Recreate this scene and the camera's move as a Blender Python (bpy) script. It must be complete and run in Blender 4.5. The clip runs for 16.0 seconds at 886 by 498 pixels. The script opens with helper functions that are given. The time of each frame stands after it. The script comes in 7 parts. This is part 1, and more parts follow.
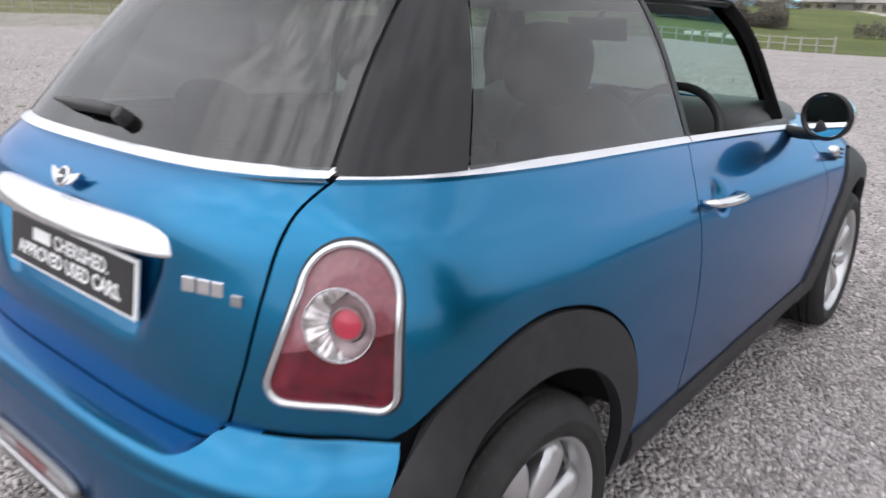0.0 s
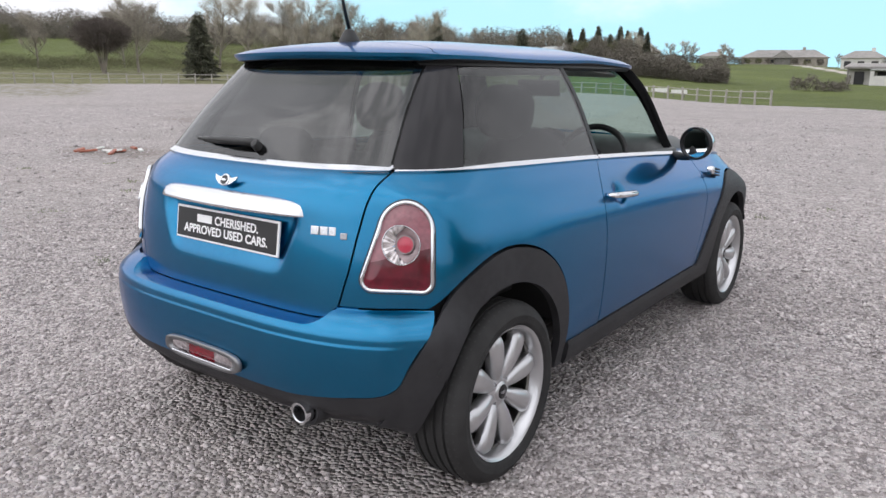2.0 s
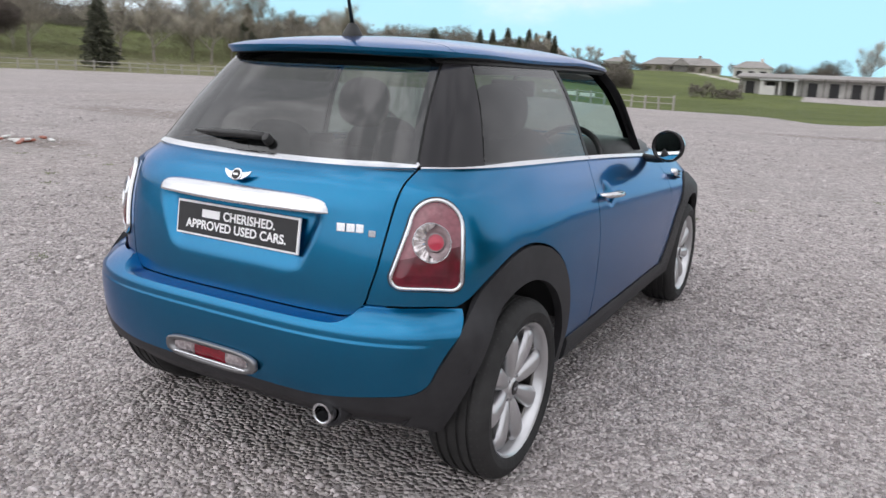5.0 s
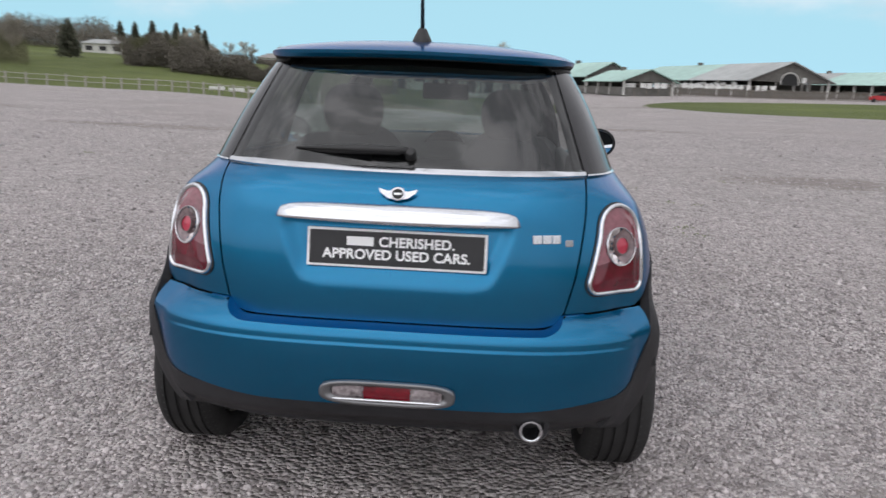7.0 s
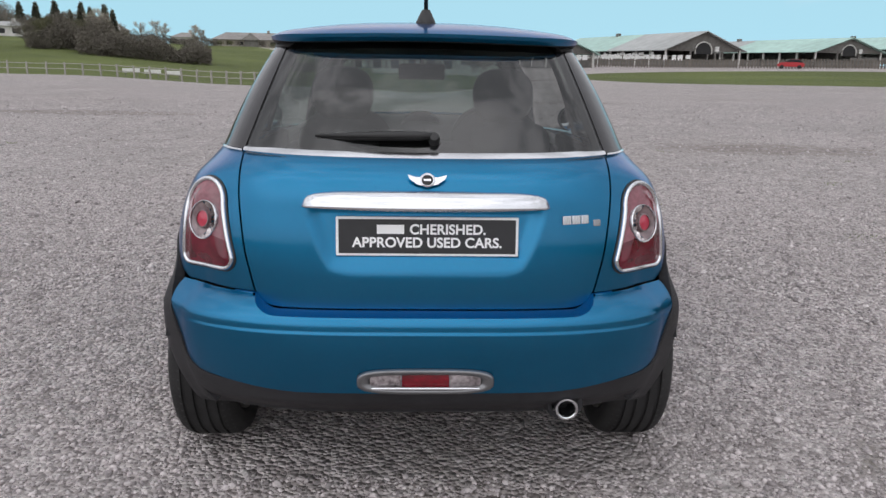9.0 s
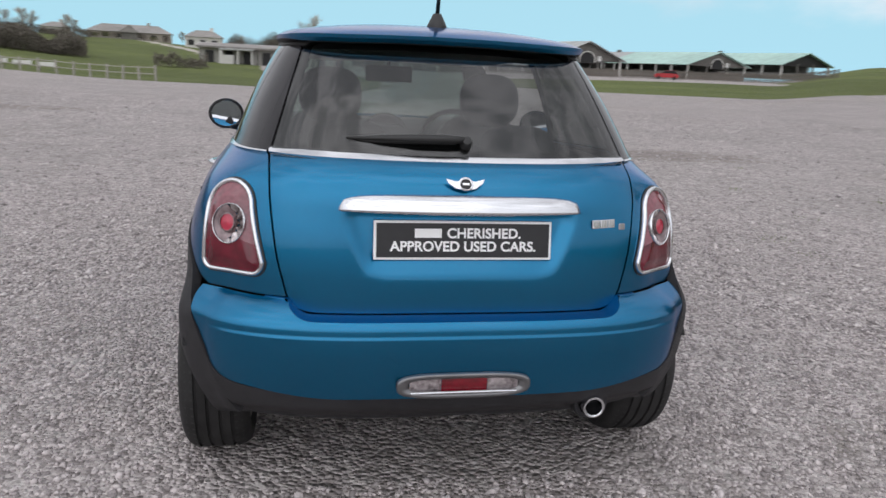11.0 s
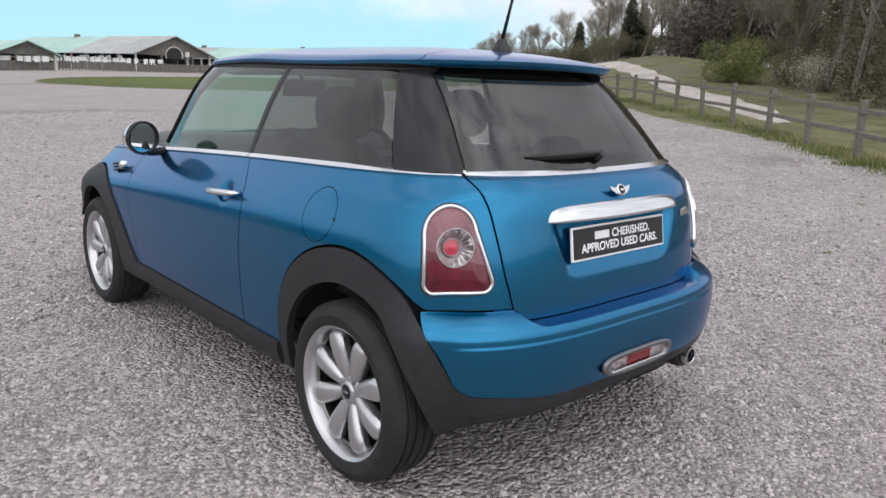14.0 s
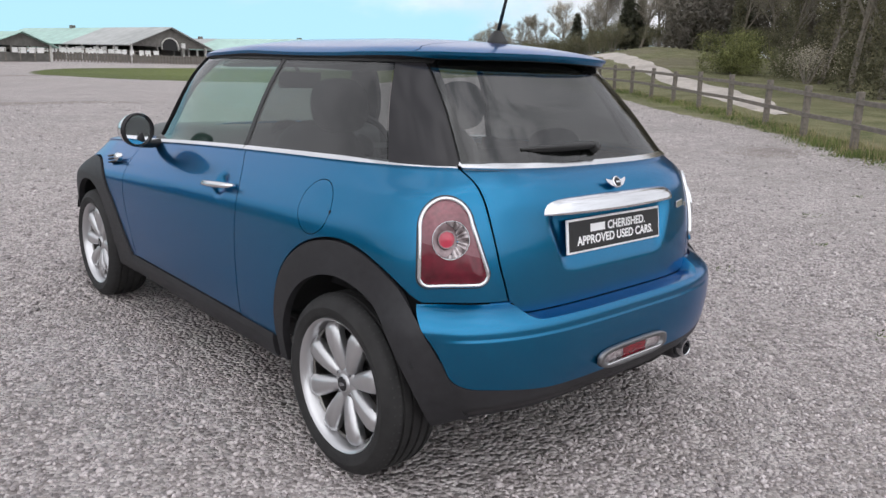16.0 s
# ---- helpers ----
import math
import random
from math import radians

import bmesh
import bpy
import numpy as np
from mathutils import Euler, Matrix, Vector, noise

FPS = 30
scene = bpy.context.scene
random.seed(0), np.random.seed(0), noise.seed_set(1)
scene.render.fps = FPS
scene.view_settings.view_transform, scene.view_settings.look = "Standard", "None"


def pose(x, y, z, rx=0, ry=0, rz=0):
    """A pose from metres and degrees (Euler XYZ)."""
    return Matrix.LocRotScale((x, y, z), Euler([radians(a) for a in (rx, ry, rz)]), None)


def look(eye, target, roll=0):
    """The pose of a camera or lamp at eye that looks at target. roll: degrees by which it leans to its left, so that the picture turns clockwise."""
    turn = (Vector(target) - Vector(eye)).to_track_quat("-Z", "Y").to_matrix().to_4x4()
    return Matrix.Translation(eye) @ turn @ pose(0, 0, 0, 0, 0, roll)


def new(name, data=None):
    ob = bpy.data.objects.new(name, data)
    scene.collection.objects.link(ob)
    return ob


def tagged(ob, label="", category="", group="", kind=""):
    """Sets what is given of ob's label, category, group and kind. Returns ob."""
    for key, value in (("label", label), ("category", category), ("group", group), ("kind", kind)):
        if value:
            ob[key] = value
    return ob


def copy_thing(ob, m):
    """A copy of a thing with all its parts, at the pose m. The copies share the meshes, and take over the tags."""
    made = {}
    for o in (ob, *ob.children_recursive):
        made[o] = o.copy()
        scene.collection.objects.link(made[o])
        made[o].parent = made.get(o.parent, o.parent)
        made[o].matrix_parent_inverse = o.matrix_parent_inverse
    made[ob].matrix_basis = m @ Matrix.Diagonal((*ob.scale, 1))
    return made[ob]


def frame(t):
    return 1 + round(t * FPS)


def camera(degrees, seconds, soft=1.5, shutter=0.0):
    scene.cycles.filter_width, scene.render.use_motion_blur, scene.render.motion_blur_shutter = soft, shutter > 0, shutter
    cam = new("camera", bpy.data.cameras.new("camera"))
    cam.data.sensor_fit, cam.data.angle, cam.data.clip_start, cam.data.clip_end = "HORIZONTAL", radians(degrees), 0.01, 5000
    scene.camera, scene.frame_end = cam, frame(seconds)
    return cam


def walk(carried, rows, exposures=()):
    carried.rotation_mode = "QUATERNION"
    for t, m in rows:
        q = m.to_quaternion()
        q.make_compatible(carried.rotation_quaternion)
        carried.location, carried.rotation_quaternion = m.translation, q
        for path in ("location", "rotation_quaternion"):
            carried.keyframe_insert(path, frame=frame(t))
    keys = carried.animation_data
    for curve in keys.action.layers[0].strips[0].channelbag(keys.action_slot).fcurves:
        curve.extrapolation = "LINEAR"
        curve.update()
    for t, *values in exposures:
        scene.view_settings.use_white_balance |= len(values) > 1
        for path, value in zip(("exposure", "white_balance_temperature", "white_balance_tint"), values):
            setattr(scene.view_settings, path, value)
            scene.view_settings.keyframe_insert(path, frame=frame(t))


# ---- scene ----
cam = camera(62.0, 16.0, shutter=0.55)
PATH = [
    (0, (1.431, -1.056, 1.302), (0.225, 0.417, 0.688), 1.7),
    (0.5, (1.585, -1.41, 1.283), (0.42, 0.129, 0.757), 0.6),
    (1, (1.784, -1.692, 1.319), (0.627, -0.124, 0.871), 0.4),
    (1.5, (1.957, -1.866, 1.322), (0.777, -0.323, 0.842), 0.8),
    (2, (1.983, -1.945, 1.324), (0.826, -0.38, 0.861), 0.5),
    (2.5, (1.974, -1.95, 1.326), (0.833, -0.378, 0.851), 1.1),
    (3, (1.978, -1.94, 1.326), (0.828, -0.372, 0.855), 0.9),
    (5.5, (1.422, -2.254, 1.314), (0.639, -0.475, 0.843), 2.7),
    (6, (0.97, -2.382, 1.311), (0.442, -0.509, 0.846), 1.8),
    (6.5, (0.642, -2.472, 1.318), (0.331, -0.543, 0.894), 1.8),
    (7, (0.256, -2.535, 1.296), (0.144, -0.587, 0.859), 2.3),
    (7.5, (0.017, -2.529, 1.3), (0.034, -0.584, 0.833), 2.7),
    (8, (-0.066, -2.534, 1.308), (0.011, -0.597, 0.816), 1.3),
    (8.5, (-0.055, -2.527, 1.31), (0.024, -0.589, 0.82), 1.5),
    (9, (-0.037, -2.527, 1.31), (0.043, -0.59, 0.817), 1.0),
    (11.5, (-0.789, -2.45, 1.303), (-0.19, -0.599, 0.839), 3.3),
    (12, (-1.221, -2.258, 1.329), (-0.338, -0.528, 0.852), 3.1),
    (12.5, (-1.595, -2.146, 1.333), (-0.543, -0.516, 0.849), 2.9),
    (13, (-1.831, -2.006, 1.322), (-0.68, -0.448, 0.824), 1.3),
    (13.5, (-1.995, -1.94, 1.323), (-0.723, -0.461, 0.882), 2.1),
    (14, (-2.093, -1.905, 1.32), (-0.792, -0.452, 0.875), 2.1),
    (14.5, (-2.102, -1.894, 1.337), (-0.808, -0.44, 0.878), 2.4),
    (15, (-2.091, -1.908, 1.32), (-0.794, -0.455, 0.866), 2.8),
    (15.5, (-2.096, -1.909, 1.322), (-0.79, -0.468, 0.855), 2.5),
    (16, (-2.089, -1.908, 1.322), (-0.786, -0.465, 0.856), 2.1),
]
EXPOSURES = [(0.0, 0.34), (0.5, 0.15), (1.5, 0.18), (3.0, 0.21), (5.5, 0.04), (7.0, -0.18), (9.0, -0.22), (12.0, -0.16), (14.0, 0.03), (16.0, 0.03)]
walk(cam, [(t, look(eye, target, roll)) for t, eye, target, roll in PATH], EXPOSURES)

# ---- light ----
SUN_EL, SUN_AZ = radians(46), radians(205)
world = bpy.data.worlds.new("sky")
world.use_nodes = True
scene.world = world


def build_sky():
    nt = world.node_tree
    n, l = nt.nodes, nt.links
    n.clear()
    sky = n.new("ShaderNodeTexSky")
    sky.sky_type, sky.sun_disc = "NISHITA", False
    sky.sun_elevation, sky.sun_rotation = SUN_EL, SUN_AZ
    sky.air_density, sky.dust_density, sky.ozone_density = 1.0, 0.3, 2.5
    tc = n.new("ShaderNodeTexCoord")
    mp = n.new("ShaderNodeMapping")
    mp.inputs["Scale"].default_value = (1.5, 1.5, 3.2)
    nz = n.new("ShaderNodeTexNoise")
    nz.inputs["Scale"].default_value, nz.inputs["Detail"].default_value, nz.inputs["Roughness"].default_value = 1.6, 7, 0.55
    l.new(tc.outputs["Generated"], mp.inputs["Vector"])
    l.new(mp.outputs["Vector"], nz.inputs["Vector"])
    sep = n.new("ShaderNodeSeparateXYZ")
    l.new(tc.outputs["Generated"], sep.inputs[0])
    rise = n.new("ShaderNodeMapRange")
    rise.inputs["From Min"].default_value, rise.inputs["From Max"].default_value = 0.05, 0.22
    rise.inputs["To Min"].default_value, rise.inputs["To Max"].default_value = -0.14, 0.26
    l.new(sep.outputs["Z"], rise.inputs["Value"])
    add = n.new("ShaderNodeMath")
    l.new(nz.outputs["Fac"], add.inputs[0])
    l.new(rise.outputs["Result"], add.inputs[1])
    # clearer to the north, more cloud to either side
    north = n.new("ShaderNodeMath")
    north.operation = "MULTIPLY_ADD"
    north.inputs[1].default_value, north.inputs[2].default_value = -0.60, 0.51
    l.new(sep.outputs["Y"], north.inputs[0])
    add2 = n.new("ShaderNodeMath")
    l.new(add.outputs[0], add2.inputs[0])
    l.new(north.outputs[0], add2.inputs[1])
    ramp = n.new("ShaderNodeMapRange")
    ramp.inputs["From Min"].default_value, ramp.inputs["From Max"].default_value = 0.42, 0.66
    ramp.interpolation_type = "SMOOTHSTEP"
    l.new(add2.outputs[0], ramp.inputs["Value"])
    lift = n.new("ShaderNodeVectorMath")
    lift.inputs[1].default_value = (0, 0, 0.25)
    l.new(tc.outputs["Generated"], lift.inputs[0])
    norm = n.new("ShaderNodeVectorMath")
    norm.operation = "NORMALIZE"
    l.new(lift.outputs[0], norm.inputs[0])
    l.new(norm.outputs[0], sky.inputs["Vector"])
    mix = n.new("ShaderNodeMix")
    mix.data_type = "RGBA"
    l.new(ramp.outputs["Result"], mix.inputs["Factor"])
    veil = n.new("ShaderNodeMix")
    veil.data_type = "RGBA"
    veil.inputs["Factor"].default_value = 0.8
    veil.inputs[7].default_value = (3.7, 6.4, 7.3, 1)
    l.new(sky.outputs["Color"], veil.inputs[6])
    l.new(veil.outputs[2], mix.inputs[6])
    # cloud: grey undersides and bright tops
    puff = n.new("ShaderNodeTexNoise")
    puff.inputs["Scale"].default_value, puff.inputs["Detail"].default_value, puff.inputs["Roughness"].default_value = 7.0, 6, 0.6
    l.new(tc.outputs["Generated"], puff.inputs["Vector"])
    tone = n.new("ShaderNodeMapRange")
    tone.inputs["From Min"].default_value, tone.inputs["From Max"].default_value = 0.38, 0.64
    tone.interpolation_type = "SMOOTHSTEP"
    l.new(puff.outputs["Fac"], tone.inputs["Value"])
    cloud = n.new("ShaderNodeMix")
    cloud.data_type = "RGBA"
    cloud.inputs[6].default_value, cloud.inputs[7].default_value = (5.0, 5.1, 5.48, 1), (9.1, 9.1, 9.62, 1)
    # smooth veils low down, broken cloud overhead
    broken = n.new("ShaderNodeMapRange")
    broken.inputs["From Min"].default_value, broken.inputs["From Max"].default_value = 0.55, 0.85
    broken.inputs["To Min"].default_value, broken.inputs["To Max"].default_value = 0.35, 1.5
    l.new(sep.outputs["Z"], broken.inputs["Value"])
    off = n.new("ShaderNodeMath")
    off.operation = "SUBTRACT"
    off.inputs[1].default_value = 0.5
    l.new(tone.outputs["Result"], off.inputs[0])
    swing = n.new("ShaderNodeMath")
    swing.operation = "MULTIPLY_ADD"
    swing.inputs[2].default_value = 0.5
    l.new(off.outputs[0], swing.inputs[0])
    l.new(broken.outputs["Result"], swing.inputs[1])
    l.new(swing.outputs[0], cloud.inputs["Factor"])
    # the cloud is brighter towards the veiled sun
    toward = n.new("ShaderNodeVectorMath")
    toward.operation = "DOT_PRODUCT"
    toward.inputs[1].default_value = (math.sin(SUN_AZ) * math.cos(SUN_EL), math.cos(SUN_AZ) * math.cos(SUN_EL), math.sin(SUN_EL))
    l.new(tc.outputs["Generated"], toward.inputs[0])
    glow = n.new("ShaderNodeMapRange")
    glow.interpolation_type = "SMOOTHSTEP"
    glow.inputs["From Min"].default_value, glow.inputs["From Max"].default_value = 0.2, 1.0
    glow.inputs["To Min"].default_value, glow.inputs["To Max"].default_value = 0.92, 1.45
    l.new(toward.outputs["Value"], glow.inputs["Value"])
    lit = n.new("ShaderNodeVectorMath")
    lit.operation = "SCALE"
    l.new(cloud.outputs[2], lit.inputs[0])
    l.new(glow.outputs["Result"], lit.inputs["Scale"])
    l.new(lit.outputs[0], mix.inputs[7])
    bg = n.new("ShaderNodeBackground")
    bg.inputs["Strength"].default_value = 0.15
    out = n.new("ShaderNodeOutputWorld")
    l.new(mix.outputs[2], bg.inputs["Color"])
    l.new(bg.outputs[0], out.inputs[0])


build_sky()
sun_data = bpy.data.lights.new("sun", "SUN")
sun_data.energy, sun_data.angle, sun_data.color = 0.35, radians(75), (1.0, 0.96, 0.9)
sun = new("sun", sun_data)
sun.matrix_world = look((0, 0, 30), Vector((0, 0, 30)) - 10 * Vector((math.sin(SUN_AZ) * math.cos(SUN_EL), math.cos(SUN_AZ) * math.cos(SUN_EL), math.sin(SUN_EL))))

# ---- materials ----


def material(name, color, rough=0.5, metal=0.0, coat=0.0, vary=0.0, scale=20.0, bump=0.0, bump_scale=80.0, spec=0.5, second=None, detail=5.0, coat_rough=0.05, island=0.0):
    """A procedural surface: base colour varied at two scales, with fine relief."""
    m = bpy.data.materials.new(name)
    m.use_nodes = True
    nt = m.node_tree
    n, l = nt.nodes, nt.links
    b = n["Principled BSDF"]
    b.inputs["Base Color"].default_value = (*color, 1)
    b.inputs["Roughness"].default_value, b.inputs["Metallic"].default_value = rough, metal
    b.inputs["Coat Weight"].default_value, b.inputs["Coat Roughness"].default_value = coat, coat_rough
    b.inputs["Specular IOR Level"].default_value = spec
    tc = n.new("ShaderNodeTexCoord")
    if vary or second:
        a = n.new("ShaderNodeTexNoise")
        a.inputs["Scale"].default_value, a.inputs["Detail"].default_value = scale, detail
        l.new(tc.outputs["Object"], a.inputs["Vector"])
        c = n.new("ShaderNodeTexNoise")
        c.inputs["Scale"].default_value, c.inputs["Detail"].default_value = scale * 0.11, 3
        l.new(tc.outputs["Object"], c.inputs["Vector"])
        s = n.new("ShaderNodeMath")
        l.new(a.outputs["Fac"], s.inputs[0])
        l.new(c.outputs["Fac"], s.inputs[1])
        last = s.outputs[0]
        if island:
            g = n.new("ShaderNodeNewGeometry")
            k = n.new("ShaderNodeMath")
            k.operation = "MULTIPLY_ADD"
            k.inputs[1].default_value, k.inputs[2].default_value = island, -island / 2
            l.new(g.outputs["Random Per Island"], k.inputs[0])
            s2 = n.new("ShaderNodeMath")
            l.new(last, s2.inputs[0])
            l.new(k.outputs[0], s2.inputs[1])
            last = s2.outputs[0]
        r = n.new("ShaderNodeMapRange")
        r.inputs["From Min"].default_value, r.inputs["From Max"].default_value = 0.7, 1.3
        l.new(last, r.inputs["Value"])
        mx = n.new("ShaderNodeMix")
        mx.data_type = "RGBA"
        l.new(r.outputs["Result"], mx.inputs["Factor"])
        dark = tuple(x * (1 - vary) for x in color)
        light = second or tuple(min(1, x * (1 + vary)) for x in color)
        mx.inputs[6].default_value, mx.inputs[7].default_value = (*dark, 1), (*light, 1)
        l.new(mx.outputs[2], b.inputs["Base Color"])
    if bump:
        t = n.new("ShaderNodeTexNoise")
        t.inputs["Scale"].default_value, t.inputs["Detail"].default_value = bump_scale, 4
        l.new(tc.outputs["Object"], t.inputs["Vector"])
        bp = n.new("ShaderNodeBump")
        bp.inputs["Strength"].default_value, bp.inputs["Distance"].default_value = bump, 0.01
        l.new(t.outputs["Fac"], bp.inputs["Height"])
        l.new(bp.outputs["Normal"], b.inputs["Normal"])
    return m


def glass_material(name, tint, base=0.085):
    """Thin window glass: clear straight through with a tint, more gloss at a slant, the same from both sides."""
    m = bpy.data.materials.new(name)
    m.use_nodes = True
    nt = m.node_tree
    n, l = nt.nodes, nt.links
    n.clear()
    tr = n.new("ShaderNodeBsdfTransparent")
    tr.inputs["Color"].default_value = (*tint, 1)
    gl = n.new("ShaderNodeBsdfGlossy")
    gl.inputs["Roughness"].default_value = 0.02
    lw = n.new("ShaderNodeLayerWeight")
    lw.inputs["Blend"].default_value = 0.5
    pw = n.new("ShaderNodeMath")
    pw.operation = "POWER"
    pw.inputs[1].default_value = 4.5
    l.new(lw.outputs["Facing"], pw.inputs[0])
    mr = n.new("ShaderNodeMapRange")
    mr.inputs["To Min"].default_value, mr.inputs["To Max"].default_value = base, 1.0
    l.new(pw.outputs[0], mr.inputs["Value"])
    mx = n.new("ShaderNodeMixShader")
    out = n.new("ShaderNodeOutputMaterial")
    l.new(mr.outputs["Result"], mx.inputs[0])
    l.new(tr.outputs[0], mx.inputs[1])
    l.new(gl.outputs[0], mx.inputs[2])
    l.new(mx.outputs[0], out.inputs[0])
    return m


def paint_material():
    m = material("blue_metallic_paint", (0.001, 0.149, 0.303), rough=0.22, metal=0.97, coat=0.7, coat_rough=0.08, spec=0.5)
    nt = m.node_tree
    n, l = nt.nodes, nt.links
    b = n["Principled BSDF"]
    b.inputs["Specular Tint"].default_value = (0.52, 0.56, 0.84, 1)
    b.inputs["Sheen Weight"].default_value, b.inputs["Sheen Roughness"].default_value = 0.03, 0.30
    b.inputs["Sheen Tint"].default_value = (0.62, 0.22, 0.80, 1)
    tc = n.new("ShaderNodeTexCoord")
    v = n.new("ShaderNodeTexNoise")
    v.inputs["Scale"].default_value, v.inputs["Detail"].default_value = 1400, 2
    l.new(tc.outputs["Object"], v.inputs["Vector"])
    d = n.new("ShaderNodeTexNoise")
    d.inputs["Scale"].default_value, d.inputs["Detail"].default_value = 3.5, 6
    l.new(tc.outputs["Object"], d.inputs["Vector"])
    r = n.new("ShaderNodeMapRange")
    r.inputs["To Min"].default_value, r.inputs["To Max"].default_value = 0.24, 0.33
    l.new(v.outputs["Fac"], r.inputs["Value"])
    l.new(r.outputs["Result"], b.inputs["Roughness"])
    c = n.new("ShaderNodeMapRange")
    c.inputs["To Min"].default_value, c.inputs["To Max"].default_value = 0.05, 0.13
    l.new(d.outputs["Fac"], c.inputs["Value"])
    l.new(c.outputs["Result"], b.inputs["Coat Roughness"])
    return m


PAINT = paint_material()
CLAD = material("black_moulded_plastic", (0.025, 0.0245, 0.027), rough=0.58, vary=0.25, scale=35, bump=0.15, bump_scale=900, spec=0.35)
GLOSS_BLACK = material("gloss_black_trim", (0.022, 0.021, 0.023), rough=0.12, spec=0.3)
PILLAR = material("satin_black_pillar", (0.016, 0.016, 0.017), rough=0.6, vary=0.15, scale=20, spec=0.0)
DARK = material("dark_inner_metal", (0.008, 0.008, 0.009), rough=0.8, vary=0.2)
RUBBER = material("tyre_rubber", (0.024, 0.0235, 0.0235), rough=0.75, vary=0.35, scale=18, bump=0.2, bump_scale=260, spec=0.35)
SEAL = material("rubber_seal", (0.018, 0.018, 0.018), rough=0.5)
CHROME = material("polished_chrome", (0.70, 0.71, 0.73), rough=0.15, metal=1.0)
SATIN = material("satin_chrome", (0.42, 0.43, 0.45), rough=0.25, metal=1.0)
ALLOY = material("silver_painted_alloy", (0.56, 0.56, 0.57), rough=0.30, metal=0.85, coat=0.4, vary=0.08, scale=9)
PRIVACY = glass_material("privacy_glass", (0.27, 0.285, 0.28), 0.086)
CLEAR = glass_material("green_tinted_glass", (0.62, 0.82, 0.74), 0.08)
RED_LENS = material("red_lamp_lens", (0.105, 0.002, 0.012), rough=0.18, coat=0.45, vary=0.5, scale=26, spec=0.5)
RED_CORE = material("bright_red_lamp_core", (0.46, 0.020, 0.055), rough=0.45, coat=1.0, vary=0.15, scale=90)
PINK_LENS = material("smoky_pink_lens", (0.19, 0.045, 0.062), rough=0.18, coat=1.0, vary=0.3, scale=80)
# pale tones put the sky's glint on the ribs into the colour
REFLECTOR_GLINT = material("ribbed_reflector_painted_glint", (0.55, 0.45, 0.46), rough=0.2, metal=0.8, vary=0.6, scale=34, second=(0.90, 0.86, 0.86), coat=1.0)
SMOKED = material("smoky_clear_lens", (0.13, 0.055, 0.065), rough=0.25, metal=0.3, vary=0.6, scale=40, second=(0.30, 0.22, 0.23), coat=1.0)
# pale flecks paint the sparkle of facets onto the dark lens colour
FOG_CLEAR = material("clear_lens_painted_sparkle", (0.07, 0.035, 0.042), rough=0.15, metal=0.5, vary=0.5, scale=75, second=(0.62, 0.56, 0.57), coat=0.6, detail=2)
BEZEL = material("satin_grey_bezel", (0.20, 0.20, 0.205), rough=0.32, metal=0.8, vary=0.1)
RED_FOG = material("vivid_red_fog_lens", (0.16, 0.002, 0.010), rough=0.2, coat=0.5, vary=0.6, scale=45)
PLATE_BLACK = material("black_plate_face", (0.018, 0.018, 0.02), rough=0.35, vary=0.2, scale=30)
WHITE = material("white_print", (0.88, 0.88, 0.88), rough=0.35, vary=0.04)
CABIN = material("charcoal_cabin_cloth", (0.03, 0.03, 0.033), rough=0.85, vary=0.3, scale=40, bump=0.3, bump_scale=300)
CABIN_GREY = material("grey_cabin_plastic", (0.10, 0.105, 0.105), rough=0.6, vary=0.15)
HEADLINER = material("pale_headliner", (0.42, 0.42, 0.40), rough=0.9, vary=0.08)
DISC = material("brake_disc_steel", (0.22, 0.21, 0.20), rough=0.4, metal=1.0, vary=0.2)
MIRROR = material("mirror_glass", (0.8, 0.82, 0.84), rough=0.01, metal=1.0)

# ---- mesh tools ----


def sm(a, b, x):
    t = np.clip((np.asarray(x, float) - a) / (b - a), 0, 1)
    return t * t * (3 - 2 * t)


def curve(*pairs):
    """A smooth monotone cubic through (x, y) pairs."""
    xs, ys = np.array(pairs, float).T
    h, d = np.diff(xs), np.diff(ys) / np.diff(xs)
    m = np.zeros(len(xs))
    m[0], m[-1] = d[0], d[-1]
    for i in range(1, len(xs) - 1):
        if d[i - 1] * d[i] > 0:
            w1, w2 = 2 * h[i] + h[i - 1], h[i] + 2 * h[i - 1]
            m[i] = (w1 + w2) / (w1 / d[i - 1] + w2 / d[i])

    def f(x):
        x = np.clip(np.asarray(x, float), xs[0], xs[-1])
        k = np.clip(np.searchsorted(xs, x) - 1, 0, len(xs) - 2)
        t = (x - xs[k]) / h[k]
        return ((2 * t**3 - 3 * t**2 + 1) * ys[k] + (t**3 - 2 * t**2 + t) * h[k] * m[k] + (-2 * t**3 + 3 * t**2) * ys[k + 1] + (t**3 - t**2) * h[k] * m[k + 1])
    return f


def sdf(px, pz, poly, r=0.0):
    """Signed distance to a closed polygon in a plane, grown by r (rounded corners); negative inside."""
    P = np.array(poly, float)
    d2, inside = np.full(px.shape, 1e9), np.zeros(px.shape, bool)
    for (ax, az), (bx, bz) in zip(P, np.roll(P, -1, 0)):
        ex, ez = bx - ax, bz - az
        t = np.clip(((px - ax) * ex + (pz - az) * ez) / (ex * ex + ez * ez), 0, 1)
        d2 = np.minimum(d2, (px - ax - t * ex) ** 2 + (pz - az - t * ez) ** 2)
        c = (az > pz) != (bz > pz)
        xi = ax + (pz - az) / (ez if ez else 1e-9) * ex
        inside ^= c & (px < xi)
    d = np.sqrt(d2)
    return np.where(inside, -d, d) - r


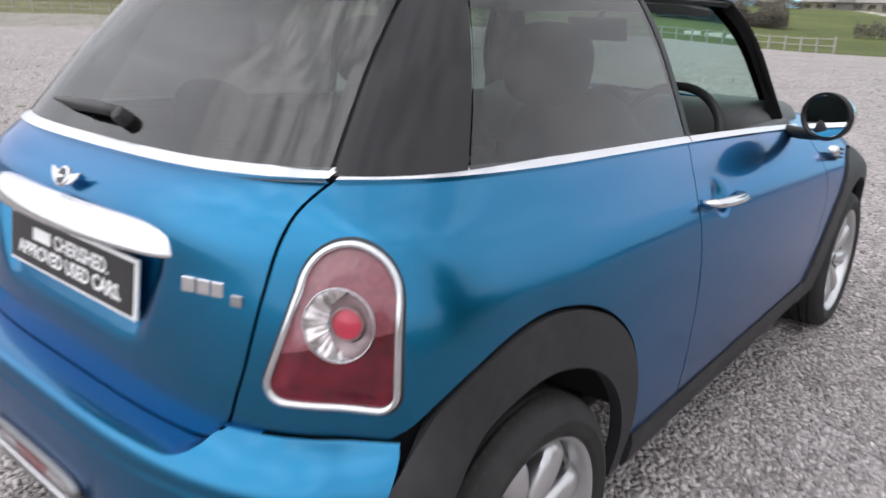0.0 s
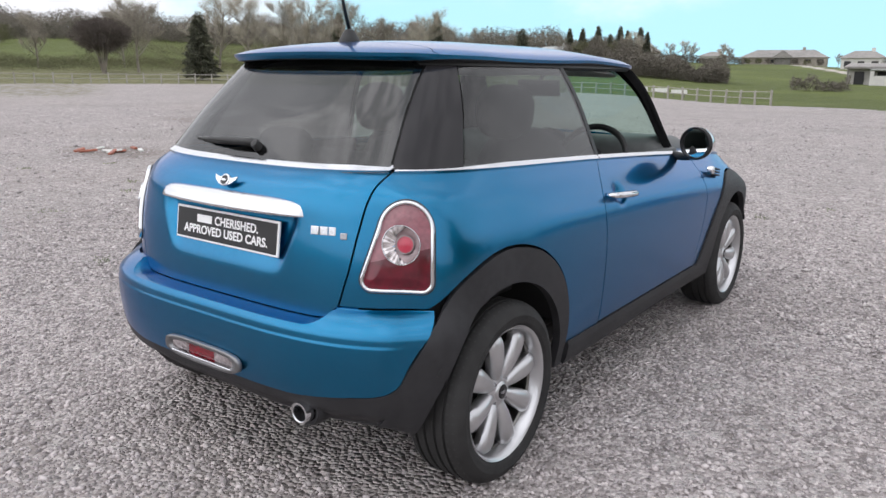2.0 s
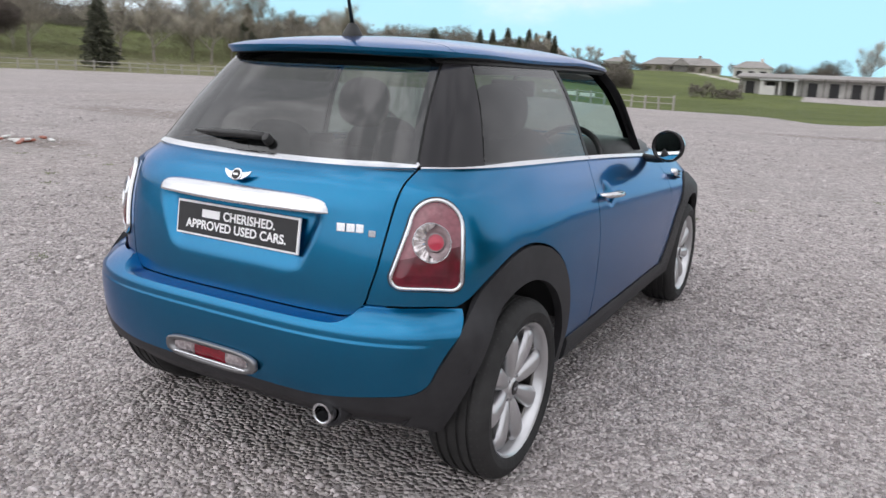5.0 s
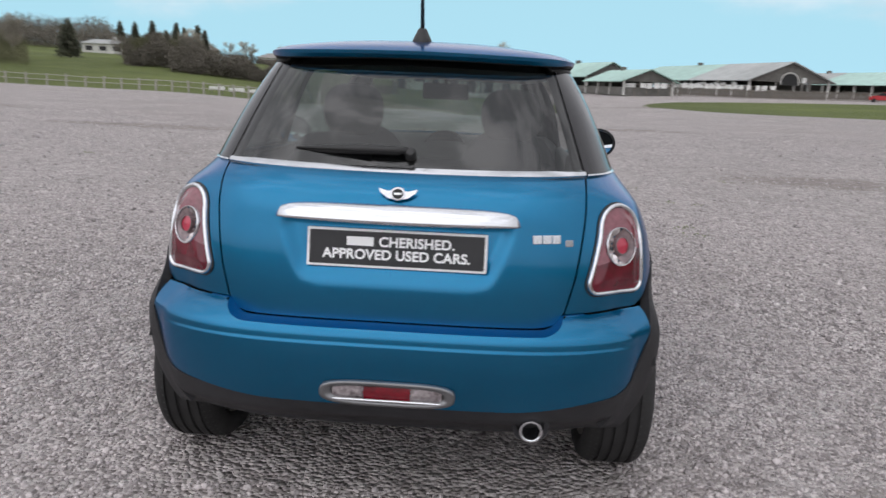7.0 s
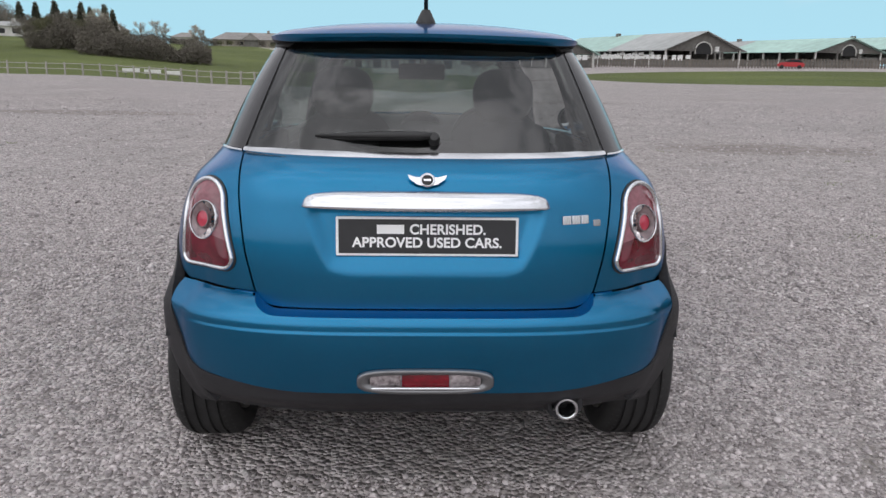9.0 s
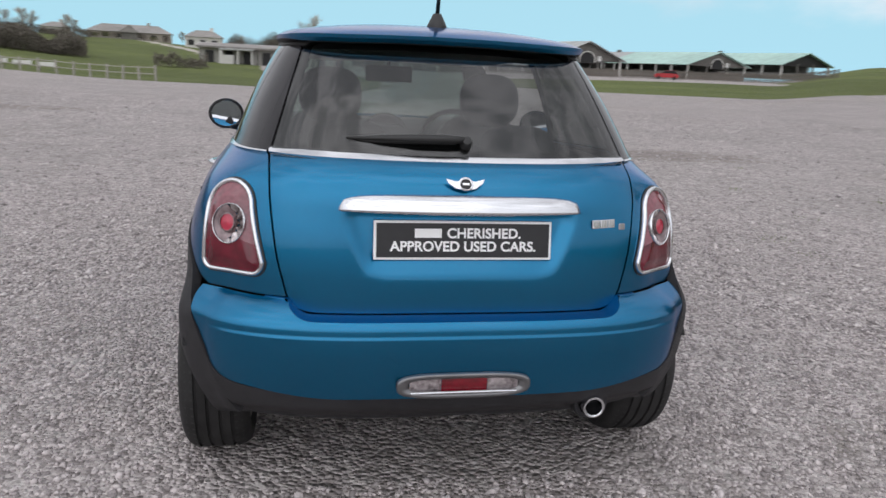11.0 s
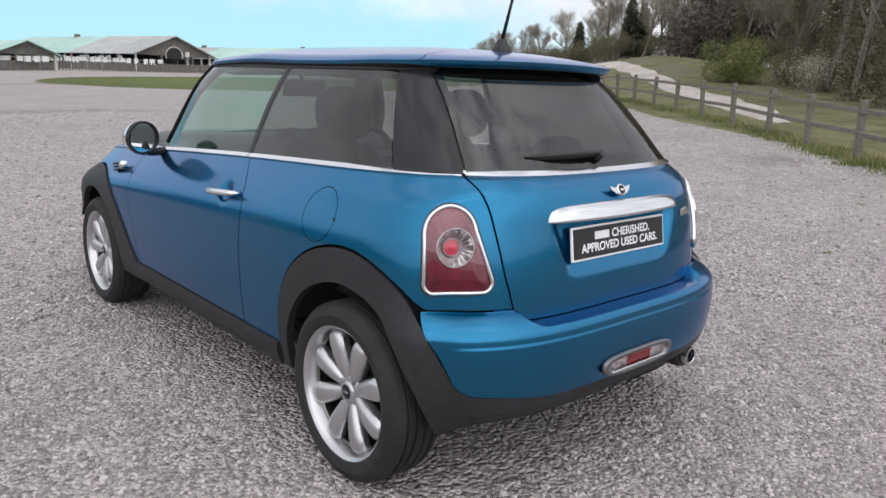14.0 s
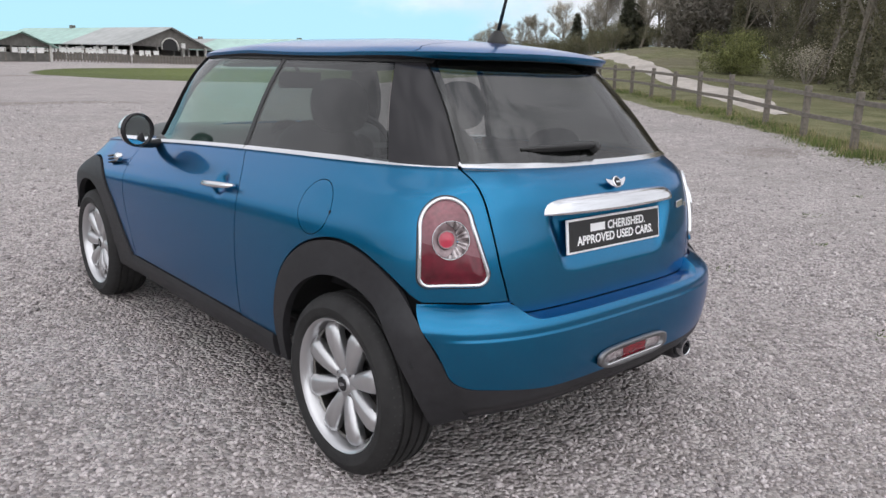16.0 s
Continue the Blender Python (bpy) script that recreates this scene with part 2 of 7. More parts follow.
def mesh(name, verts, faces, mat, parent=None, label="", smooth=True, normals=None):
    me = bpy.data.meshes.new(name)
    me.from_pydata([tuple(map(float, v)) for v in verts], [], [tuple(map(int, f)) for f in faces])
    if smooth:
        me.polygons.foreach_set("use_smooth", [True] * len(me.polygons))
    for k in mat if isinstance(mat, (list, tuple)) else [mat]:
        me.materials.append(k)
    if normals is not None:
        me.normals_split_custom_set_from_vertices([tuple(map(float, v)) for v in normals])
    ob = new(name, me)
    if parent:
        ob.parent = parent
    if label:
        tagged(ob, label)
    return ob


def part(name, bm, mat, parent=None, label="", smooth=False, angle=35):
    """Links a bmesh as one mesh object under a thing or a part."""
    me = bpy.data.meshes.new(name)
    bmesh.ops.recalc_face_normals(bm, faces=bm.faces)
    if smooth:
        for f in bm.faces:
            f.smooth = True
        for e in bm.edges:
            e.smooth = len(e.link_faces) == 2 and e.calc_face_angle(0) < radians(angle)
    bm.to_mesh(me)
    bm.free()
    me.materials.append(mat)
    ob = new(name, me)
    if parent:
        ob.parent = parent
    if label:
        tagged(ob, label)
    return ob


def box_bm(sx, sy, sz, m=Matrix(), bevel=0.0, seg=2, bm=None):
    b = bmesh.new()
    bmesh.ops.create_cube(b, size=1, matrix=Matrix.Diagonal((sx, sy, sz, 1)))
    if bevel:
        bmesh.ops.bevel(b, geom=b.edges[:], offset=bevel, segments=seg, affect="EDGES", profile=0.5)
    bmesh.ops.transform(b, matrix=m, verts=b.verts)
    if bm is None:
        return b
    me = bpy.data.meshes.new("tmp")
    b.to_mesh(me)
    b.free()
    bm.from_mesh(me)
    bpy.data.meshes.remove(me)
    return bm


def tube_data(path, radii, sides=8, cap=True, squash=1.0):
    """A tube along points, with a radius for each."""
    P = [Vector(p) for p in path]
    V, F = [], []
    up = Vector((0, 0, 1))
    for i, p in enumerate(P):
        d = (P[min(i + 1, len(P) - 1)] - P[max(i - 1, 0)]).normalized()
        a = d.cross(up if abs(d.z) < 0.95 else Vector((1, 0, 0))).normalized()
        b = d.cross(a)
        for k in range(sides):
            t = 2 * math.pi * k / sides
            V.append(p + (a * math.cos(t) + b * math.sin(t) * squash) * radii[i])
    for i in range(len(P) - 1):
        for k in range(sides):
            j = (k + 1) % sides
            F.append((i * sides + k, i * sides + j, (i + 1) * sides + j, (i + 1) * sides + k))
    if cap:
        F += [tuple(range(sides))[::-1], tuple(range((len(P) - 1) * sides, len(P) * sides))]
    return V, F


def lathe(name, profile, mat, parent, m=Matrix(), steps=48, label="", closed=False, scale=(1, 1)):
    """Turns (radius, height) round the local z axis."""
    V, F = [], []
    n = len(profile)
    for k in range(steps):
        a = 2 * math.pi * k / steps
        for r, h in profile:
            V.append(m @ Vector((r * math.cos(a) * scale[0], r * math.sin(a) * scale[1], h)))
    for k in range(steps):
        j = (k + 1) % steps
        for i in range(n if closed else n - 1):
            i2 = (i + 1) % n
            F.append((k * n + i, j * n + i, j * n + i2, k * n + i2))
    ob = mesh(name, V, F, mat, parent, label)
    b = bmesh.new()
    b.from_mesh(ob.data)
    bmesh.ops.remove_doubles(b, verts=b.verts, dist=1e-5)
    bmesh.ops.recalc_face_normals(b, faces=b.faces)
    for e in b.edges:
        e.smooth = len(e.link_faces) == 2 and e.calc_face_angle(0) < radians(38)
    b.to_mesh(ob.data)
    b.free()
    return ob


def thing(name, label, category, m=Matrix(), group="", kind=""):
    ob = tagged(new(name), label, category, group, kind)
    ob.empty_display_size = 0.2
    ob.matrix_basis = m
    return ob


def grid_tris(V):
    nu, nv = V.shape[:2]
    i = np.arange(nu * nv).reshape(nu, nv)
    a, b, c, d = i[:-1, :-1].ravel(), i[1:, :-1].ravel(), i[1:, 1:].ravel(), i[:-1, 1:].ravel()
    return np.concatenate([np.stack([a, b, c], 1), np.stack([a, c, d], 1)])


def grid_normals(V):
    n = np.cross(np.gradient(V, axis=0), np.gradient(V, axis=1))
    return n / np.maximum(np.linalg.norm(n, axis=2, keepdims=True), 1e-9)


def clip(A, T, f):
    """Cuts the triangles T over vertex rows A along f = 0 and keeps f < 0."""
    A, f = list(A), list(f)
    keep, out, cache = np.array(f) < 0, [], {}
    s = keep[T].sum(1)
    out.extend(map(tuple, T[s == 3]))

    def cut(i, j):
        key = (i, j) if i < j else (j, i)
        if key not in cache:
            t = f[i] / (f[i] - f[j])
            cache[key] = len(A)
            A.append(A[i] * (1 - t) + A[j] * t)
        return cache[key]
    for tri in T[(s > 0) & (s < 3)]:
        poly = []
        for a, b in zip(tri, np.roll(tri, -1)):
            if keep[a]:
                poly.append(a)
            if keep[a] != keep[b]:
                poly.append(cut(a, b))
        for k in range(1, len(poly) - 1):
            out.append((poly[0], poly[k], poly[k + 1]))
    return np.array(A), np.array(out, int)


def panel(name, V, regions, mat, parent, offset=0.0, flange=0.012, label="", mirror=False, N=None, bulge=None):
    """A sheet cut from the surface V (a grid of points) where every region is negative, pushed out by offset, with its edges turned in."""
    N = grid_normals(V) if N is None else N
    if np.any(offset):
        V = V + N * (offset if np.isscalar(offset) else offset[..., None])
        N = grid_normals(V)
    A = np.concatenate([V.reshape(-1, 3), N.reshape(-1, 3)] + [np.asarray(r).reshape(-1, 1) for r in regions], 1)
    T = grid_tris(V)
    for k in range(len(regions)):
        A, T = clip(A, T, A[:, 6 + k])
    used, inv = np.unique(T, return_inverse=True)
    A, T = A[used], inv.reshape(T.shape)
    P, M = A[:, :3].copy(), A[:, 3:6].copy()
    M /= np.maximum(np.linalg.norm(M, axis=1, keepdims=True), 1e-9)
    if bulge is not None:
        P = P + M * bulge(P)[:, None]
    F = [tuple(t) for t in T]
    verts, norms = list(P), list(M)
    if flange:
        edges = {}
        for t in F:
            for a, b in ((t[0], t[1]), (t[1], t[2]), (t[2], t[0])):
                if (b, a) in edges:
                    del edges[(b, a)]
                else:
                    edges[(a, b)] = 1
        top, low = {}, {}
        for a, b in edges:
            e = P[b] - P[a]
            side = np.cross(e, M[a])
            side /= max(np.linalg.norm(side), 1e-9)
            for v in (a, b):
                if v not in top:
                    top[v] = len(verts)
                    verts.append(P[v])
                    norms.append(side)
                    low[v] = len(verts)
                    verts.append(P[v] - M[v] * flange)
                    norms.append(side)
            F.append((top[b], top[a], low[a], low[b]))
    verts, norms = np.array(verts), np.array(norms)
    if mirror:
        verts, norms = verts * (-1, 1, 1), norms * (-1, 1, 1)
        F = [f[::-1] for f in F]
    return mesh(name, verts, F, mat, parent, label, normals=norms)

# ---- the car's surfaces ----
# x across, y forward from the rear axle, z up
BELT = 1.033
W_BODY = curve((0.2, 0.78), (0.30, 0.800), (0.40, 0.818), (0.52, 0.828), (0.65, 0.832), (0.75, 0.828), (0.83, 0.815), (0.90, 0.790), (0.95, 0.763), (0.99, 0.734), (1.033, 0.697), (1.08, 0.64))
R_BODY = curve((0.2, -0.46), (0.45, -0.498), (0.60, -0.492), (0.70, -0.487), (0.78, -0.479), (0.87, -0.465), (0.93, -0.455), (0.975, -0.438), (1.01, -0.405), (1.033, -0.372), (1.08, -0.28))
F_BODY = curve((0.2, 3.04), (0.5, 3.14), (0.75, 3.10), (0.95, 2.90), (1.08, 2.75))
BUMP = curve((0.18, 0.022), (0.26, 0.040), (0.31, 0.055), (0.37, 0.068), (0.45, 0.078), (0.53, 0.083), (0.56, 0.083), (0.58, 0.0820), (0.594, 0.0775), (0.604, 0.070), (0.62, 0.054), (0.635, 0.033), (0.645, 0.015), (0.652, 0.004), (0.67, 0.0))
BUMP_ARCH = curve((0.18, 0.022), (0.26, 0.040), (0.31, 0.055), (0.37, 0.068), (0.45, 0.078), (0.53, 0.083), (0.57, 0.080), (0.61, 0.060), (0.65, 0.028), (0.70, 0.0))
W_GLASS = curve((1.0, 0.716), (1.033, 0.698), (1.1, 0.671), (1.2, 0.627), (1.3, 0.573), (1.345, 0.545), (1.4, 0.505))
R_GLASS = curve((1.0, -0.402), (1.033, -0.370), (1.1, -0.312), (1.2, -0.228), (1.3, -0.134), (1.345, -0.090), (1.4, -0.032))
F_GLASS = curve((1.0, 2.20), (1.033, 2.165), (1.1, 2.08), (1.2, 1.95), (1.3, 1.81), (1.36, 1.72), (1.4, 1.65))


def drop(y):
    """How far the belt line has sunk at y."""
    y = np.asarray(y, float)
    return np.where(y > 0, 0.035 * y + 0.0095 * y * y, 0.03 * y)


def corner(W, D, p, phi):
    s, c = np.abs(np.sin(phi)), np.abs(np.cos(phi))
    r = ((s / W) ** p + (c / D) ** p) ** (-1 / p)
    return r * s, r * c


def spaced(W, D, p, step):
    """Angles that step evenly along a quarter of the outline."""
    phi = np.linspace(0, math.pi / 2, 1500)
    x, y = corner(W, D, p, phi)
    a = np.concatenate([[0], np.cumsum(np.hypot(np.diff(x), np.diff(y)))])
    return np.interp(np.linspace(0, a[-1], max(3, int(a[-1] / step))), a, phi)


def outline(W, R, F, levels, yr, yf, pr, pf, step):
    """Half outlines, rear centre to front centre on the right, one for each level."""
    levels = np.asarray(levels, float)
    ph = spaced(0.8, 1.1, 4, step)
    fh = spaced(0.8, 1.3, 4, step * 2)[::-1]
    mid = np.arange(yr + step, yf, step)
    rows = []
    for z in levels:
        w, r, f = float(W(z)), float(R(z)), float(F(z))
        x1, y1 = corner(w, yr - r, pr, ph)
        x3, y3 = corner(w, f - yf, pf, fh)
        x = np.concatenate([x1, np.full(len(mid), w), x3])
        y = np.concatenate([yr - y1, mid, yf + y3])
        rows.append(np.stack([x, y, np.full(len(x), z)], 1))
    return np.stack(rows, 1)


def body_grid(z0, z1, dz, step, bumper=False, crease=True):
    V = outline(W_BODY, R_BODY, F_BODY, np.arange(z0, z1, dz), 0.6, 1.7, 4.0, 5.5, step)
    # the haunch: a squarer turn into the side behind the wheel
    V[..., 0] += 0.036 * sm(-0.365, -0.285, V[..., 1]) * sm(0.06, -0.30, V[..., 1]) * sm(1.02, 0.94, V[..., 2])
    V[0, :, 0] = 0
    V[-1, :, 0] = 0
    if bumper:
        N = grid_normals(V)
        z, y = V[..., 2], V[..., 1]
        b = BUMP(z) + 0.0026 * sm(0.5635, 0.5595, z) * sm(0.70, 0.6, V[..., 0]) if crease else BUMP_ARCH(z)
        V = V + N * (b * sm(-0.13, -0.40, y))[..., None]
        swell = 0.5 * (sm(0.66, 0.58, z) if crease else sm(0.70, 0.56, z)) * sm(-0.50, -0.34, y) * sm(-0.10, -0.28, y)
        V[..., 0] += 0.016 * swell
        V[..., 1] -= 0.010 * swell
    V[..., 2] -= drop(V[..., 1]) * sm(0.55, 1.0, V[..., 2])
    return V


def glass_grid(z0, z1, dz, step):
    V = outline(W_GLASS, R_GLASS, F_GLASS, np.arange(z0, z1, dz), 0.6, 0.9, 4.3, 5.0, step)
    V[0, :, 0] = 0
    V[-1, :, 0] = 0
    V[..., 2] -= drop(V[..., 1]) * (1 - sm(1.033, 1.3, V[..., 2]))
    return V


def both(V):
    """The whole width from a right half that begins at the rear centre."""
    return np.concatenate([(V * (-1, 1, 1))[:0:-1], V], 0)


def crop(V, y0, y1):
    k = np.where((V[..., 1].max(1) >= y0) & (V[..., 1].min(1) <= y1))[0]
    return V[k[0]:k[-1] + 1]


def shelf_line(x):
    """Top edge of the rear bumper at x: a ledge under the tailgate that turns up at its corners."""
    x = np.abs(x)
    return np.where(x < 0.425, 0.607, np.where(x > 0.495, 0.650, 0.650 - 0.043 * np.sqrt(np.maximum(1 - ((np.clip(x, 0.425, 0.495) - 0.425) / 0.070) ** 2, 0))))


TAILGATE_X = curve((0.6, 0.47), (0.65, 0.4965), (0.70, 0.510), (0.76, 0.525), (0.85, 0.538), (0.93, 0.546), (1.0, 0.549), (1.05, 0.553))
DOOR_REAR = curve((0.3, 0.688), (0.75, 0.69), (0.86, 0.71), (0.93, 0.755), (0.99, 0.825), (1.05, 0.87))
DOOR_FRONT = curve((0.3, 1.82), (0.45, 1.85), (0.6, 1.90), (0.79, 1.94), (0.9, 1.93), (1.0, 1.90))
AXLE_Z, WHEEL_BASE = 0.300, 2.467


ARCH_R = curve((0, 0.397), (20, 0.415), (34, 0.428), (50, 0.438), (68, 0.442), (84, 0.442), (102, 0.440), (119, 0.435), (134, 0.430), (148, 0.438), (160, 0.437), (180, 0.436))


def arch_outer(y, z, front=False):
    """The outer edge of the wheel arch moulding, seen from the side; negative inside."""
    if front:
        y = -(y - WHEEL_BASE)
        d = np.hypot(y, z - 0.345) - 0.448
        leg = sdf(y, z, [(0.59, 0.2), (0.59, 0.35), (0.485, 0.49), (0.36, 0.60), (0.2, 0.5), (-0.40, 0.37), (-0.44, 0.2)])
        h = np.clip(0.5 + (leg - d) / 0.16, 0, 1)
        return leg * (1 - h) + d * h - 0.08 * h * (1 - h)
    up = np.maximum(z - 0.345, 0)
    return np.hypot(y, up) - ARCH_R(np.degrees(np.arctan2(up, y)))


def arch_open(y, z, front=False):
    up = z - AXLE_Z - 0.024
    return np.hypot(y - (WHEEL_BASE if front else 0.0), np.where(up > 0, up, 0.45 * up)) - 0.350


CAR = thing("car", "metallic blue three-door hatchback parked on gravel, driver's window lowered", "car")
UP = body_grid(0.26, 1.045, 0.0125, 0.0125)
G = glass_grid(1.0, 1.376, 0.011, 0.0125)
G_REAR = glass_grid(1.0, 1.405, 0.011, 0.0125)
G_LEVELS = np.arange(1.0, 1.376, 0.011)
B = body_grid(0.19, 0.695, 0.0045, 0.0125, True)


def build_body():
    # tailgate with the recess for the plate
    V = both(crop(UP, -1, 0.1))
    x, y, z = V[..., 0], V[..., 1], V[..., 2]
    d = sdf(x, z, [(-0.30, 0.898), (0.30, 0.898), (0.302, 0.88), (0.255, 0.755), (0.22, 0.735), (-0.22, 0.735), (-0.255, 0.755), (-0.302, 0.88)], 0.032)
    hollow = -0.022 * sm(0.012, -0.036, d) * sm(0.70, 0.80, z)
    edge = np.abs(x) - TAILGATE_X(z) + 0.003
    bottom = np.where(z < 0.650, np.where(np.abs(x) > 0.425, 0.040 * np.hypot((np.abs(x) - 0.425) / 0.067, np.minimum(z - 0.652, 0) / 0.040) - 0.040, 0.611 - z), -0.01)
    tg = panel("tailgate", V, [np.maximum(edge, bottom), z - 1.0385, y + 0.06], PAINT, CAR, offset=hollow, label="blue tailgate with a hollow for the plate")
    # rear bumper
    V = both(crop(B, -1, 0.2))
    x, y, z = V[..., 0], V[..., 1], V[..., 2]
    ax = np.abs(x)
    top = z - shelf_line(x)
    lowline = (0.380 + 0.032 * sm(0.35, 0.72, ax)) - z
    a, b = lowline + 0.045, 0.004 - arch_outer(y, z) + 0.045
    skirt = np.where((a > 0) & (b > 0), np.hypot(a, b), np.maximum(a, b)) - 0.045
    panel("rear_bumper", V, [top, skirt, y + 0.10], PAINT, CAR, flange=0.02, label="blue rear bumper with a fine crease")
    panel("rear_valance", V, [np.minimum(0.002 - skirt, 0.42), 0.262 - z, z - 0.50, y + 0.17, -arch_open(y, z)], CLAD, CAR, offset=-0.004 + 0.008 * sm(0.5, 0.68, ax) - 0.035 * sm(0.35, 0.265, z) * sm(0.72, 0.6, ax), flange=0.03, label="black plastic lower rear valance")
    # the shelf between bumper and tailgate
    back = V[V[:, 60, 1] < -0.15]
    arc = 0.425 + 0.070 * np.sin(np.linspace(0, math.pi / 2, 16))
    xs = np.concatenate([np.linspace(0, 0.420, 30), arc, np.linspace(0.499, 0.56, 6)])
    xs = np.concatenate([-xs[:0:-1], xs])
    rr = []
    for xx in xs:
        zz = float(shelf_line(xx)) - 0.0005
        level = np.array([[np.interp(zz, c[:, 2], c[:, k]) for k in range(2)] for c in back])
        rr.append((xx, float(np.interp(xx, level[:, 0], level[:, 1])), zz))
    rr = np.array(rr)
    inner = rr + np.stack([-0.012 * np.sign(rr[:, 0]) * sm(0.420, 0.495, np.abs(rr[:, 0])), np.full(len(rr), 0.105), np.full(len(rr), -0.003)], 1)
    mid = rr * 0.7 + inner * 0.3 + np.array([0, 0, 0.007])
    n = len(rr)
    mesh("bumper_shelf", np.concatenate([rr, mid, inner]), [(i, i + 1, n + i + 1, n + i) for i in range(n - 1)] + [(n + i, n + i + 1, 2 * n + i + 1, 2 * n + i) for i in range(n - 1)], PAINT, CAR)
    # sides
    for mirror in (False, True):
        V = crop(UP, -1, 1.0)
        x, y, z = V[..., 0], V[..., 1], V[..., 2]
        zb = BELT - drop(y)
        edge = np.where(y < 0.1, TAILGATE_X(z) + 0.003 - x, -0.01)
        floor_ = np.where(y < -0.15, 0.653 - z, 0.352 - z)
        regs = [edge, y - (DOOR_REAR(z) - 0.0025), floor_, z - zb + 0.004, 0.010 - arch_outer(y, z)]
        if mirror:
            cap_d = np.hypot((y - 0.172) / 0.089, (z - 0.872) / 0.090)
            regs.append(0.098 * (1 - cap_d))
        panel("quarter_panel", V, regs, PAINT, CAR, mirror=mirror)
        if mirror:
            panel("fuel_flap", V, [0.098 * (cap_d - 1) + 0.003], PAINT, CAR, mirror=True, label="round blue fuel filler flap")
            part("flap_notch", box_bm(0.006, 0.008, 0.024, pose(-0.7905, 0.084, 0.862), 0.002), DARK, CAR, "dark finger notch at the filler flap")
        V = crop(UP, 0.6, 2.1)
        x, y, z = V[..., 0], V[..., 1], V[..., 2]
        zb = BELT - drop(y)
        dish = -0.020 * sm(1.0, 0.0, np.hypot((y - 0.865) / 0.062, (z - 0.858) / 0.055))
        panel("door", V, [(DOOR_REAR(z) + 0.0025) - y, y - (DOOR_FRONT(z) - 0.0025), 0.362 - z, z - zb + 0.004], PAINT, CAR, offset=dish, mirror=mirror)
        V = crop(UP, 1.75, 4)
        x, y, z = V[..., 0], V[..., 1], V[..., 2]
        zb = BELT - drop(y)
        panel("front_wing", V, [(DOOR_FRONT(z) + 0.0025) - y, 0.34 - z, z - zb + 0.004, 0.010 - arch_outer(y, z, True), -x], PAINT, CAR, mirror=mirror)
        # arch mouldings and sill
        S2 = body_grid(0.19, 1.0, 0.0125, 0.0125, True, False)
        S = crop(S2, -0.7, 1.0)
        x, y, z = S[..., 0], S[..., 1], S[..., 2]
        panel("arch_moulding", S, [arch_outer(y, z), -arch_open(y, z), np.where(y < -0.1, 0.262 + 0.036 * sm(-0.30, -0.42, y) - z, 0.272 - z)], CLAD, CAR, offset=0.006, flange=0.03, mirror=mirror, label="black plastic wheel arch moulding")
        S = crop(S2, 1.2, 4)
        x, y, z = S[..., 0], S[..., 1], S[..., 2]
        panel("arch_moulding", S, [arch_outer(y, z, True), -arch_open(y, z, True), 0.262 - z, y - 3.0], CLAD, CAR, offset=0.009, flange=0.03, mirror=mirror, label="black plastic wheel arch moulding")
        S = crop(S2, 0.2, 2.3)
        x, y, z = S[..., 0], S[..., 1], S[..., 2]
        panel("sill", S, [z - 0.357, 0.262 - z, 0.425 - y, y - (WHEEL_BASE - 0.43)], CLAD, CAR, offset=0.005 + 0.008 * sm(0.36, 0.33, z) * sm(0.26, 0.29, z), flange=0.06, mirror=mirror, label="black plastic sill moulding")
    # inner shell that backs the gaps, with wheel wells and floor
    V = both(body_grid(0.28, 1.04, 0.04, 0.05))
    y, z = V[..., 1], V[..., 2]
    panel("inner_shell", V, [z - (BELT - drop(y)) + 0.006, -(np.hypot(y, z - AXLE_Z) - 0.42), -(np.hypot(y - WHEEL_BASE, z - AXLE_Z) - 0.42)], DARK, CAR, offset=-0.045, flange=0)
    for yy in (0.0, WHEEL_BASE):
        for s in (-1, 1):
            A = [math.radians(a) for a in range(22, 160, 6)]
            prof = [(yy + 0.398 * math.cos(a), AXLE_Z + 0.398 * math.sin(a)) for a in A]
            vs = [(s * xx, a, b) for xx in (0.80, 0.50) for a, b in prof]
            n = len(prof)
            mesh("wheel_well", vs + [(s * 0.50, yy, AXLE_Z)], [(i, i + 1, n + i + 1, n + i) for i in range(n - 1)] + [(n + i, n + i + 1, 2 * n) for i in range(n - 1)], DARK, CAR)
    # unseen dark box in the silencer's place, added to block light beneath the rear
    part("silencer", box_bm(0.78, 0.24, 0.13, pose(-0.06, -0.27, 0.295), 0.05), DARK, CAR)
    part("underbody", box_bm(1.10, 3.15, 0.12, pose(0, 1.32, 0.235), 0.04), DARK, CAR)
    # bonnet and front end
    rowf = UP[:, 61]
    rim = rowf[rowf[:, 1] > 1.84]
    rim = np.concatenate([rim, (rim * (-1, 1, 1))[::-1][1:]])
    s = np.linspace(1, 0.02, 26)[None]
    hx, hy = rim[:, None, 0] * s, 1.84 + (rim[:, None, 1] - 1.84) * s
    crown = 0.085 * np.cos(np.clip((hy - 1.84) / 1.4, 0, 1) * 1.2) * (1 - s ** 2.8)
    H = np.stack([hx, hy, BELT - drop(hy) + 0.002 + crown], 2)
    panel("bonnet", H, [1.85 - H[..., 1]], PAINT, CAR, flange=0.02)
    for mirror in (False, True):
        V = crop(body_grid(0.2, 0.40, 0.0125, 0.0125), 2.0, 4)
        panel("front_bumper", V, [V[..., 2] - 0.342, 0.215 - V[..., 2], -arch_open(V[..., 1], V[..., 2], True), 2.75 - V[..., 1]], CLAD, CAR, mirror=mirror, label="black plastic lower front bumper")
    return tg


TAILGATE = build_body()


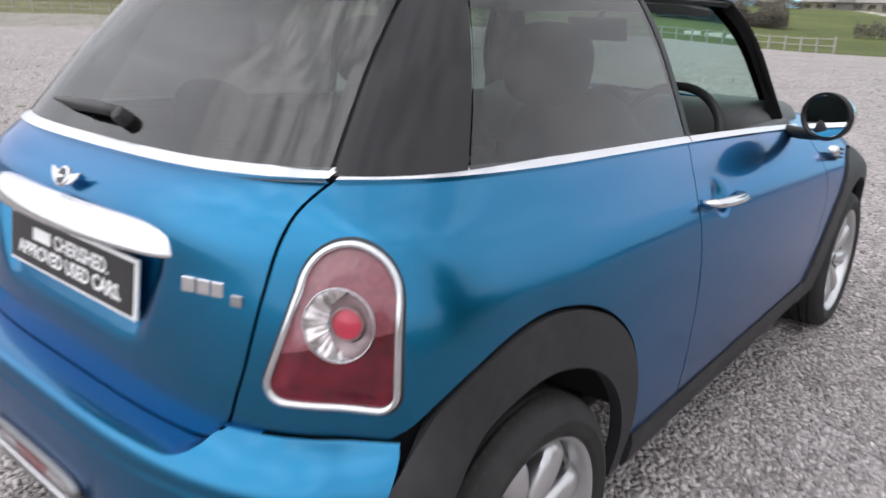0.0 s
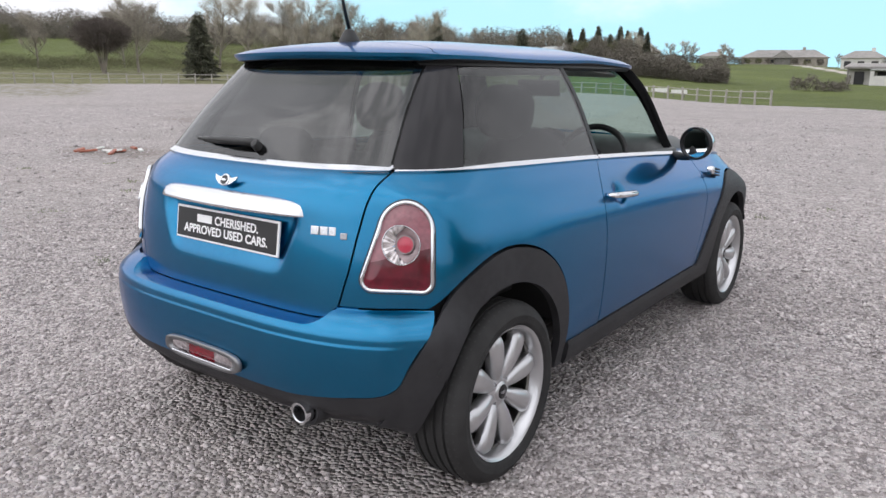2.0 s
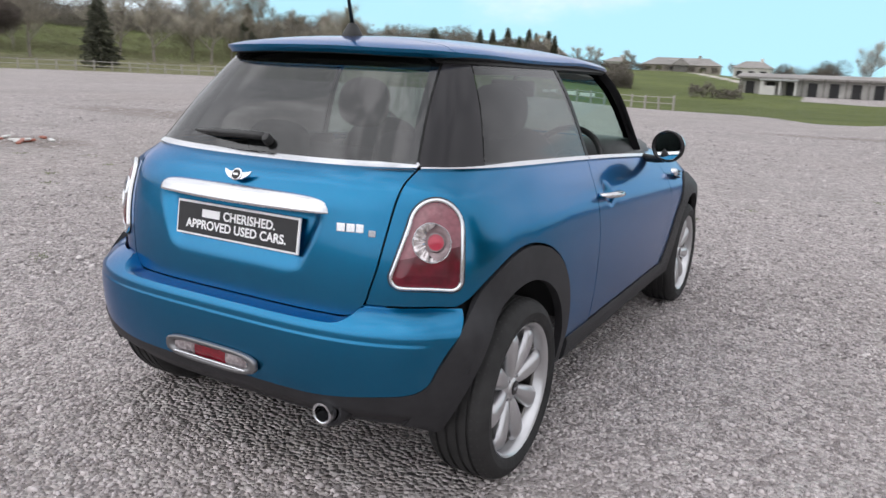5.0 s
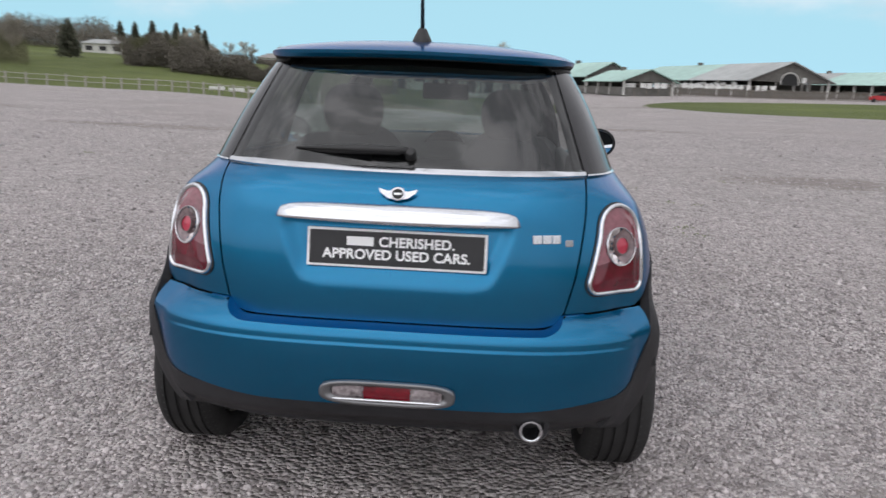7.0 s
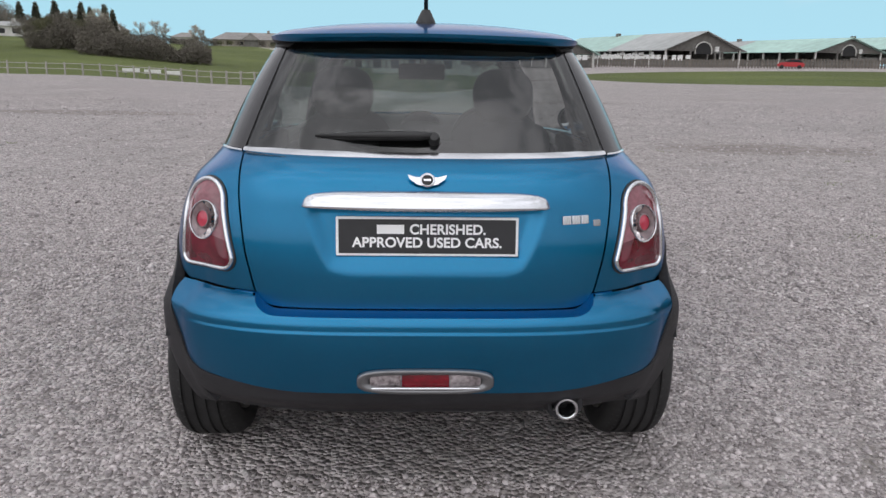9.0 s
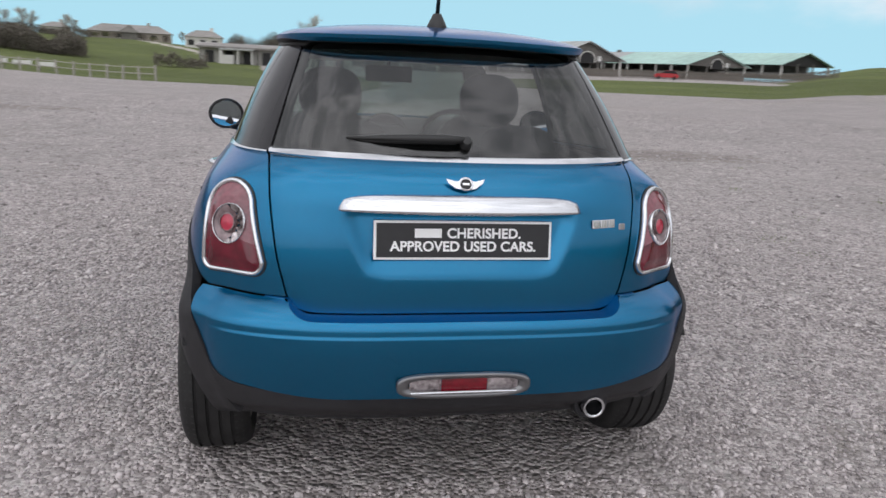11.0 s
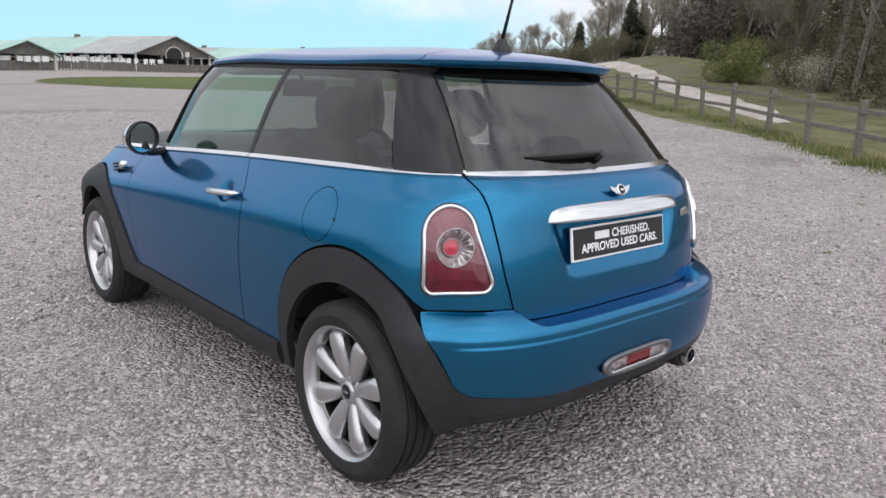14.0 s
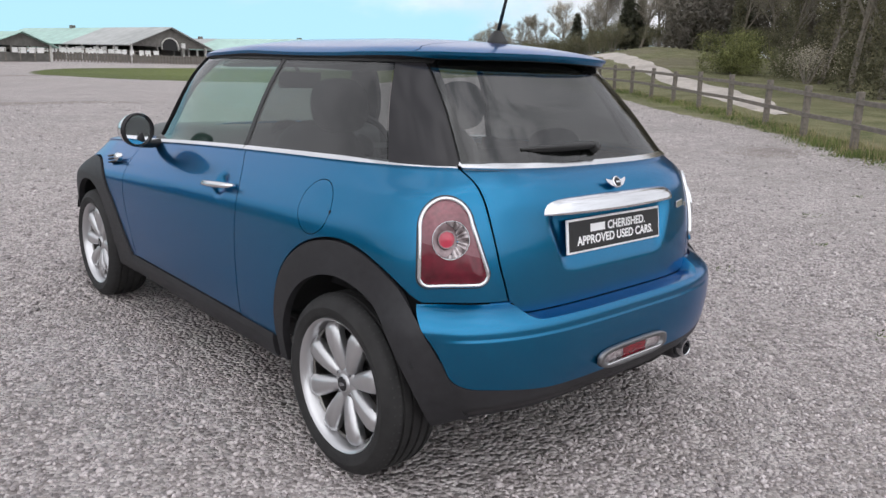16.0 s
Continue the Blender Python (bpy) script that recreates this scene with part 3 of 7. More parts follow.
def build_greenhouse():
    zi = lambda y: BELT - drop(y) + 0.004
    Gf = both(G_REAR)
    k = np.where(Gf[:, :, 1].min(1) < 0.3)[0]
    V = Gf[k[0]:k[-1] + 1]
    x, y, z = V[..., 0], V[..., 1], V[..., 2]
    seam = 0.553 - (z - 1.03) * (0.091 / 0.302)
    panel("rear_window", V, [np.abs(x) - seam + 0.003, 1.036 - z, y - 0.25, z - roof_height(x, y) + 0.008], PRIVACY, TAILGATE, flange=0, label="dark privacy-tinted rear window")
    border = np.minimum(np.minimum(seam - np.abs(x), z - 1.036), 1.394 - z) - 0.022
    panel("window_border", V, [np.abs(x) - seam + 0.004, 1.038 - z, y - 0.25, z - roof_height(x, y) + 0.010, border], SEAL, TAILGATE, offset=-0.004, flange=0)
    for s in (-1, 1):
        panel("seam_backing", V, [np.abs(s * x - seam) - 0.022, 1.04 - z, y - 0.3, z - roof_height(x, y) + 0.010], SEAL, CAR, offset=-0.014, flange=0)
    for mirror in (False, True):
        V = crop(G, -1, 0.4)
        x, y, z = V[..., 0], V[..., 1], V[..., 2]
        seam = 0.553 - (z - 1.03) * (0.091 / 0.302)
        q = -0.055 + (z - 1.035) * (0.165 / 0.305)
        panel("rear_pillar", V, [seam + 0.003 - x, y - q + 0.002, zi(y) - z], GLOSS_BLACK, CAR, mirror=mirror, label="gloss black glazed rear pillar")
        V = crop(G, -0.2, 1.1)
        x, y, z = V[..., 0], V[..., 1], V[..., 2]
        q = -0.055 + (z - 1.035) * (0.165 / 0.305)
        b = 0.845 - (z - 0.995) * (0.055 / 0.345)
        panel("quarter_window", V, [q + 0.002 - y, y - b + 0.004, zi(y) - z], PRIVACY, CAR, flange=0.004, mirror=mirror, label="dark privacy-tinted quarter window")
        panel("door_pillar", V, [b - 0.012 - y, y - b - 0.016, zi(y) - z], SEAL, CAR, offset=0.002, mirror=mirror)
        V = crop(G, 0.6, 2.3)
        x, y, z = V[..., 0], V[..., 1], V[..., 2]
        b = 0.845 - (z - 0.995) * (0.055 / 0.345)
        a = 1.80 - (z - 0.94) * (0.19 / 0.40)
        line = []
        for h in np.linspace(1.0, 1.352, 12):
            k = np.argmin(np.hypot(z - h, y - (1.795 - (h - 0.94) * (0.19 / 0.40))))
            line.append(V.reshape(-1, 3)[k] * (-1 if mirror else 1, 1, 1) + np.array([0.004 if mirror else -0.004, -0.002, 0.002]))
        line = [line[0]] + [(line[i - 1] + line[i] + line[i + 1]) / 3 for i in range(1, 11)] + [line[11]]
        line = [line[1] + (line[1] - line[4]) * 0.75] + line[1:]
        mesh("pillar_moulding", *tube_data([tuple(p) for p in line], [0.0125] * 12, 10), PILLAR, CAR, label="satin black moulding along the windscreen pillar")
        a = a - 0.015
        if mirror:
            panel("door_window", V, [b + 0.004 - y, y - a, zi(y) - z], CLEAR, CAR, flange=0.004, mirror=True, label="raised green-tinted door window")
        wx = W_GLASS(G_LEVELS)[None, :] - 0.125 + 0 * x
        panel("front_pillar", V, [a - y, wx - x, zi(y) - z], PILLAR, CAR, mirror=mirror, flange=0.03, label="satin black windscreen pillar")
        rail = crop(G, -0.1, 1.9)
        panel("window_rail", rail, [1.349 - rail[..., 2], 0.0 - rail[..., 1], rail[..., 1] - 1.62], SEAL, CAR, offset=0.004, mirror=mirror, flange=0.02)
    F = crop(G, 1.2, 4)
    x, y, z = F[..., 0], F[..., 1], F[..., 2]
    wx = W_GLASS(G_LEVELS)[None, :] - 0.123 + 0 * x
    for mirror in (False, True):
        panel("windscreen", F, [x - wx, 1.3 - y, 0.93 - z], CLEAR, CAR, flange=0, mirror=mirror, label="clear windscreen")


ROOF_Z = curve((-0.25, 1.360), (-0.15, 1.394), (-0.05, 1.415), (0.1, 1.434), (0.3, 1.446), (0.6, 1.452), (1.0, 1.452), (1.4, 1.430), (1.6, 1.407), (1.8, 1.368))
ROOF_CROWN = curve((-0.2, 0.028), (0.1, 0.044), (0.6, 0.062), (1.2, 0.052), (1.7, 0.035))


def roof_height(x, y):
    return ROOF_Z(y) - ROOF_CROWN(y) * (np.abs(x) / 0.553) ** 2.5


build_greenhouse()


def build_roof():
    ph = spaced(0.553, 0.74, 4.3, 0.012)
    x1, y1 = corner(0.553, 0.722, 4.3, ph)
    fh = spaced(0.553, 0.8, 5, 0.012)[::-1]
    x3, y3 = corner(0.553, 0.86, 5, fh)
    mid = np.arange(0.612, 0.894, 0.012)
    ox = np.concatenate([x1, np.full(len(mid), 0.553), x3])
    oy = np.concatenate([0.6 - y1, mid, 0.9 + y3])
    ox[0] = ox[-1] = 0
    half = np.stack([ox, oy], 1)
    ring = np.concatenate([(half * (-1, 1))[:0:-1], half])
    ks = np.concatenate([np.linspace(1, 0.9, 14), np.linspace(0.88, 0.02, 40)])
    c = np.array([0, 0.72])
    P = c + (ring[:, None] - c) * ks[None, :, None]
    x, y = P[..., 0], P[..., 1]
    z = roof_height(x, y)
    z = z - (0.012 - 0.005 * sm(0.1, -0.06, y)) * ((ks - 0.9).clip(0) / 0.1)[None] ** 2.5
    V = np.stack([x, y, z], 2)
    seam = 0.03 + 0.10 * np.clip(1 - np.abs(x) / 0.47, 0, 1) ** 0.5
    panel("roof", V, [seam + 0.0025 - y], PAINT, CAR, label="blue roof panel")
    panel("spoiler", V, [y - seam + 0.0025], PAINT, TAILGATE, label="blue roof spoiler over the rear window")
    edge = V[:, 0]
    n = len(edge)
    g = both(G)[:, -3]
    # gutter and spoiler underside down to the glass
    inner = edge.copy()
    for i, p in enumerate(edge):
        d = np.array([p[0] - 0, p[1] - 0.72])
        a = math.atan2(d[0], -d[1])
        ga = np.arctan2(g[:, 0], -(g[:, 1] - 0.72))
        k = int(np.argmin(np.abs(ga - a)))
        inner[i] = (g[k, 0] * 0.985, g[k, 1] + (0.02 if g[k, 1] < 0.2 else 0), 1.358 if g[k, 1] < 1.2 else 1.35)
        if p[1] < 0.06:
            up = float(sm(0.06, -0.04, p[1]))
            inner[i, 1] += 0.016 * up
            inner[i, 2] = min(1.358 + 0.010 * up, float(roof_height(inner[i, 0], inner[i, 1])) - 0.012)
    lip = edge + np.stack([0 * edge[:, 0], 0 * edge[:, 0], -0.012 - 0.011 * sm(0.10, -0.06, edge[:, 1])], 1)
    lip[:, :2] = c + (lip[:, :2] - c) * (0.992 - 0.010 * sm(0.10, -0.06, edge[:, 1]))[:, None]
    rear = sm(0.08, -0.03, edge[:, 1])
    inner[:, 2] = inner[:, 2] * (1 - rear) + np.maximum(inner[:, 2], lip[:, 2] - 0.004) * rear
    lip2 = lip * 0.6 + inner * 0.4
    lip2[:, 2] = np.minimum(lip[:, 2] - 0.003, np.maximum(1.362, inner[:, 2] + 0.002))
    V2 = np.concatenate([edge, lip, lip2, inner])
    F = []
    for r in range(3):
        F += [(r * n + i, (r + 1) * n + i, (r + 1) * n + i + 1, r * n + i + 1) for i in range(n - 1)]
    mesh("roof_edge", V2[:2 * n], F[:n - 1], PAINT, CAR)
    mesh("gutter", np.concatenate([lip, lip2, inner]), [(r * n + i, (r + 1) * n + i, (r + 1) * n + i + 1, r * n + i + 1) for r in range(2) for i in range(n - 1)], CLAD, CAR, label="black gutter and spoiler underside")
    # headliner
    hl = np.stack([x * 0.95, 0.72 + (y - 0.72) * 0.86, z - 0.045], 2)
    panel("headliner", hl, [], HEADLINER, CAR, flange=0)


build_roof()


def round_outline(core, r, step=9):
    """The outline of a convex polygon grown by r, its corners turned as arcs."""
    P = [Vector(p) for p in core]
    if sum(a.x * b.y - b.x * a.y for a, b in zip(P, P[1:] + P[:1])) < 0:
        P.reverse()
    out = []
    for i, p in enumerate(P):
        a, b = p - P[i - 1], P[(i + 1) % len(P)] - p
        t0, t1 = math.atan2(-a.x, a.y), math.atan2(-b.x, b.y)
        t1 = t0 + max(0.0, (t1 - t0 + math.pi) % (2 * math.pi) - math.pi)
        n = max(2, int(math.degrees(t1 - t0) / step) + 1)
        out += [(p.x + r * math.cos(t0 + (t1 - t0) * k / (n - 1)), p.y + r * math.sin(t0 + (t1 - t0) * k / (n - 1))) for k in range(n)]
    fine = []
    for a, b in zip(out, out[1:] + out[:1]):
        n = max(1, int(math.dist(a, b) / 0.006))
        fine += [(a[0] + (b[0] - a[0]) * k / n, a[1] + (b[1] - a[1]) * k / n) for k in range(n) if math.dist(a, b) > 1e-6]
    return fine


def swept_ring(name, L, q, pts, half, high, mat, parent, mirror, label=""):
    """A domed bead, half wide to each side and high, laid on the surface L along a closed line of (q, z)."""
    A = np.concatenate([L, grid_normals(L)], 2)
    C = []
    for q0, z0 in pts:
        cols = [v for v in range(0, L.shape[1], 3) if abs(L[0, v, 2] - z0) < 0.03]
        rows = np.array([[np.interp(q0, q[:, v], A[:, v, k]) for k in range(6)] for v in cols])
        C.append([np.interp(z0, rows[:, 2], rows[:, k]) for k in range(6)])
    C = np.array(C)
    P, N = C[:, :3], C[:, 3:] / np.linalg.norm(C[:, 3:], axis=1, keepdims=True)
    T = np.roll(P, -1, 0) - np.roll(P, 1, 0)
    side = np.cross(T, N)
    side /= np.linalg.norm(side, axis=1, keepdims=True)
    m, V = 11, []
    for k in range(m):
        a = math.pi * k / (m - 1)
        V.append(P + side * half * math.cos(a) + N * (high * 0.45 + high * 0.55 * math.sin(a) if 0 < k < m - 1 else 0))
    V = np.stack(V, 1).reshape(-1, 3)
    n = len(P)
    F = [(i * m + k, i * m + k + 1, (i + 1) % n * m + k + 1, (i + 1) % n * m + k) for i in range(n) for k in range(m - 1)]
    if mirror:
        V = V * (-1, 1, 1)
        F = [f[::-1] for f in F]
    ob = mesh(name, V, F, mat, parent, label)
    b = bmesh.new()
    b.from_mesh(ob.data)
    bmesh.ops.recalc_face_normals(b, faces=b.faces)
    b.to_mesh(ob.data)
    b.free()
    return ob


def build_trim():
    # bright belt strip, on the tailgate and along both sides
    S = body_grid(1.0, 1.056, 0.004, 0.0125)
    zz = np.arange(1.0, 1.056, 0.004)
    V = both(crop(S, -1, 0.1))
    band = np.abs(np.broadcast_to(zz[None], V.shape[:2]) - 1.033) - 0.0068
    x, y = V[..., 0], V[..., 1]
    panel("bright_strip", V, [band, np.abs(x) - 0.549, y], CHROME, TAILGATE, offset=0.010, flange=0.014, label="chrome waistline strip")
    H = crop(S, -1, 2.05)
    for mirror in (False, True):
        x, y = H[..., 0], H[..., 1]
        band = np.abs(np.broadcast_to(zz[None], H.shape[:2]) - 1.033) - 0.0066
        de = 0.845
        panel("bright_strip", H, [band, np.where(y < 0.1, 0.557 - x, -0.1), y - de + 0.003], CHROME, CAR, offset=0.007, flange=0.010, mirror=mirror, label="chrome waistline strip")
        panel("bright_strip", H, [band, de + 0.003 - y, y - 1.86], CHROME, CAR, offset=0.007, flange=0.010, mirror=mirror, label="chrome waistline strip")
    # rear lamps
    L = body_grid(0.66, 1.02, 0.0022, 0.003)
    L = crop(L, -0.6, 0.05)
    x, y, z = L[..., 0], L[..., 1], L[..., 2]
    # the lamp's outline lies in the plane of the body corner
    q = (x - 0.650) * 0.766 + (y + 0.330) * 0.643
    core = [(-0.094, 0.738), (0.050, 0.734)] + [(0.006 + (0.044 if a < 90 else 0.049) * math.cos(radians(a)), 0.874 + 0.054 * math.sin(radians(a))) for a in range(0, 171, 10)]
    d = sdf(q, z, core, 0.036)
    cz = 0.840
    c = np.hypot(q + 0.009, z - cz)
    c2 = np.hypot(q - 0.003, z - cz - 0.002)
    proud = 0.004
    for mirror in (False, True):
        ringp = swept_ring("tail_lamp", L, q, round_outline(core, 0.036 - 0.0066), 0.0068, 0.0145, CHROME, CAR, mirror, "tail lamp in a thick chrome surround")
        body = proud + 0.003 + 0.009 * sm(-0.014, -0.05, d)
        split = 0.812 + 0.25 * (q + 0.009)
        panel("lens", L, [d + 0.0125, 0.056 - c, z - split], RED_LENS, ringp, offset=body, flange=0, mirror=mirror, label="deep red lower lens")
        panel("lens", L, [d + 0.0125, 0.056 - c, split - z], PINK_LENS, ringp, offset=body, flange=0, mirror=mirror, label="paler smoky red upper lens")
        swept_ring("lamp_ring", L, q, [(-0.009 + 0.055 * math.cos(a), cz + 0.055 * math.sin(a)) for a in np.linspace(0, 2 * math.pi, 64, False)], 0.0024, proud + 0.018, CHROME, ringp, mirror)
        # a smoky bowl; the sky caught by its inboard facets is a paler material
        bowl = proud + 0.010 - 0.010 * sm(0.053, 0.02, c)
        inboard = np.hypot(q - 0.024, z - cz) - 0.052
        panel("reflector", L, [c - 0.0530, inboard, 0.0255 - c2], SMOKED, ringp, offset=bowl, flange=0, mirror=mirror, label="smoky pink reflector bowl")
        facet = 0.005 * np.sin(np.arctan2(z - cz, q + 0.009) * 9)
        panel("reflector", L, [c - 0.0530, -inboard, 0.0255 - c2], REFLECTOR_GLINT, ringp, offset=bowl + facet, flange=0, mirror=mirror, label="faceted reflector side with the sky's glint painted in")
        panel("lamp_rim", L, [c2 - 0.0262, 0.0232 - c2], SMOKED, ringp, offset=proud + 0.010, flange=0.010, mirror=mirror, label="clear rim of the inner lamp")
        panel("lamp_core", L, [c2 - 0.0232], RED_CORE, ringp, offset=proud + 0.006 + 0.003 * sm(0.023, 0.0, c2), flange=0.004, mirror=mirror, label="bright red round lamp")
        panel("lamp_gasket", L, [d - 0.004, -d - 0.001], SEAL, ringp, offset=0.003, flange=0.01, mirror=mirror)


build_trim()


def build_wheel():
    """A wheel about its own centre, outer face towards +x."""
    turn = pose(0, 0, 0, 0, 90, 0)
    wheel = lathe("wheel", [(0.205, 0.050), (0.213, 0.076), (0.218, 0.089), (0.222, 0.094), (0.2285, 0.098), (0.2295, 0.094), (0.2285, 0.088), (0.222, 0.080), (0.204, 0.05)], ALLOY, CAR, turn, 72, "silver eight-spoke alloy wheel")
    lathe("barrel", [(0.165, -0.09), (0.205, -0.085), (0.219, -0.095), (0.219, -0.088), (0.197, -0.06), (0.197, 0.052), (0.203, 0.058)], DISC, wheel, turn, 56)
    tyre = [(0.220, -0.088), (0.240, -0.104), (0.268, -0.107), (0.288, -0.100), (0.298, -0.088), (0.304, -0.076)]
    for g in (-0.054, -0.019, 0.019, 0.054):
        tyre += [(0.3075, g - 0.006), (0.3000, g - 0.0045), (0.3000, g + 0.0045), (0.3075, g + 0.006)]
    tyre += [(0.304, 0.076), (0.299, 0.086), (0.293, 0.0935), (0.282, 0.1015), (0.268, 0.107), (0.266, 0.1085), (0.262, 0.1085), (0.259, 0.107), (0.245, 0.1055), (0.236, 0.102), (0.229, 0.0935), (0.222, 0.088)]
    lathe("tyre", tyre, RUBBER, wheel, turn, 96, "black road tyre with four grooves")
    # side cuts across the tread shoulder
    V, F = [], []
    for k in range(64):
        a = 2 * math.pi * k / 64
        for s in (-1, 1):
            n0 = len(V)
            for aa, h0, h1 in ((a, 0.062, 0.086), (a + 0.022, 0.062, 0.086)):
                for h, r in ((h0, 0.3080), (h1, 0.2995)):
                    V.append((s * h, -r * math.cos(aa), r * math.sin(aa)))
            F.append((n0, n0 + 1, n0 + 3, n0 + 2))
    tagged(mesh("tread_block", V, F, SEAL, wheel, smooth=False), kind="stuff")
    # spokes: flattened paddles that widen outward
    prof = [(0.040, 0.0200, 0.062), (0.060, 0.0250, 0.070), (0.085, 0.0295, 0.077), (0.115, 0.0340, 0.083), (0.145, 0.0372, 0.088), (0.172, 0.0385, 0.090), (0.192, 0.0370, 0.087), (0.204, 0.0320, 0.080), (0.212, 0.024, 0.070)]
    V, F = [], []
    m = 11
    for r, w, h in prof:
        for k in range(m):
            t = -1 + 2 * k / (m - 1)
            V.append((h - 0.022 * abs(t) ** 3.2 - 0.004 * (1 - t * t) * sm(0.1, 0.18, r), w * t, r))
        for k in range(m):
            t = 1 - 2 * k / (m - 1)
            V.append((h - 0.045 + 0.012 * (1 - t * t) * 0 - 0.004, w * 0.8 * t, r))
    n2 = 2 * m
    for i in range(len(prof) - 1):
        for k in range(n2):
            j = (k + 1) % n2
            F.append((i * n2 + k, i * n2 + j, (i + 1) * n2 + j, (i + 1) * n2 + k))
    F += [tuple(range(n2)), tuple(range((len(prof) - 1) * n2, len(prof) * n2))[::-1]]
    first = mesh("spoke", V, F, ALLOY, wheel)
    b = bmesh.new()
    b.from_mesh(first.data)
    bmesh.ops.recalc_face_normals(b, faces=b.faces)
    for e in b.edges:
        e.smooth = len(e.link_faces) == 2 and e.calc_face_angle(0) < radians(50)
    b.to_mesh(first.data)
    b.free()
    for k in range(8):
        ob = first if k == 0 else new("spoke", first.data)
        ob.parent = wheel
        ob.matrix_basis = pose(0, 0, 0, 45 * k + 14, 0, 0)
    lathe("hub", [(0.0, 0.072), (0.026, 0.072), (0.030, 0.069), (0.034, 0.064), (0.048, 0.062), (0.060, 0.054), (0.064, 0.03)], ALLOY, wheel, turn, 40)
    lathe("centre_cap", [(0.0, 0.076), (0.020, 0.0755), (0.025, 0.073), (0.025, 0.06)], GLOSS_BLACK, wheel, turn, 32, "black centre cap")
    lathe("cap_emblem", [(0.0, 0.0775), (0.009, 0.0772), (0.010, 0.075)], SATIN, wheel, turn, 20, scale=(0.6, 1.6))
    for k in range(4):
        a = math.radians(90 * k + 45)
        lathe("wheel_bolt", [(0.0, 0.066), (0.006, 0.066), (0.008, 0.05)], SATIN, wheel, pose(0, 0.046 * math.cos(a), 0.046 * math.sin(a)) @ turn, 8)
    lathe("brake_disc", [(0.05, 0.005), (0.135, 0.005), (0.135, -0.015), (0.05, -0.015)], DISC, wheel, turn, 40, closed=True)
    lathe("hub_back", [(0.0, 0.03), (0.07, 0.02), (0.08, -0.02), (0.195, -0.045), (0.195, -0.08), (0.0, -0.08)], DARK, wheel, turn, 32)
    return wheel


def place_wheels():
    w = build_wheel()
    x = 0.724
    w.matrix_basis = pose(x, 0, AXLE_Z)
    for px, py, spin, flip in ((x, WHEEL_BASE, 20, 0), (-x, 0, 7, 180), (-x, WHEEL_BASE, 31, 180)):
        copy_thing(w, pose(px, py, AXLE_Z, 0, 0, flip) @ pose(0, 0, 0, spin, 0, 0))


place_wheels()


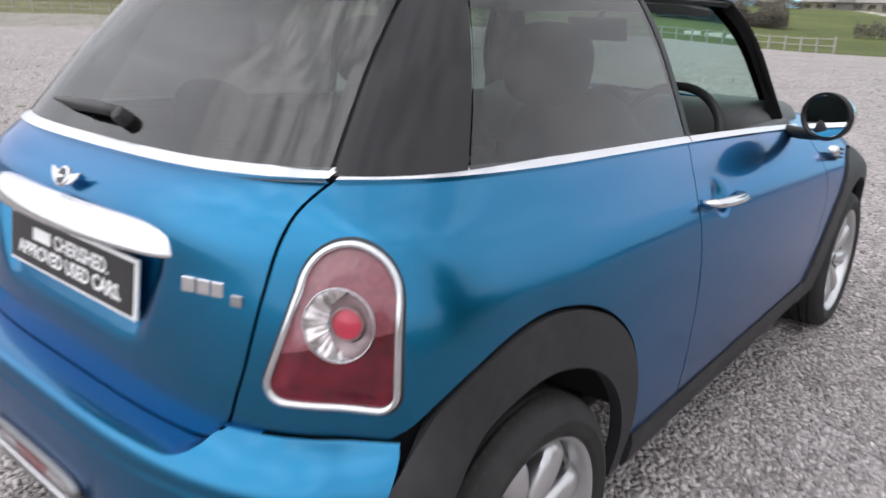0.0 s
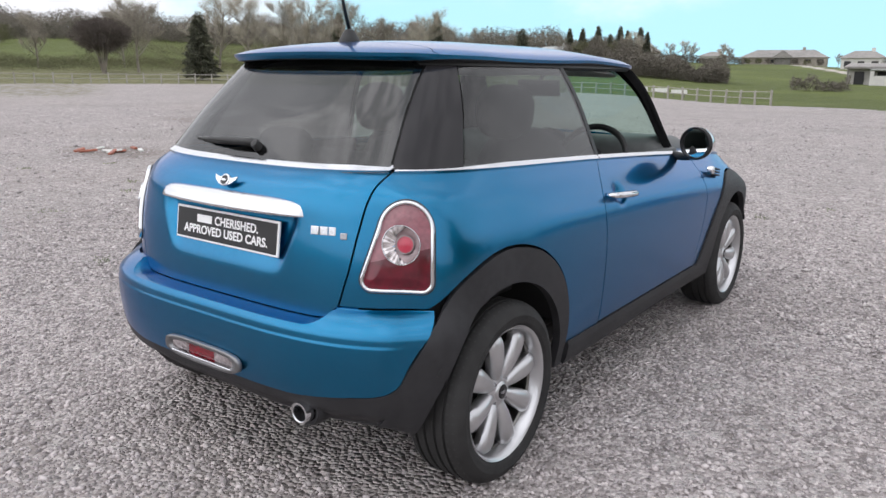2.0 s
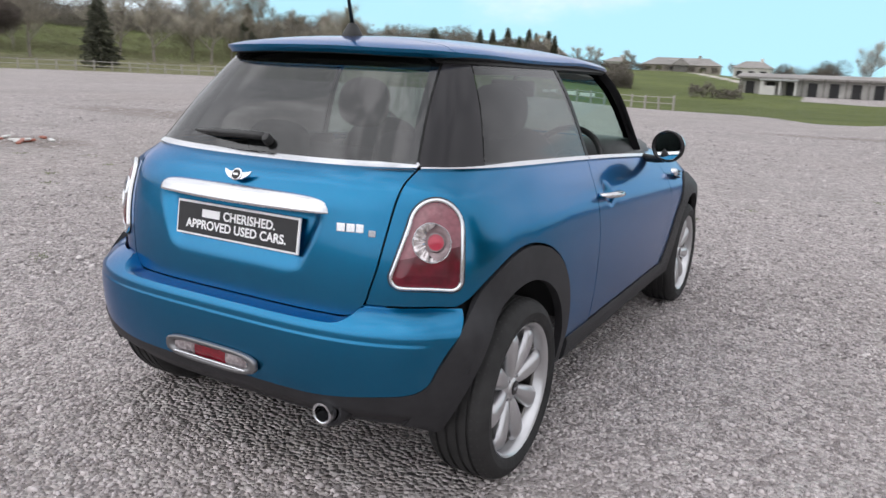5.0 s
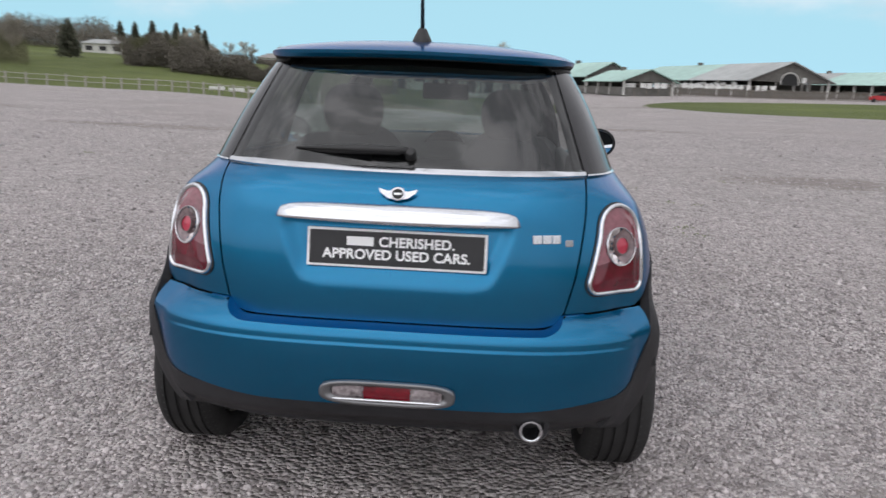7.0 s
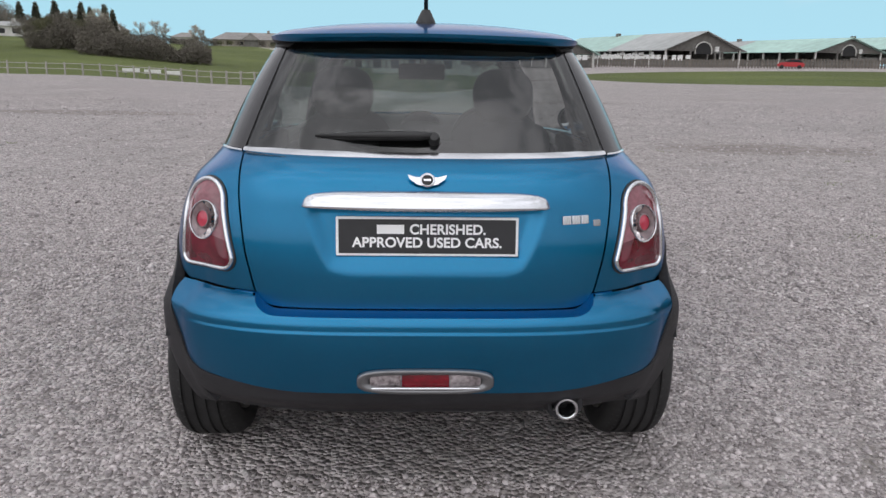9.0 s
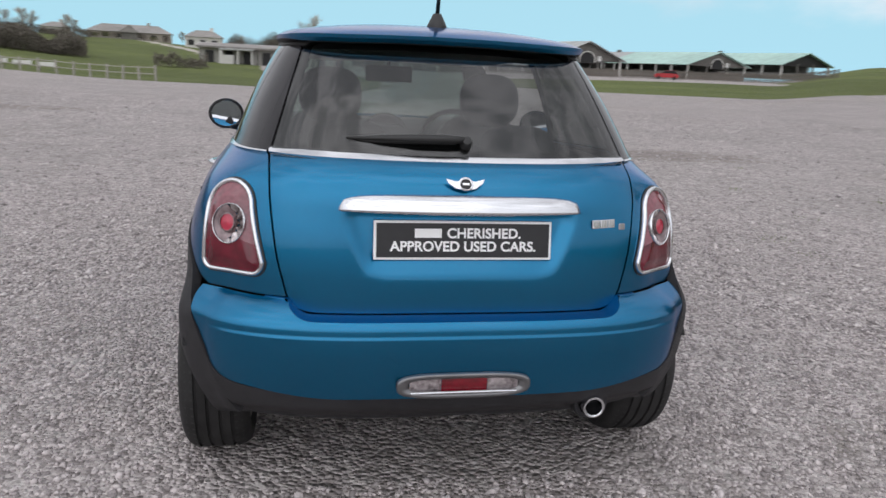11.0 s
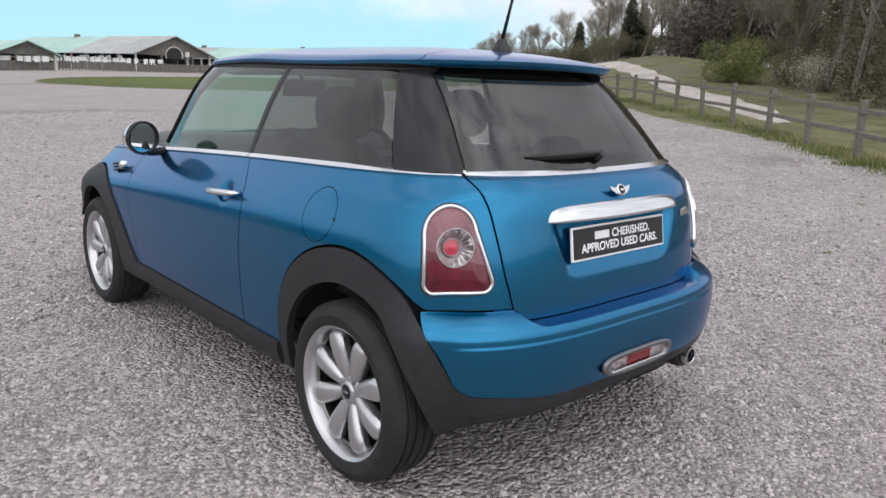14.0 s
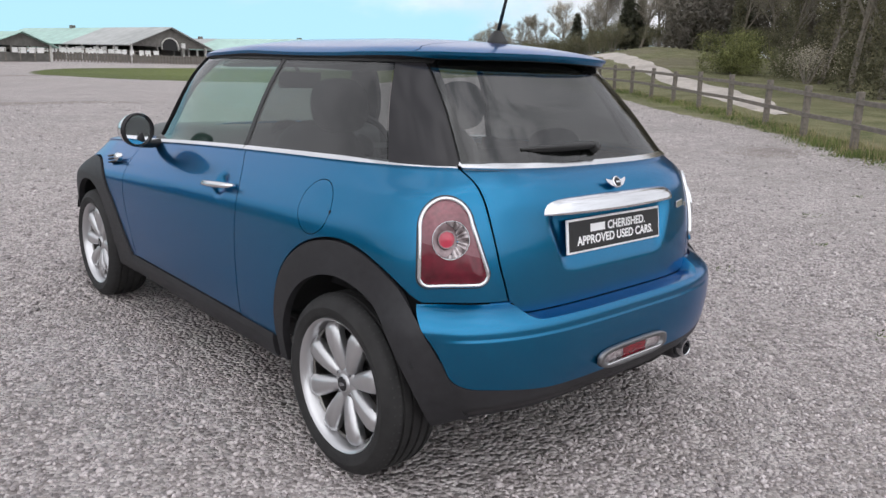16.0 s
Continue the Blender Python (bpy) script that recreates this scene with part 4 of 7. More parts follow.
def build_fittings():
    # chrome tailgate handle
    n, V, F = 33, [], []
    for i in range(n):
        t = -1 + 2 * i / (n - 1)
        e = max(0.0, 1 - abs(t) ** 9) ** 0.5
        xx = 0.364 * t
        y0 = -0.470 + 0.075 * t * t * 0.55
        zt, zb = 0.906 + 0.053 * (0.45 + 0.55 * e) - 0.010 * t * t, 0.898
        for k in range(9):
            a = k / 8
            zz = zb + (zt - zb) * a
            V.append((xx, y0 - 0.044 * min(1, 0.45 + a / 0.22) * math.cos(a * math.pi / 2) ** 0.62 * (0.35 + 0.65 * e), zz))
        V.append((xx, y0 + 0.03, zt - 0.004))
        V.append((xx, y0 + 0.03, zb))
    m = 11
    for i in range(n - 1):
        for k in range(m):
            j = (k + 1) % m
            F.append((i * m + k, (i + 1) * m + k, (i + 1) * m + j, i * m + j))
    F += [tuple(range(m)), tuple(range((n - 1) * m, n * m))[::-1]]
    mesh("tailgate_handle", V, F, CHROME, TAILGATE, "wide polished chrome tailgate handle")
    # dealer plate
    m = pose(0.003, -0.466, 0.822, 82, 0, 0)
    plate = part("plate", box_bm(0.524, 0.113, 0.008, m, 0.003), WHITE, CAR, "black dealer plate with a white border and white words")
    part("plate_face", box_bm(0.508, 0.098, 0.003, m @ pose(0, 0, 0.0045), 0.001), PLATE_BLACK, plate)
    dg = bpy.context.evaluated_depsgraph_get
    for text, px, pz, name in (("CHERISHED.", 0.058, 0.0075, "upper_line"), ("APPROVED USED CARS.", 0.0, -0.0305, "lower_line")):
        cu = bpy.data.curves.new(name, "FONT")
        cu.body, cu.size, cu.align_x, cu.offset, cu.extrude, cu.space_character = text, 0.0395, "CENTER", 0.0011, 0.0003, 1.02
        ob = new(name, cu)
        bpy.context.view_layer.update()
        me = bpy.data.meshes.new_from_object(ob.evaluated_get(dg()))
        wide = max(v.co.x for v in me.vertices) - min(v.co.x for v in me.vertices)
        bpy.data.objects.remove(ob)
        me.materials.clear()
        me.materials.append(WHITE)
        k = (0.218 if name == "upper_line" else 0.430) / wide
        place = m @ pose(px, pz, 0.0066) @ Matrix.Diagonal((k, k * 1.0, 1, 1))
        # one piece for each letter
        link = list(range(len(me.vertices)))

        def root(i):
            while link[i] != i:
                link[i] = link[link[i]]
                i = link[i]
            return i
        for e in me.edges:
            link[root(e.vertices[0])] = root(e.vertices[1])
        groups = {}
        for p in me.polygons:
            groups.setdefault(root(p.vertices[0]), []).append(tuple(p.vertices))
        for faces in groups.values():
            used = sorted({v for f in faces for v in f})
            at = {v: q for q, v in enumerate(used)}
            w = mesh("letter", [tuple(me.vertices[v].co) for v in used], [tuple(at[v] for v in f) for f in faces], WHITE, plate, smooth=False)
            w.matrix_basis = place
    part("word_bar", box_bm(0.078, 0.026, 0.001, m @ pose(-0.106, 0.0205, 0.0066)), WHITE, plate)
    # winged badge: plain shapes
    bm = pose(0.001, -0.452, 0.990, 62, 0, 0)
    pts = [(-0.056, 0.017), (-0.030, 0.010), (0, 0.012), (0.030, 0.010), (0.056, 0.017), (0.050, 0.004), (0.030, -0.012), (0.018, -0.016), (-0.018, -0.016), (-0.030, -0.012), (-0.050, 0.004)]
    b = bmesh.new()
    vs = [b.verts.new((x, y, 0)) for x, y in pts]
    f = b.faces.new(vs)
    r = bmesh.ops.extrude_face_region(b, geom=[f])
    bmesh.ops.translate(b, verts=[v for v in r["geom"] if isinstance(v, bmesh.types.BMVert)], vec=(0, 0, 0.005))
    bmesh.ops.transform(b, matrix=bm, verts=b.verts)
    badge = part("badge", b, CHROME, CAR, "chrome winged emblem")
    lathe("emblem_ring", [(0.0, 0.006), (0.015, 0.008), (0.0185, 0.009), (0.022, 0.007), (0.022, 0.0)], CHROME, badge, bm, 32)
    lathe("emblem_disc", [(0.0, 0.0095), (0.016, 0.0092), (0.017, 0.006)], GLOSS_BLACK, badge, bm, 32)
    part("emblem_bar", box_bm(0.020, 0.0065, 0.002, bm @ pose(0, 0, 0.0098)), CHROME, badge)
    # model badge as plain bright shapes
    base = pose(0.447, -0.434, 0.866, 82, 0, 17) @ Matrix.Shear("XY", 4, (0.30, 0))
    for dx, w in ((-0.050, 0.027), (-0.020, 0.027), (0.008, 0.024)):
        part("model_badge", box_bm(w * 1.02, 0.026, 0.005, base @ pose(dx + 0.004, 0.003, 0.0065), 0.0022), CHROME, TAILGATE, "chrome model badge")
    part("model_badge", box_bm(0.023, 0.020, 0.005, base @ pose(0.050, -0.0085, 0.0085), 0.002), SATIN, TAILGATE, "small dull chrome model badge")
    # rear wiper
    wip = mesh("rear_wiper", *tube_data([(0.022, -0.339, 1.105), (-0.03, -0.340, 1.106), (-0.12, -0.339, 1.105), (-0.22, -0.331, 1.102), (-0.33, -0.313, 1.097)], [0.011, 0.014, 0.014, 0.011, 0.004], 10, squash=0.8), SEAL, CAR, "black rear wiper arm and blade")
    mesh("wiper_blade", *tube_data([(-0.01, -0.338, 1.096), (-0.17, -0.334, 1.094), (-0.325, -0.312, 1.090)], [0.005, 0.006, 0.004], 6), SEAL, wip)
    lathe("wiper_pivot", [(0.0, 0.02), (0.013, 0.015), (0.016, 0.008), (0.017, -0.016)], SEAL, wip, pose(0.022, -0.338, 1.096, 50, 0, 0), 20)
    # rear fog lamp in a chrome surround
    V, F = [], []
    n = 56
    for i in range(n):
        a = 2 * math.pi * i / n
        c, s = math.cos(a), math.sin(a)
        ex, ez = math.copysign(abs(c) ** 0.55, c), math.copysign(abs(s) ** 0.62, s)
        for sc, dy, wx, wz in ((1, 0.006, 0.195, 0.037), (1, -0.006, 0.195, 0.037), (1, -0.010, 0.190, 0.033), (1, -0.006, 0.165, 0.0230), (1, 0.014, 0.157, 0.0205)):
            xx = wx * ex
            V.append((xx, -0.588 + 0.04 * xx * xx + dy, 0.4270 + wz * ez))
    for i in range(n):
        j = (i + 1) % n
        for k in range(4):
            F.append((i * 5 + k, j * 5 + k, j * 5 + k + 1, i * 5 + k + 1))
    fog = mesh("fog_lamp", V, F, BEZEL, CAR, "rear fog lamp in a satin chrome surround")
    for x0, x1, mat, nm in ((-0.158, -0.068, FOG_CLEAR, "clear_lens"), (-0.067, 0.067, RED_FOG, "red_lens"), (0.068, 0.158, FOG_CLEAR, "clear_lens")):
        vs, fs = [], []
        for i in range(7):
            xx = x0 + (x1 - x0) * i / 6
            for k in range(5):
                t = -1 + k / 2
                vs.append((xx, -0.5895 + 0.04 * xx * xx + 0.003 * t * t, 0.4290 + 0.0205 * t))
        for i in range(6):
            for k in range(4):
                fs.append((i * 5 + k, (i + 1) * 5 + k, (i + 1) * 5 + k + 1, i * 5 + k + 1))
        mesh(nm, vs, fs, mat, fog, "red fog lens" if nm == "red_lens" else "clear reversing lens")
    part("lens_bar", box_bm(0.312, 0.009, 0.0085, pose(0, -0.594, 0.4085), 0.004), CHROME, fog, "bright lip under the lenses")
    # exhaust
    ex = lathe("exhaust", [(0.024, -0.12), (0.026, 0.0), (0.0285, 0.002), (0.0335, 0.001), (0.0345, -0.006), (0.0345, -0.10), (0.028, -0.25)], CHROME, CAR, pose(0.418, -0.552, 0.322, 90, 0, 0), 40, "polished round exhaust tip")
    lathe("exhaust_bore", [(0.0, -0.07), (0.026, -0.07), (0.0262, -0.008)], DARK, ex, pose(0.418, -0.552, 0.322, 90, 0, 0), 32)
    lathe("exhaust_bezel", [(0.040, 0.0), (0.052, 0.004), (0.058, -0.01), (0.058, -0.06)], CLAD, ex, pose(0.418, -0.520, 0.326, 90, 0, 0), 32)
    # aerial on the roof
    aer = lathe("aerial", [(0.0, 0.050), (0.016, 0.048), (0.021, 0.040), (0.034, 0.018), (0.040, 0.006), (0.040, -0.02)], SEAL, CAR, pose(0, 0.14, 1.433), 28, "black roof aerial on a cone base", scale=(0.85, 1.15))
    mesh("mast", *tube_data([(0, 0.14, 1.473), (0, 0.10, 1.61), (0, 0.05, 1.77), (0.0, 0.01, 1.91)], [0.0075, 0.0055, 0.0045, 0.004], 8), SEAL, aer)
    # sides
    for s in (-1, 1):
        h = mesh("door_handle", *tube_data([(s * 0.795, 0.735, 0.866), (s * 0.826, 0.760, 0.865), (s * 0.834, 0.80, 0.863), (s * 0.836, 0.865, 0.858), (s * 0.832, 0.93, 0.853), (s * 0.822, 0.965, 0.850), (s * 0.795, 0.985, 0.848)], [0.012, 0.016, 0.018, 0.0185, 0.018, 0.016, 0.012], 12, squash=0.72), CHROME, CAR, "chrome door handle")
        # door mirror: rounded housing, glass set in a dark bezel
        c = Vector((s * 0.852, 1.60, 1.012))
        m = pose(c.x, c.y, c.z, 90, 0, s * -24)
        mir = lathe("door_mirror", [(0.0, -0.075), (0.04, -0.070), (0.068, -0.050), (0.084, -0.022), (0.090, -0.004)], CHROME, CAR, m, 40, "door mirror with a chrome cap", scale=(1.02, 0.86))
        lathe("mirror_bezel", [(0.090, -0.006), (0.092, 0.006), (0.088, 0.014), (0.080, 0.014), (0.076, 0.004)], GLOSS_BLACK, mir, m, 40, scale=(1.02, 0.86))
        lathe("mirror_glass", [(0.0, 0.004), (0.077, 0.004)], MIRROR, mir, m, 40, scale=(1.02, 0.86))
        mesh("mirror_stalk", *tube_data([(s * 0.70, 1.74, 0.935), (s * 0.76, 1.70, 0.935), (s * 0.82, 1.65, 0.945), (s * 0.86, 1.625, 0.985)], [0.03, 0.028, 0.030, 0.045], 12, squash=0.7), CLAD, mir)
        # side repeater
        rep = lathe("side_repeater", [(0.0, 0.012), (0.014, 0.011), (0.020, 0.006), (0.022, 0.0), (0.022, -0.02)], CHROME, CAR, pose(s * 0.806, 2.045, 0.838, 0, s * 82, 0), 24, "round chrome side repeater with black bars")
        for dz in (-0.016, 0.0, 0.016):
            part("repeater_bar", box_bm(0.022, 0.12, 0.009, pose(s * 0.797, 2.125, 0.822 + dz, -10, 0, 0), 0.003), SEAL, rep)
        part("pillar_vent", box_bm(0.006, 0.045, 0.012, pose(s * 0.642, -0.055, 1.055, 0, 0, s * -38), 0.003), SEAL, CAR)


build_fittings()


def sag_belt():
    """The waistline dips a little towards the middle of the tailgate."""
    for ob in CAR.children_recursive:
        if ob.type != "MESH" or ob.matrix_basis != Matrix() or (ob.parent.name.startswith("wheel")):
            continue
        n = len(ob.data.vertices)
        co = np.empty(n * 3, np.float32)
        ob.data.vertices.foreach_get("co", co)
        P = co.reshape(-1, 3)
        k = sm(0.92, 1.0, P[:, 2]) * sm(1.22, 1.06, P[:, 2]) * sm(-0.15, -0.30, P[:, 1]) * np.clip(1 - (P[:, 0] / 0.58) ** 2, 0, 1)
        if k.max() > 0:
            P[:, 2] -= (0.010 * k).astype(np.float32)
            ob.data.vertices.foreach_set("co", P.ravel())
            ob.data.update()


sag_belt()


def rounded(sx, sy, sz, m, r, name, mat, parent, label=""):
    return part(name, box_bm(sx, sy, sz, m, r, 4), mat, parent, label, smooth=True, angle=60)


def blob(name, c, r, tilt, parent):
    """A cushion: a rounded, slightly boxy body."""
    b = bmesh.new()
    bmesh.ops.create_uvsphere(b, u_segments=28, v_segments=18, radius=1)
    for v in b.verts:
        q = Vector((math.copysign(abs(v.co.x) ** 0.72, v.co.x), math.copysign(abs(v.co.y) ** 0.8, v.co.y), math.copysign(abs(v.co.z) ** 0.78, v.co.z)))
        v.co = Vector((q.x * r[0], q.y * r[1], q.z * r[2]))
    bmesh.ops.transform(b, matrix=pose(*c, tilt, 0, 0), verts=b.verts)
    return part(name, b, CABIN, parent, smooth=True, angle=80)


def build_cabin():
    for x in (-0.36, 0.36):
        seat = rounded(0.48, 0.50, 0.16, pose(x * 0.95, 1.12, 0.50), 0.06, "front_seat", CABIN, CAR, "charcoal cloth front seat")
        blob("backrest", (x * 0.95, 0.81, 0.78), (0.24, 0.10, 0.33), -14, seat)
        blob("headrest", (x * 0.95, 0.695, 1.172), (0.130, 0.066, 0.112), -10, seat)
    bench = rounded(1.04, 0.45, 0.16, pose(0, 0.42, 0.52), 0.06, "rear_bench", CABIN, CAR, "charcoal cloth rear bench")
    rounded(1.04, 0.14, 0.50, pose(0, 0.18, 0.78, -18, 0, 0), 0.06, "bench_back", CABIN, bench)
    for x in (-0.30, 0.30):
        blob("headrest", (x, 0.07, 1.03), (0.14, 0.06, 0.085), -14, bench)
    rounded(1.10, 0.40, 0.03, pose(0, -0.13, 0.93, 4, 0, 0), 0.012, "parcel_shelf", CABIN, CAR)
    dash = rounded(1.30, 0.46, 0.28, pose(0, 1.90, 0.870), 0.09, "dashboard", CABIN_GREY, CAR, "grey moulded dashboard")
    lathe("speedometer", [(0.0, 0.02), (0.11, 0.02), (0.13, 0.03), (0.14, 0.01), (0.14, -0.04)], CABIN, dash, pose(0, 1.70, 0.90, 80, 0, 0), 40)
    hub = pose(0.36, 1.50, 0.90, 66, 0, 0)
    wheel = lathe("steering_wheel", [(0.185 + 0.016 * math.cos(a), 0.016 * math.sin(a)) for a in [2 * math.pi * k / 10 for k in range(10)]], SEAL, CAR, hub, 48, "black steering wheel", closed=True)
    lathe("wheel_boss", [(0.0, 0.02), (0.05, 0.018), (0.07, 0.0), (0.06, -0.05)], CABIN, wheel, hub, 28)
    for a in (0, 180, 270):
        part("wheel_spoke", box_bm(0.13, 0.035, 0.014, hub @ pose(0, 0, 0, 0, 0, a) @ pose(0.115, 0, 0), 0.005), CABIN_GREY, wheel)
    mir = rounded(0.25, 0.02, 0.085, pose(0, 1.58, 1.255, 8, 0, 0), 0.009, "rear_view_mirror", SEAL, CAR, "black cabin mirror")
    mesh("mirror_arm", *tube_data([(0, 1.59, 1.29), (0, 1.66, 1.36)], [0.01, 0.012], 8), SEAL, mir)
    part("cabin_floor", box_bm(1.30, 2.3, 0.04, pose(0, 1.0, 0.36), 0.01), CABIN, CAR)
    for s in (-1, 1):
        part("door_trim", box_bm(0.05, 1.05, 0.515, pose(s * 0.655, 1.33, 0.71), 0.02), CABIN_GREY, CAR)
        part("side_trim", box_bm(0.05, 0.90, 0.46, pose(s * 0.62, 0.36, 0.78), 0.02), CABIN, CAR)


build_cabin()

# ---- ground ----
# heights by direction (degrees clockwise from +y) and distance
LAND_D = np.array([12.0, 20, 35, 70, 120, 200, 400])
LAND = {
    -180: (0, 0.1, 0.3, 0.8, 1.5, 2.5, 4), -90: (0, 0.0, 0.1, 0.4, 1.2, 5, 12), -61: (0, 0, 0.04, 0.16, 2.2, 8, 21), -42: (0, 0, 0, 0.15, 2.2, 6.5, 18),
    -26: (0, -0.05, -0.1, -0.2, 2.3, 5.5, 11), -13: (0, -0.1, -0.3, -0.8, 0.6, 4.2, 6), 0: (0, -0.1, -0.3, -0.6, 0.2, 1.6, 4), 15: (0, 0, -0.1, 0.0, 1.0, 1.4, 2),
    34: (0, 0, 0.0, 0.35, 1.3, 1.7, 2), 41: (0, 0.05, 0.2, 1.2, 2.9, 6.0, 11), 48: (0, 0.1, 0.45, 2.2, 3.8, 5.5, 8), 58: (0, 0.25, 0.95, 4.2, 6.4, 9, 12), 66: (0, 0.32, 1.15, 3.4, 5.0, 7, 10), 80: (0, 0.3, 0.9, 2.0, 3.5, 5, 8),
}
LAND_A = np.array(list(LAND) + [180.0])
LAND_Z = np.array(list(LAND.values()) + [LAND[-180]], float)


def land(x, y):
    """Height of the ground at x, y."""
    x, y = np.asarray(x, float), np.asarray(y, float)
    d, a = np.hypot(x, y), np.degrees(np.arctan2(x, y))
    i = np.clip(np.searchsorted(LAND_A, a) - 1, 0, len(LAND_A) - 2)
    t = (a - LAND_A[i]) / (LAND_A[i + 1] - LAND_A[i])
    t = t * t * (3 - 2 * t)
    j = np.clip(np.searchsorted(LAND_D, d) - 1, 0, len(LAND_D) - 2)
    u = np.clip((d - LAND_D[j]) / (LAND_D[j + 1] - LAND_D[j]), 0, 1)
    z0 = LAND_Z[i, j] * (1 - u) + LAND_Z[i, j + 1] * u
    z1 = LAND_Z[i + 1, j] * (1 - u) + LAND_Z[i + 1, j + 1] * u
    return z0 * (1 - t) + z1 * t


def spot(az, d):
    """A point on the ground in a direction from the middle of the walk."""
    a = radians(az)
    x, y = d * math.sin(a), -2.0 + d * math.cos(a)
    return Vector((x, y, float(land(x, y))))


FIELD_EDGE = curve((-180, 55), (-120, 52), (-90, 58), (-67, 71), (-55, 72), (-30, 68), (-25, 65.5), (-18, 60), (-12.5, 54.5), (-10, 52), (-5, 48), (-0.3, 40), (2, 40.7), (3.7, 43.7), (5.5, 52), (7, 84), (17, 116), (33, 128), (36, 96), (38, 69), (44, 54), (48, 43), (49.5, 37.5), (53, 27), (55, 23.8), (60, 19.3), (65.3, 15.8), (70, 13.6), (85, 10.8), (100, 9.5), (130, 14), (180, 55))
# far edge of the grass before the stable and the barns, by direction
YARD_EDGE = curve((-180, 100), (-4, 97), (1.1, 93), (3.0, 91), (4.6, 84), (5.4, 70), (6.2, 50), (7, 30), (20, 30), (30, 100), (36, 130), (180, 130))
TRACK = [(20.6, 8.1), (22.9, 10.1), (29.7, 15.6), (36.3, 22.4), (56.7, 41.3), (76, 58)]

HILL_PATH = [(-38, 196), (-28, 176), (-20, 157), (-13, 136)]


def near_line(x, y, pts):
    d = np.full(np.shape(x), 1e9)
    for (ax, ay), (bx, by) in zip(pts, pts[1:]):
        ex, ey = bx - ax, by - ay
        t = np.clip(((x - ax) * ex + (y - ay) * ey) / (ex * ex + ey * ey), 0, 1)
        d = np.minimum(d, np.hypot(x - ax - t * ex, y - ay - t * ey))
    return d


def grass_amount(x, y):
    d, a = np.hypot(x, y + 2), np.degrees(np.arctan2(x, y + 2))
    g = sm(-1.2, 1.2, d - FIELD_EDGE(a))
    g = np.where((a > -3.5) & (a < 36), g * sm(1.0, -1.0, d - YARD_EDGE(a)), g)
    g = np.maximum(g, 0.47 * sm(-55, -62, a) * sm(-115, -95, a) * sm(30, 44, d))
    g = np.maximum(g, sm(1.04, 0.96, np.hypot((x - 41) / 26.5, (y - 67) / 24)))
    return np.where((np.abs(a) < 48) & (d > 112), np.maximum(g, sm(200, 230, d)), g)


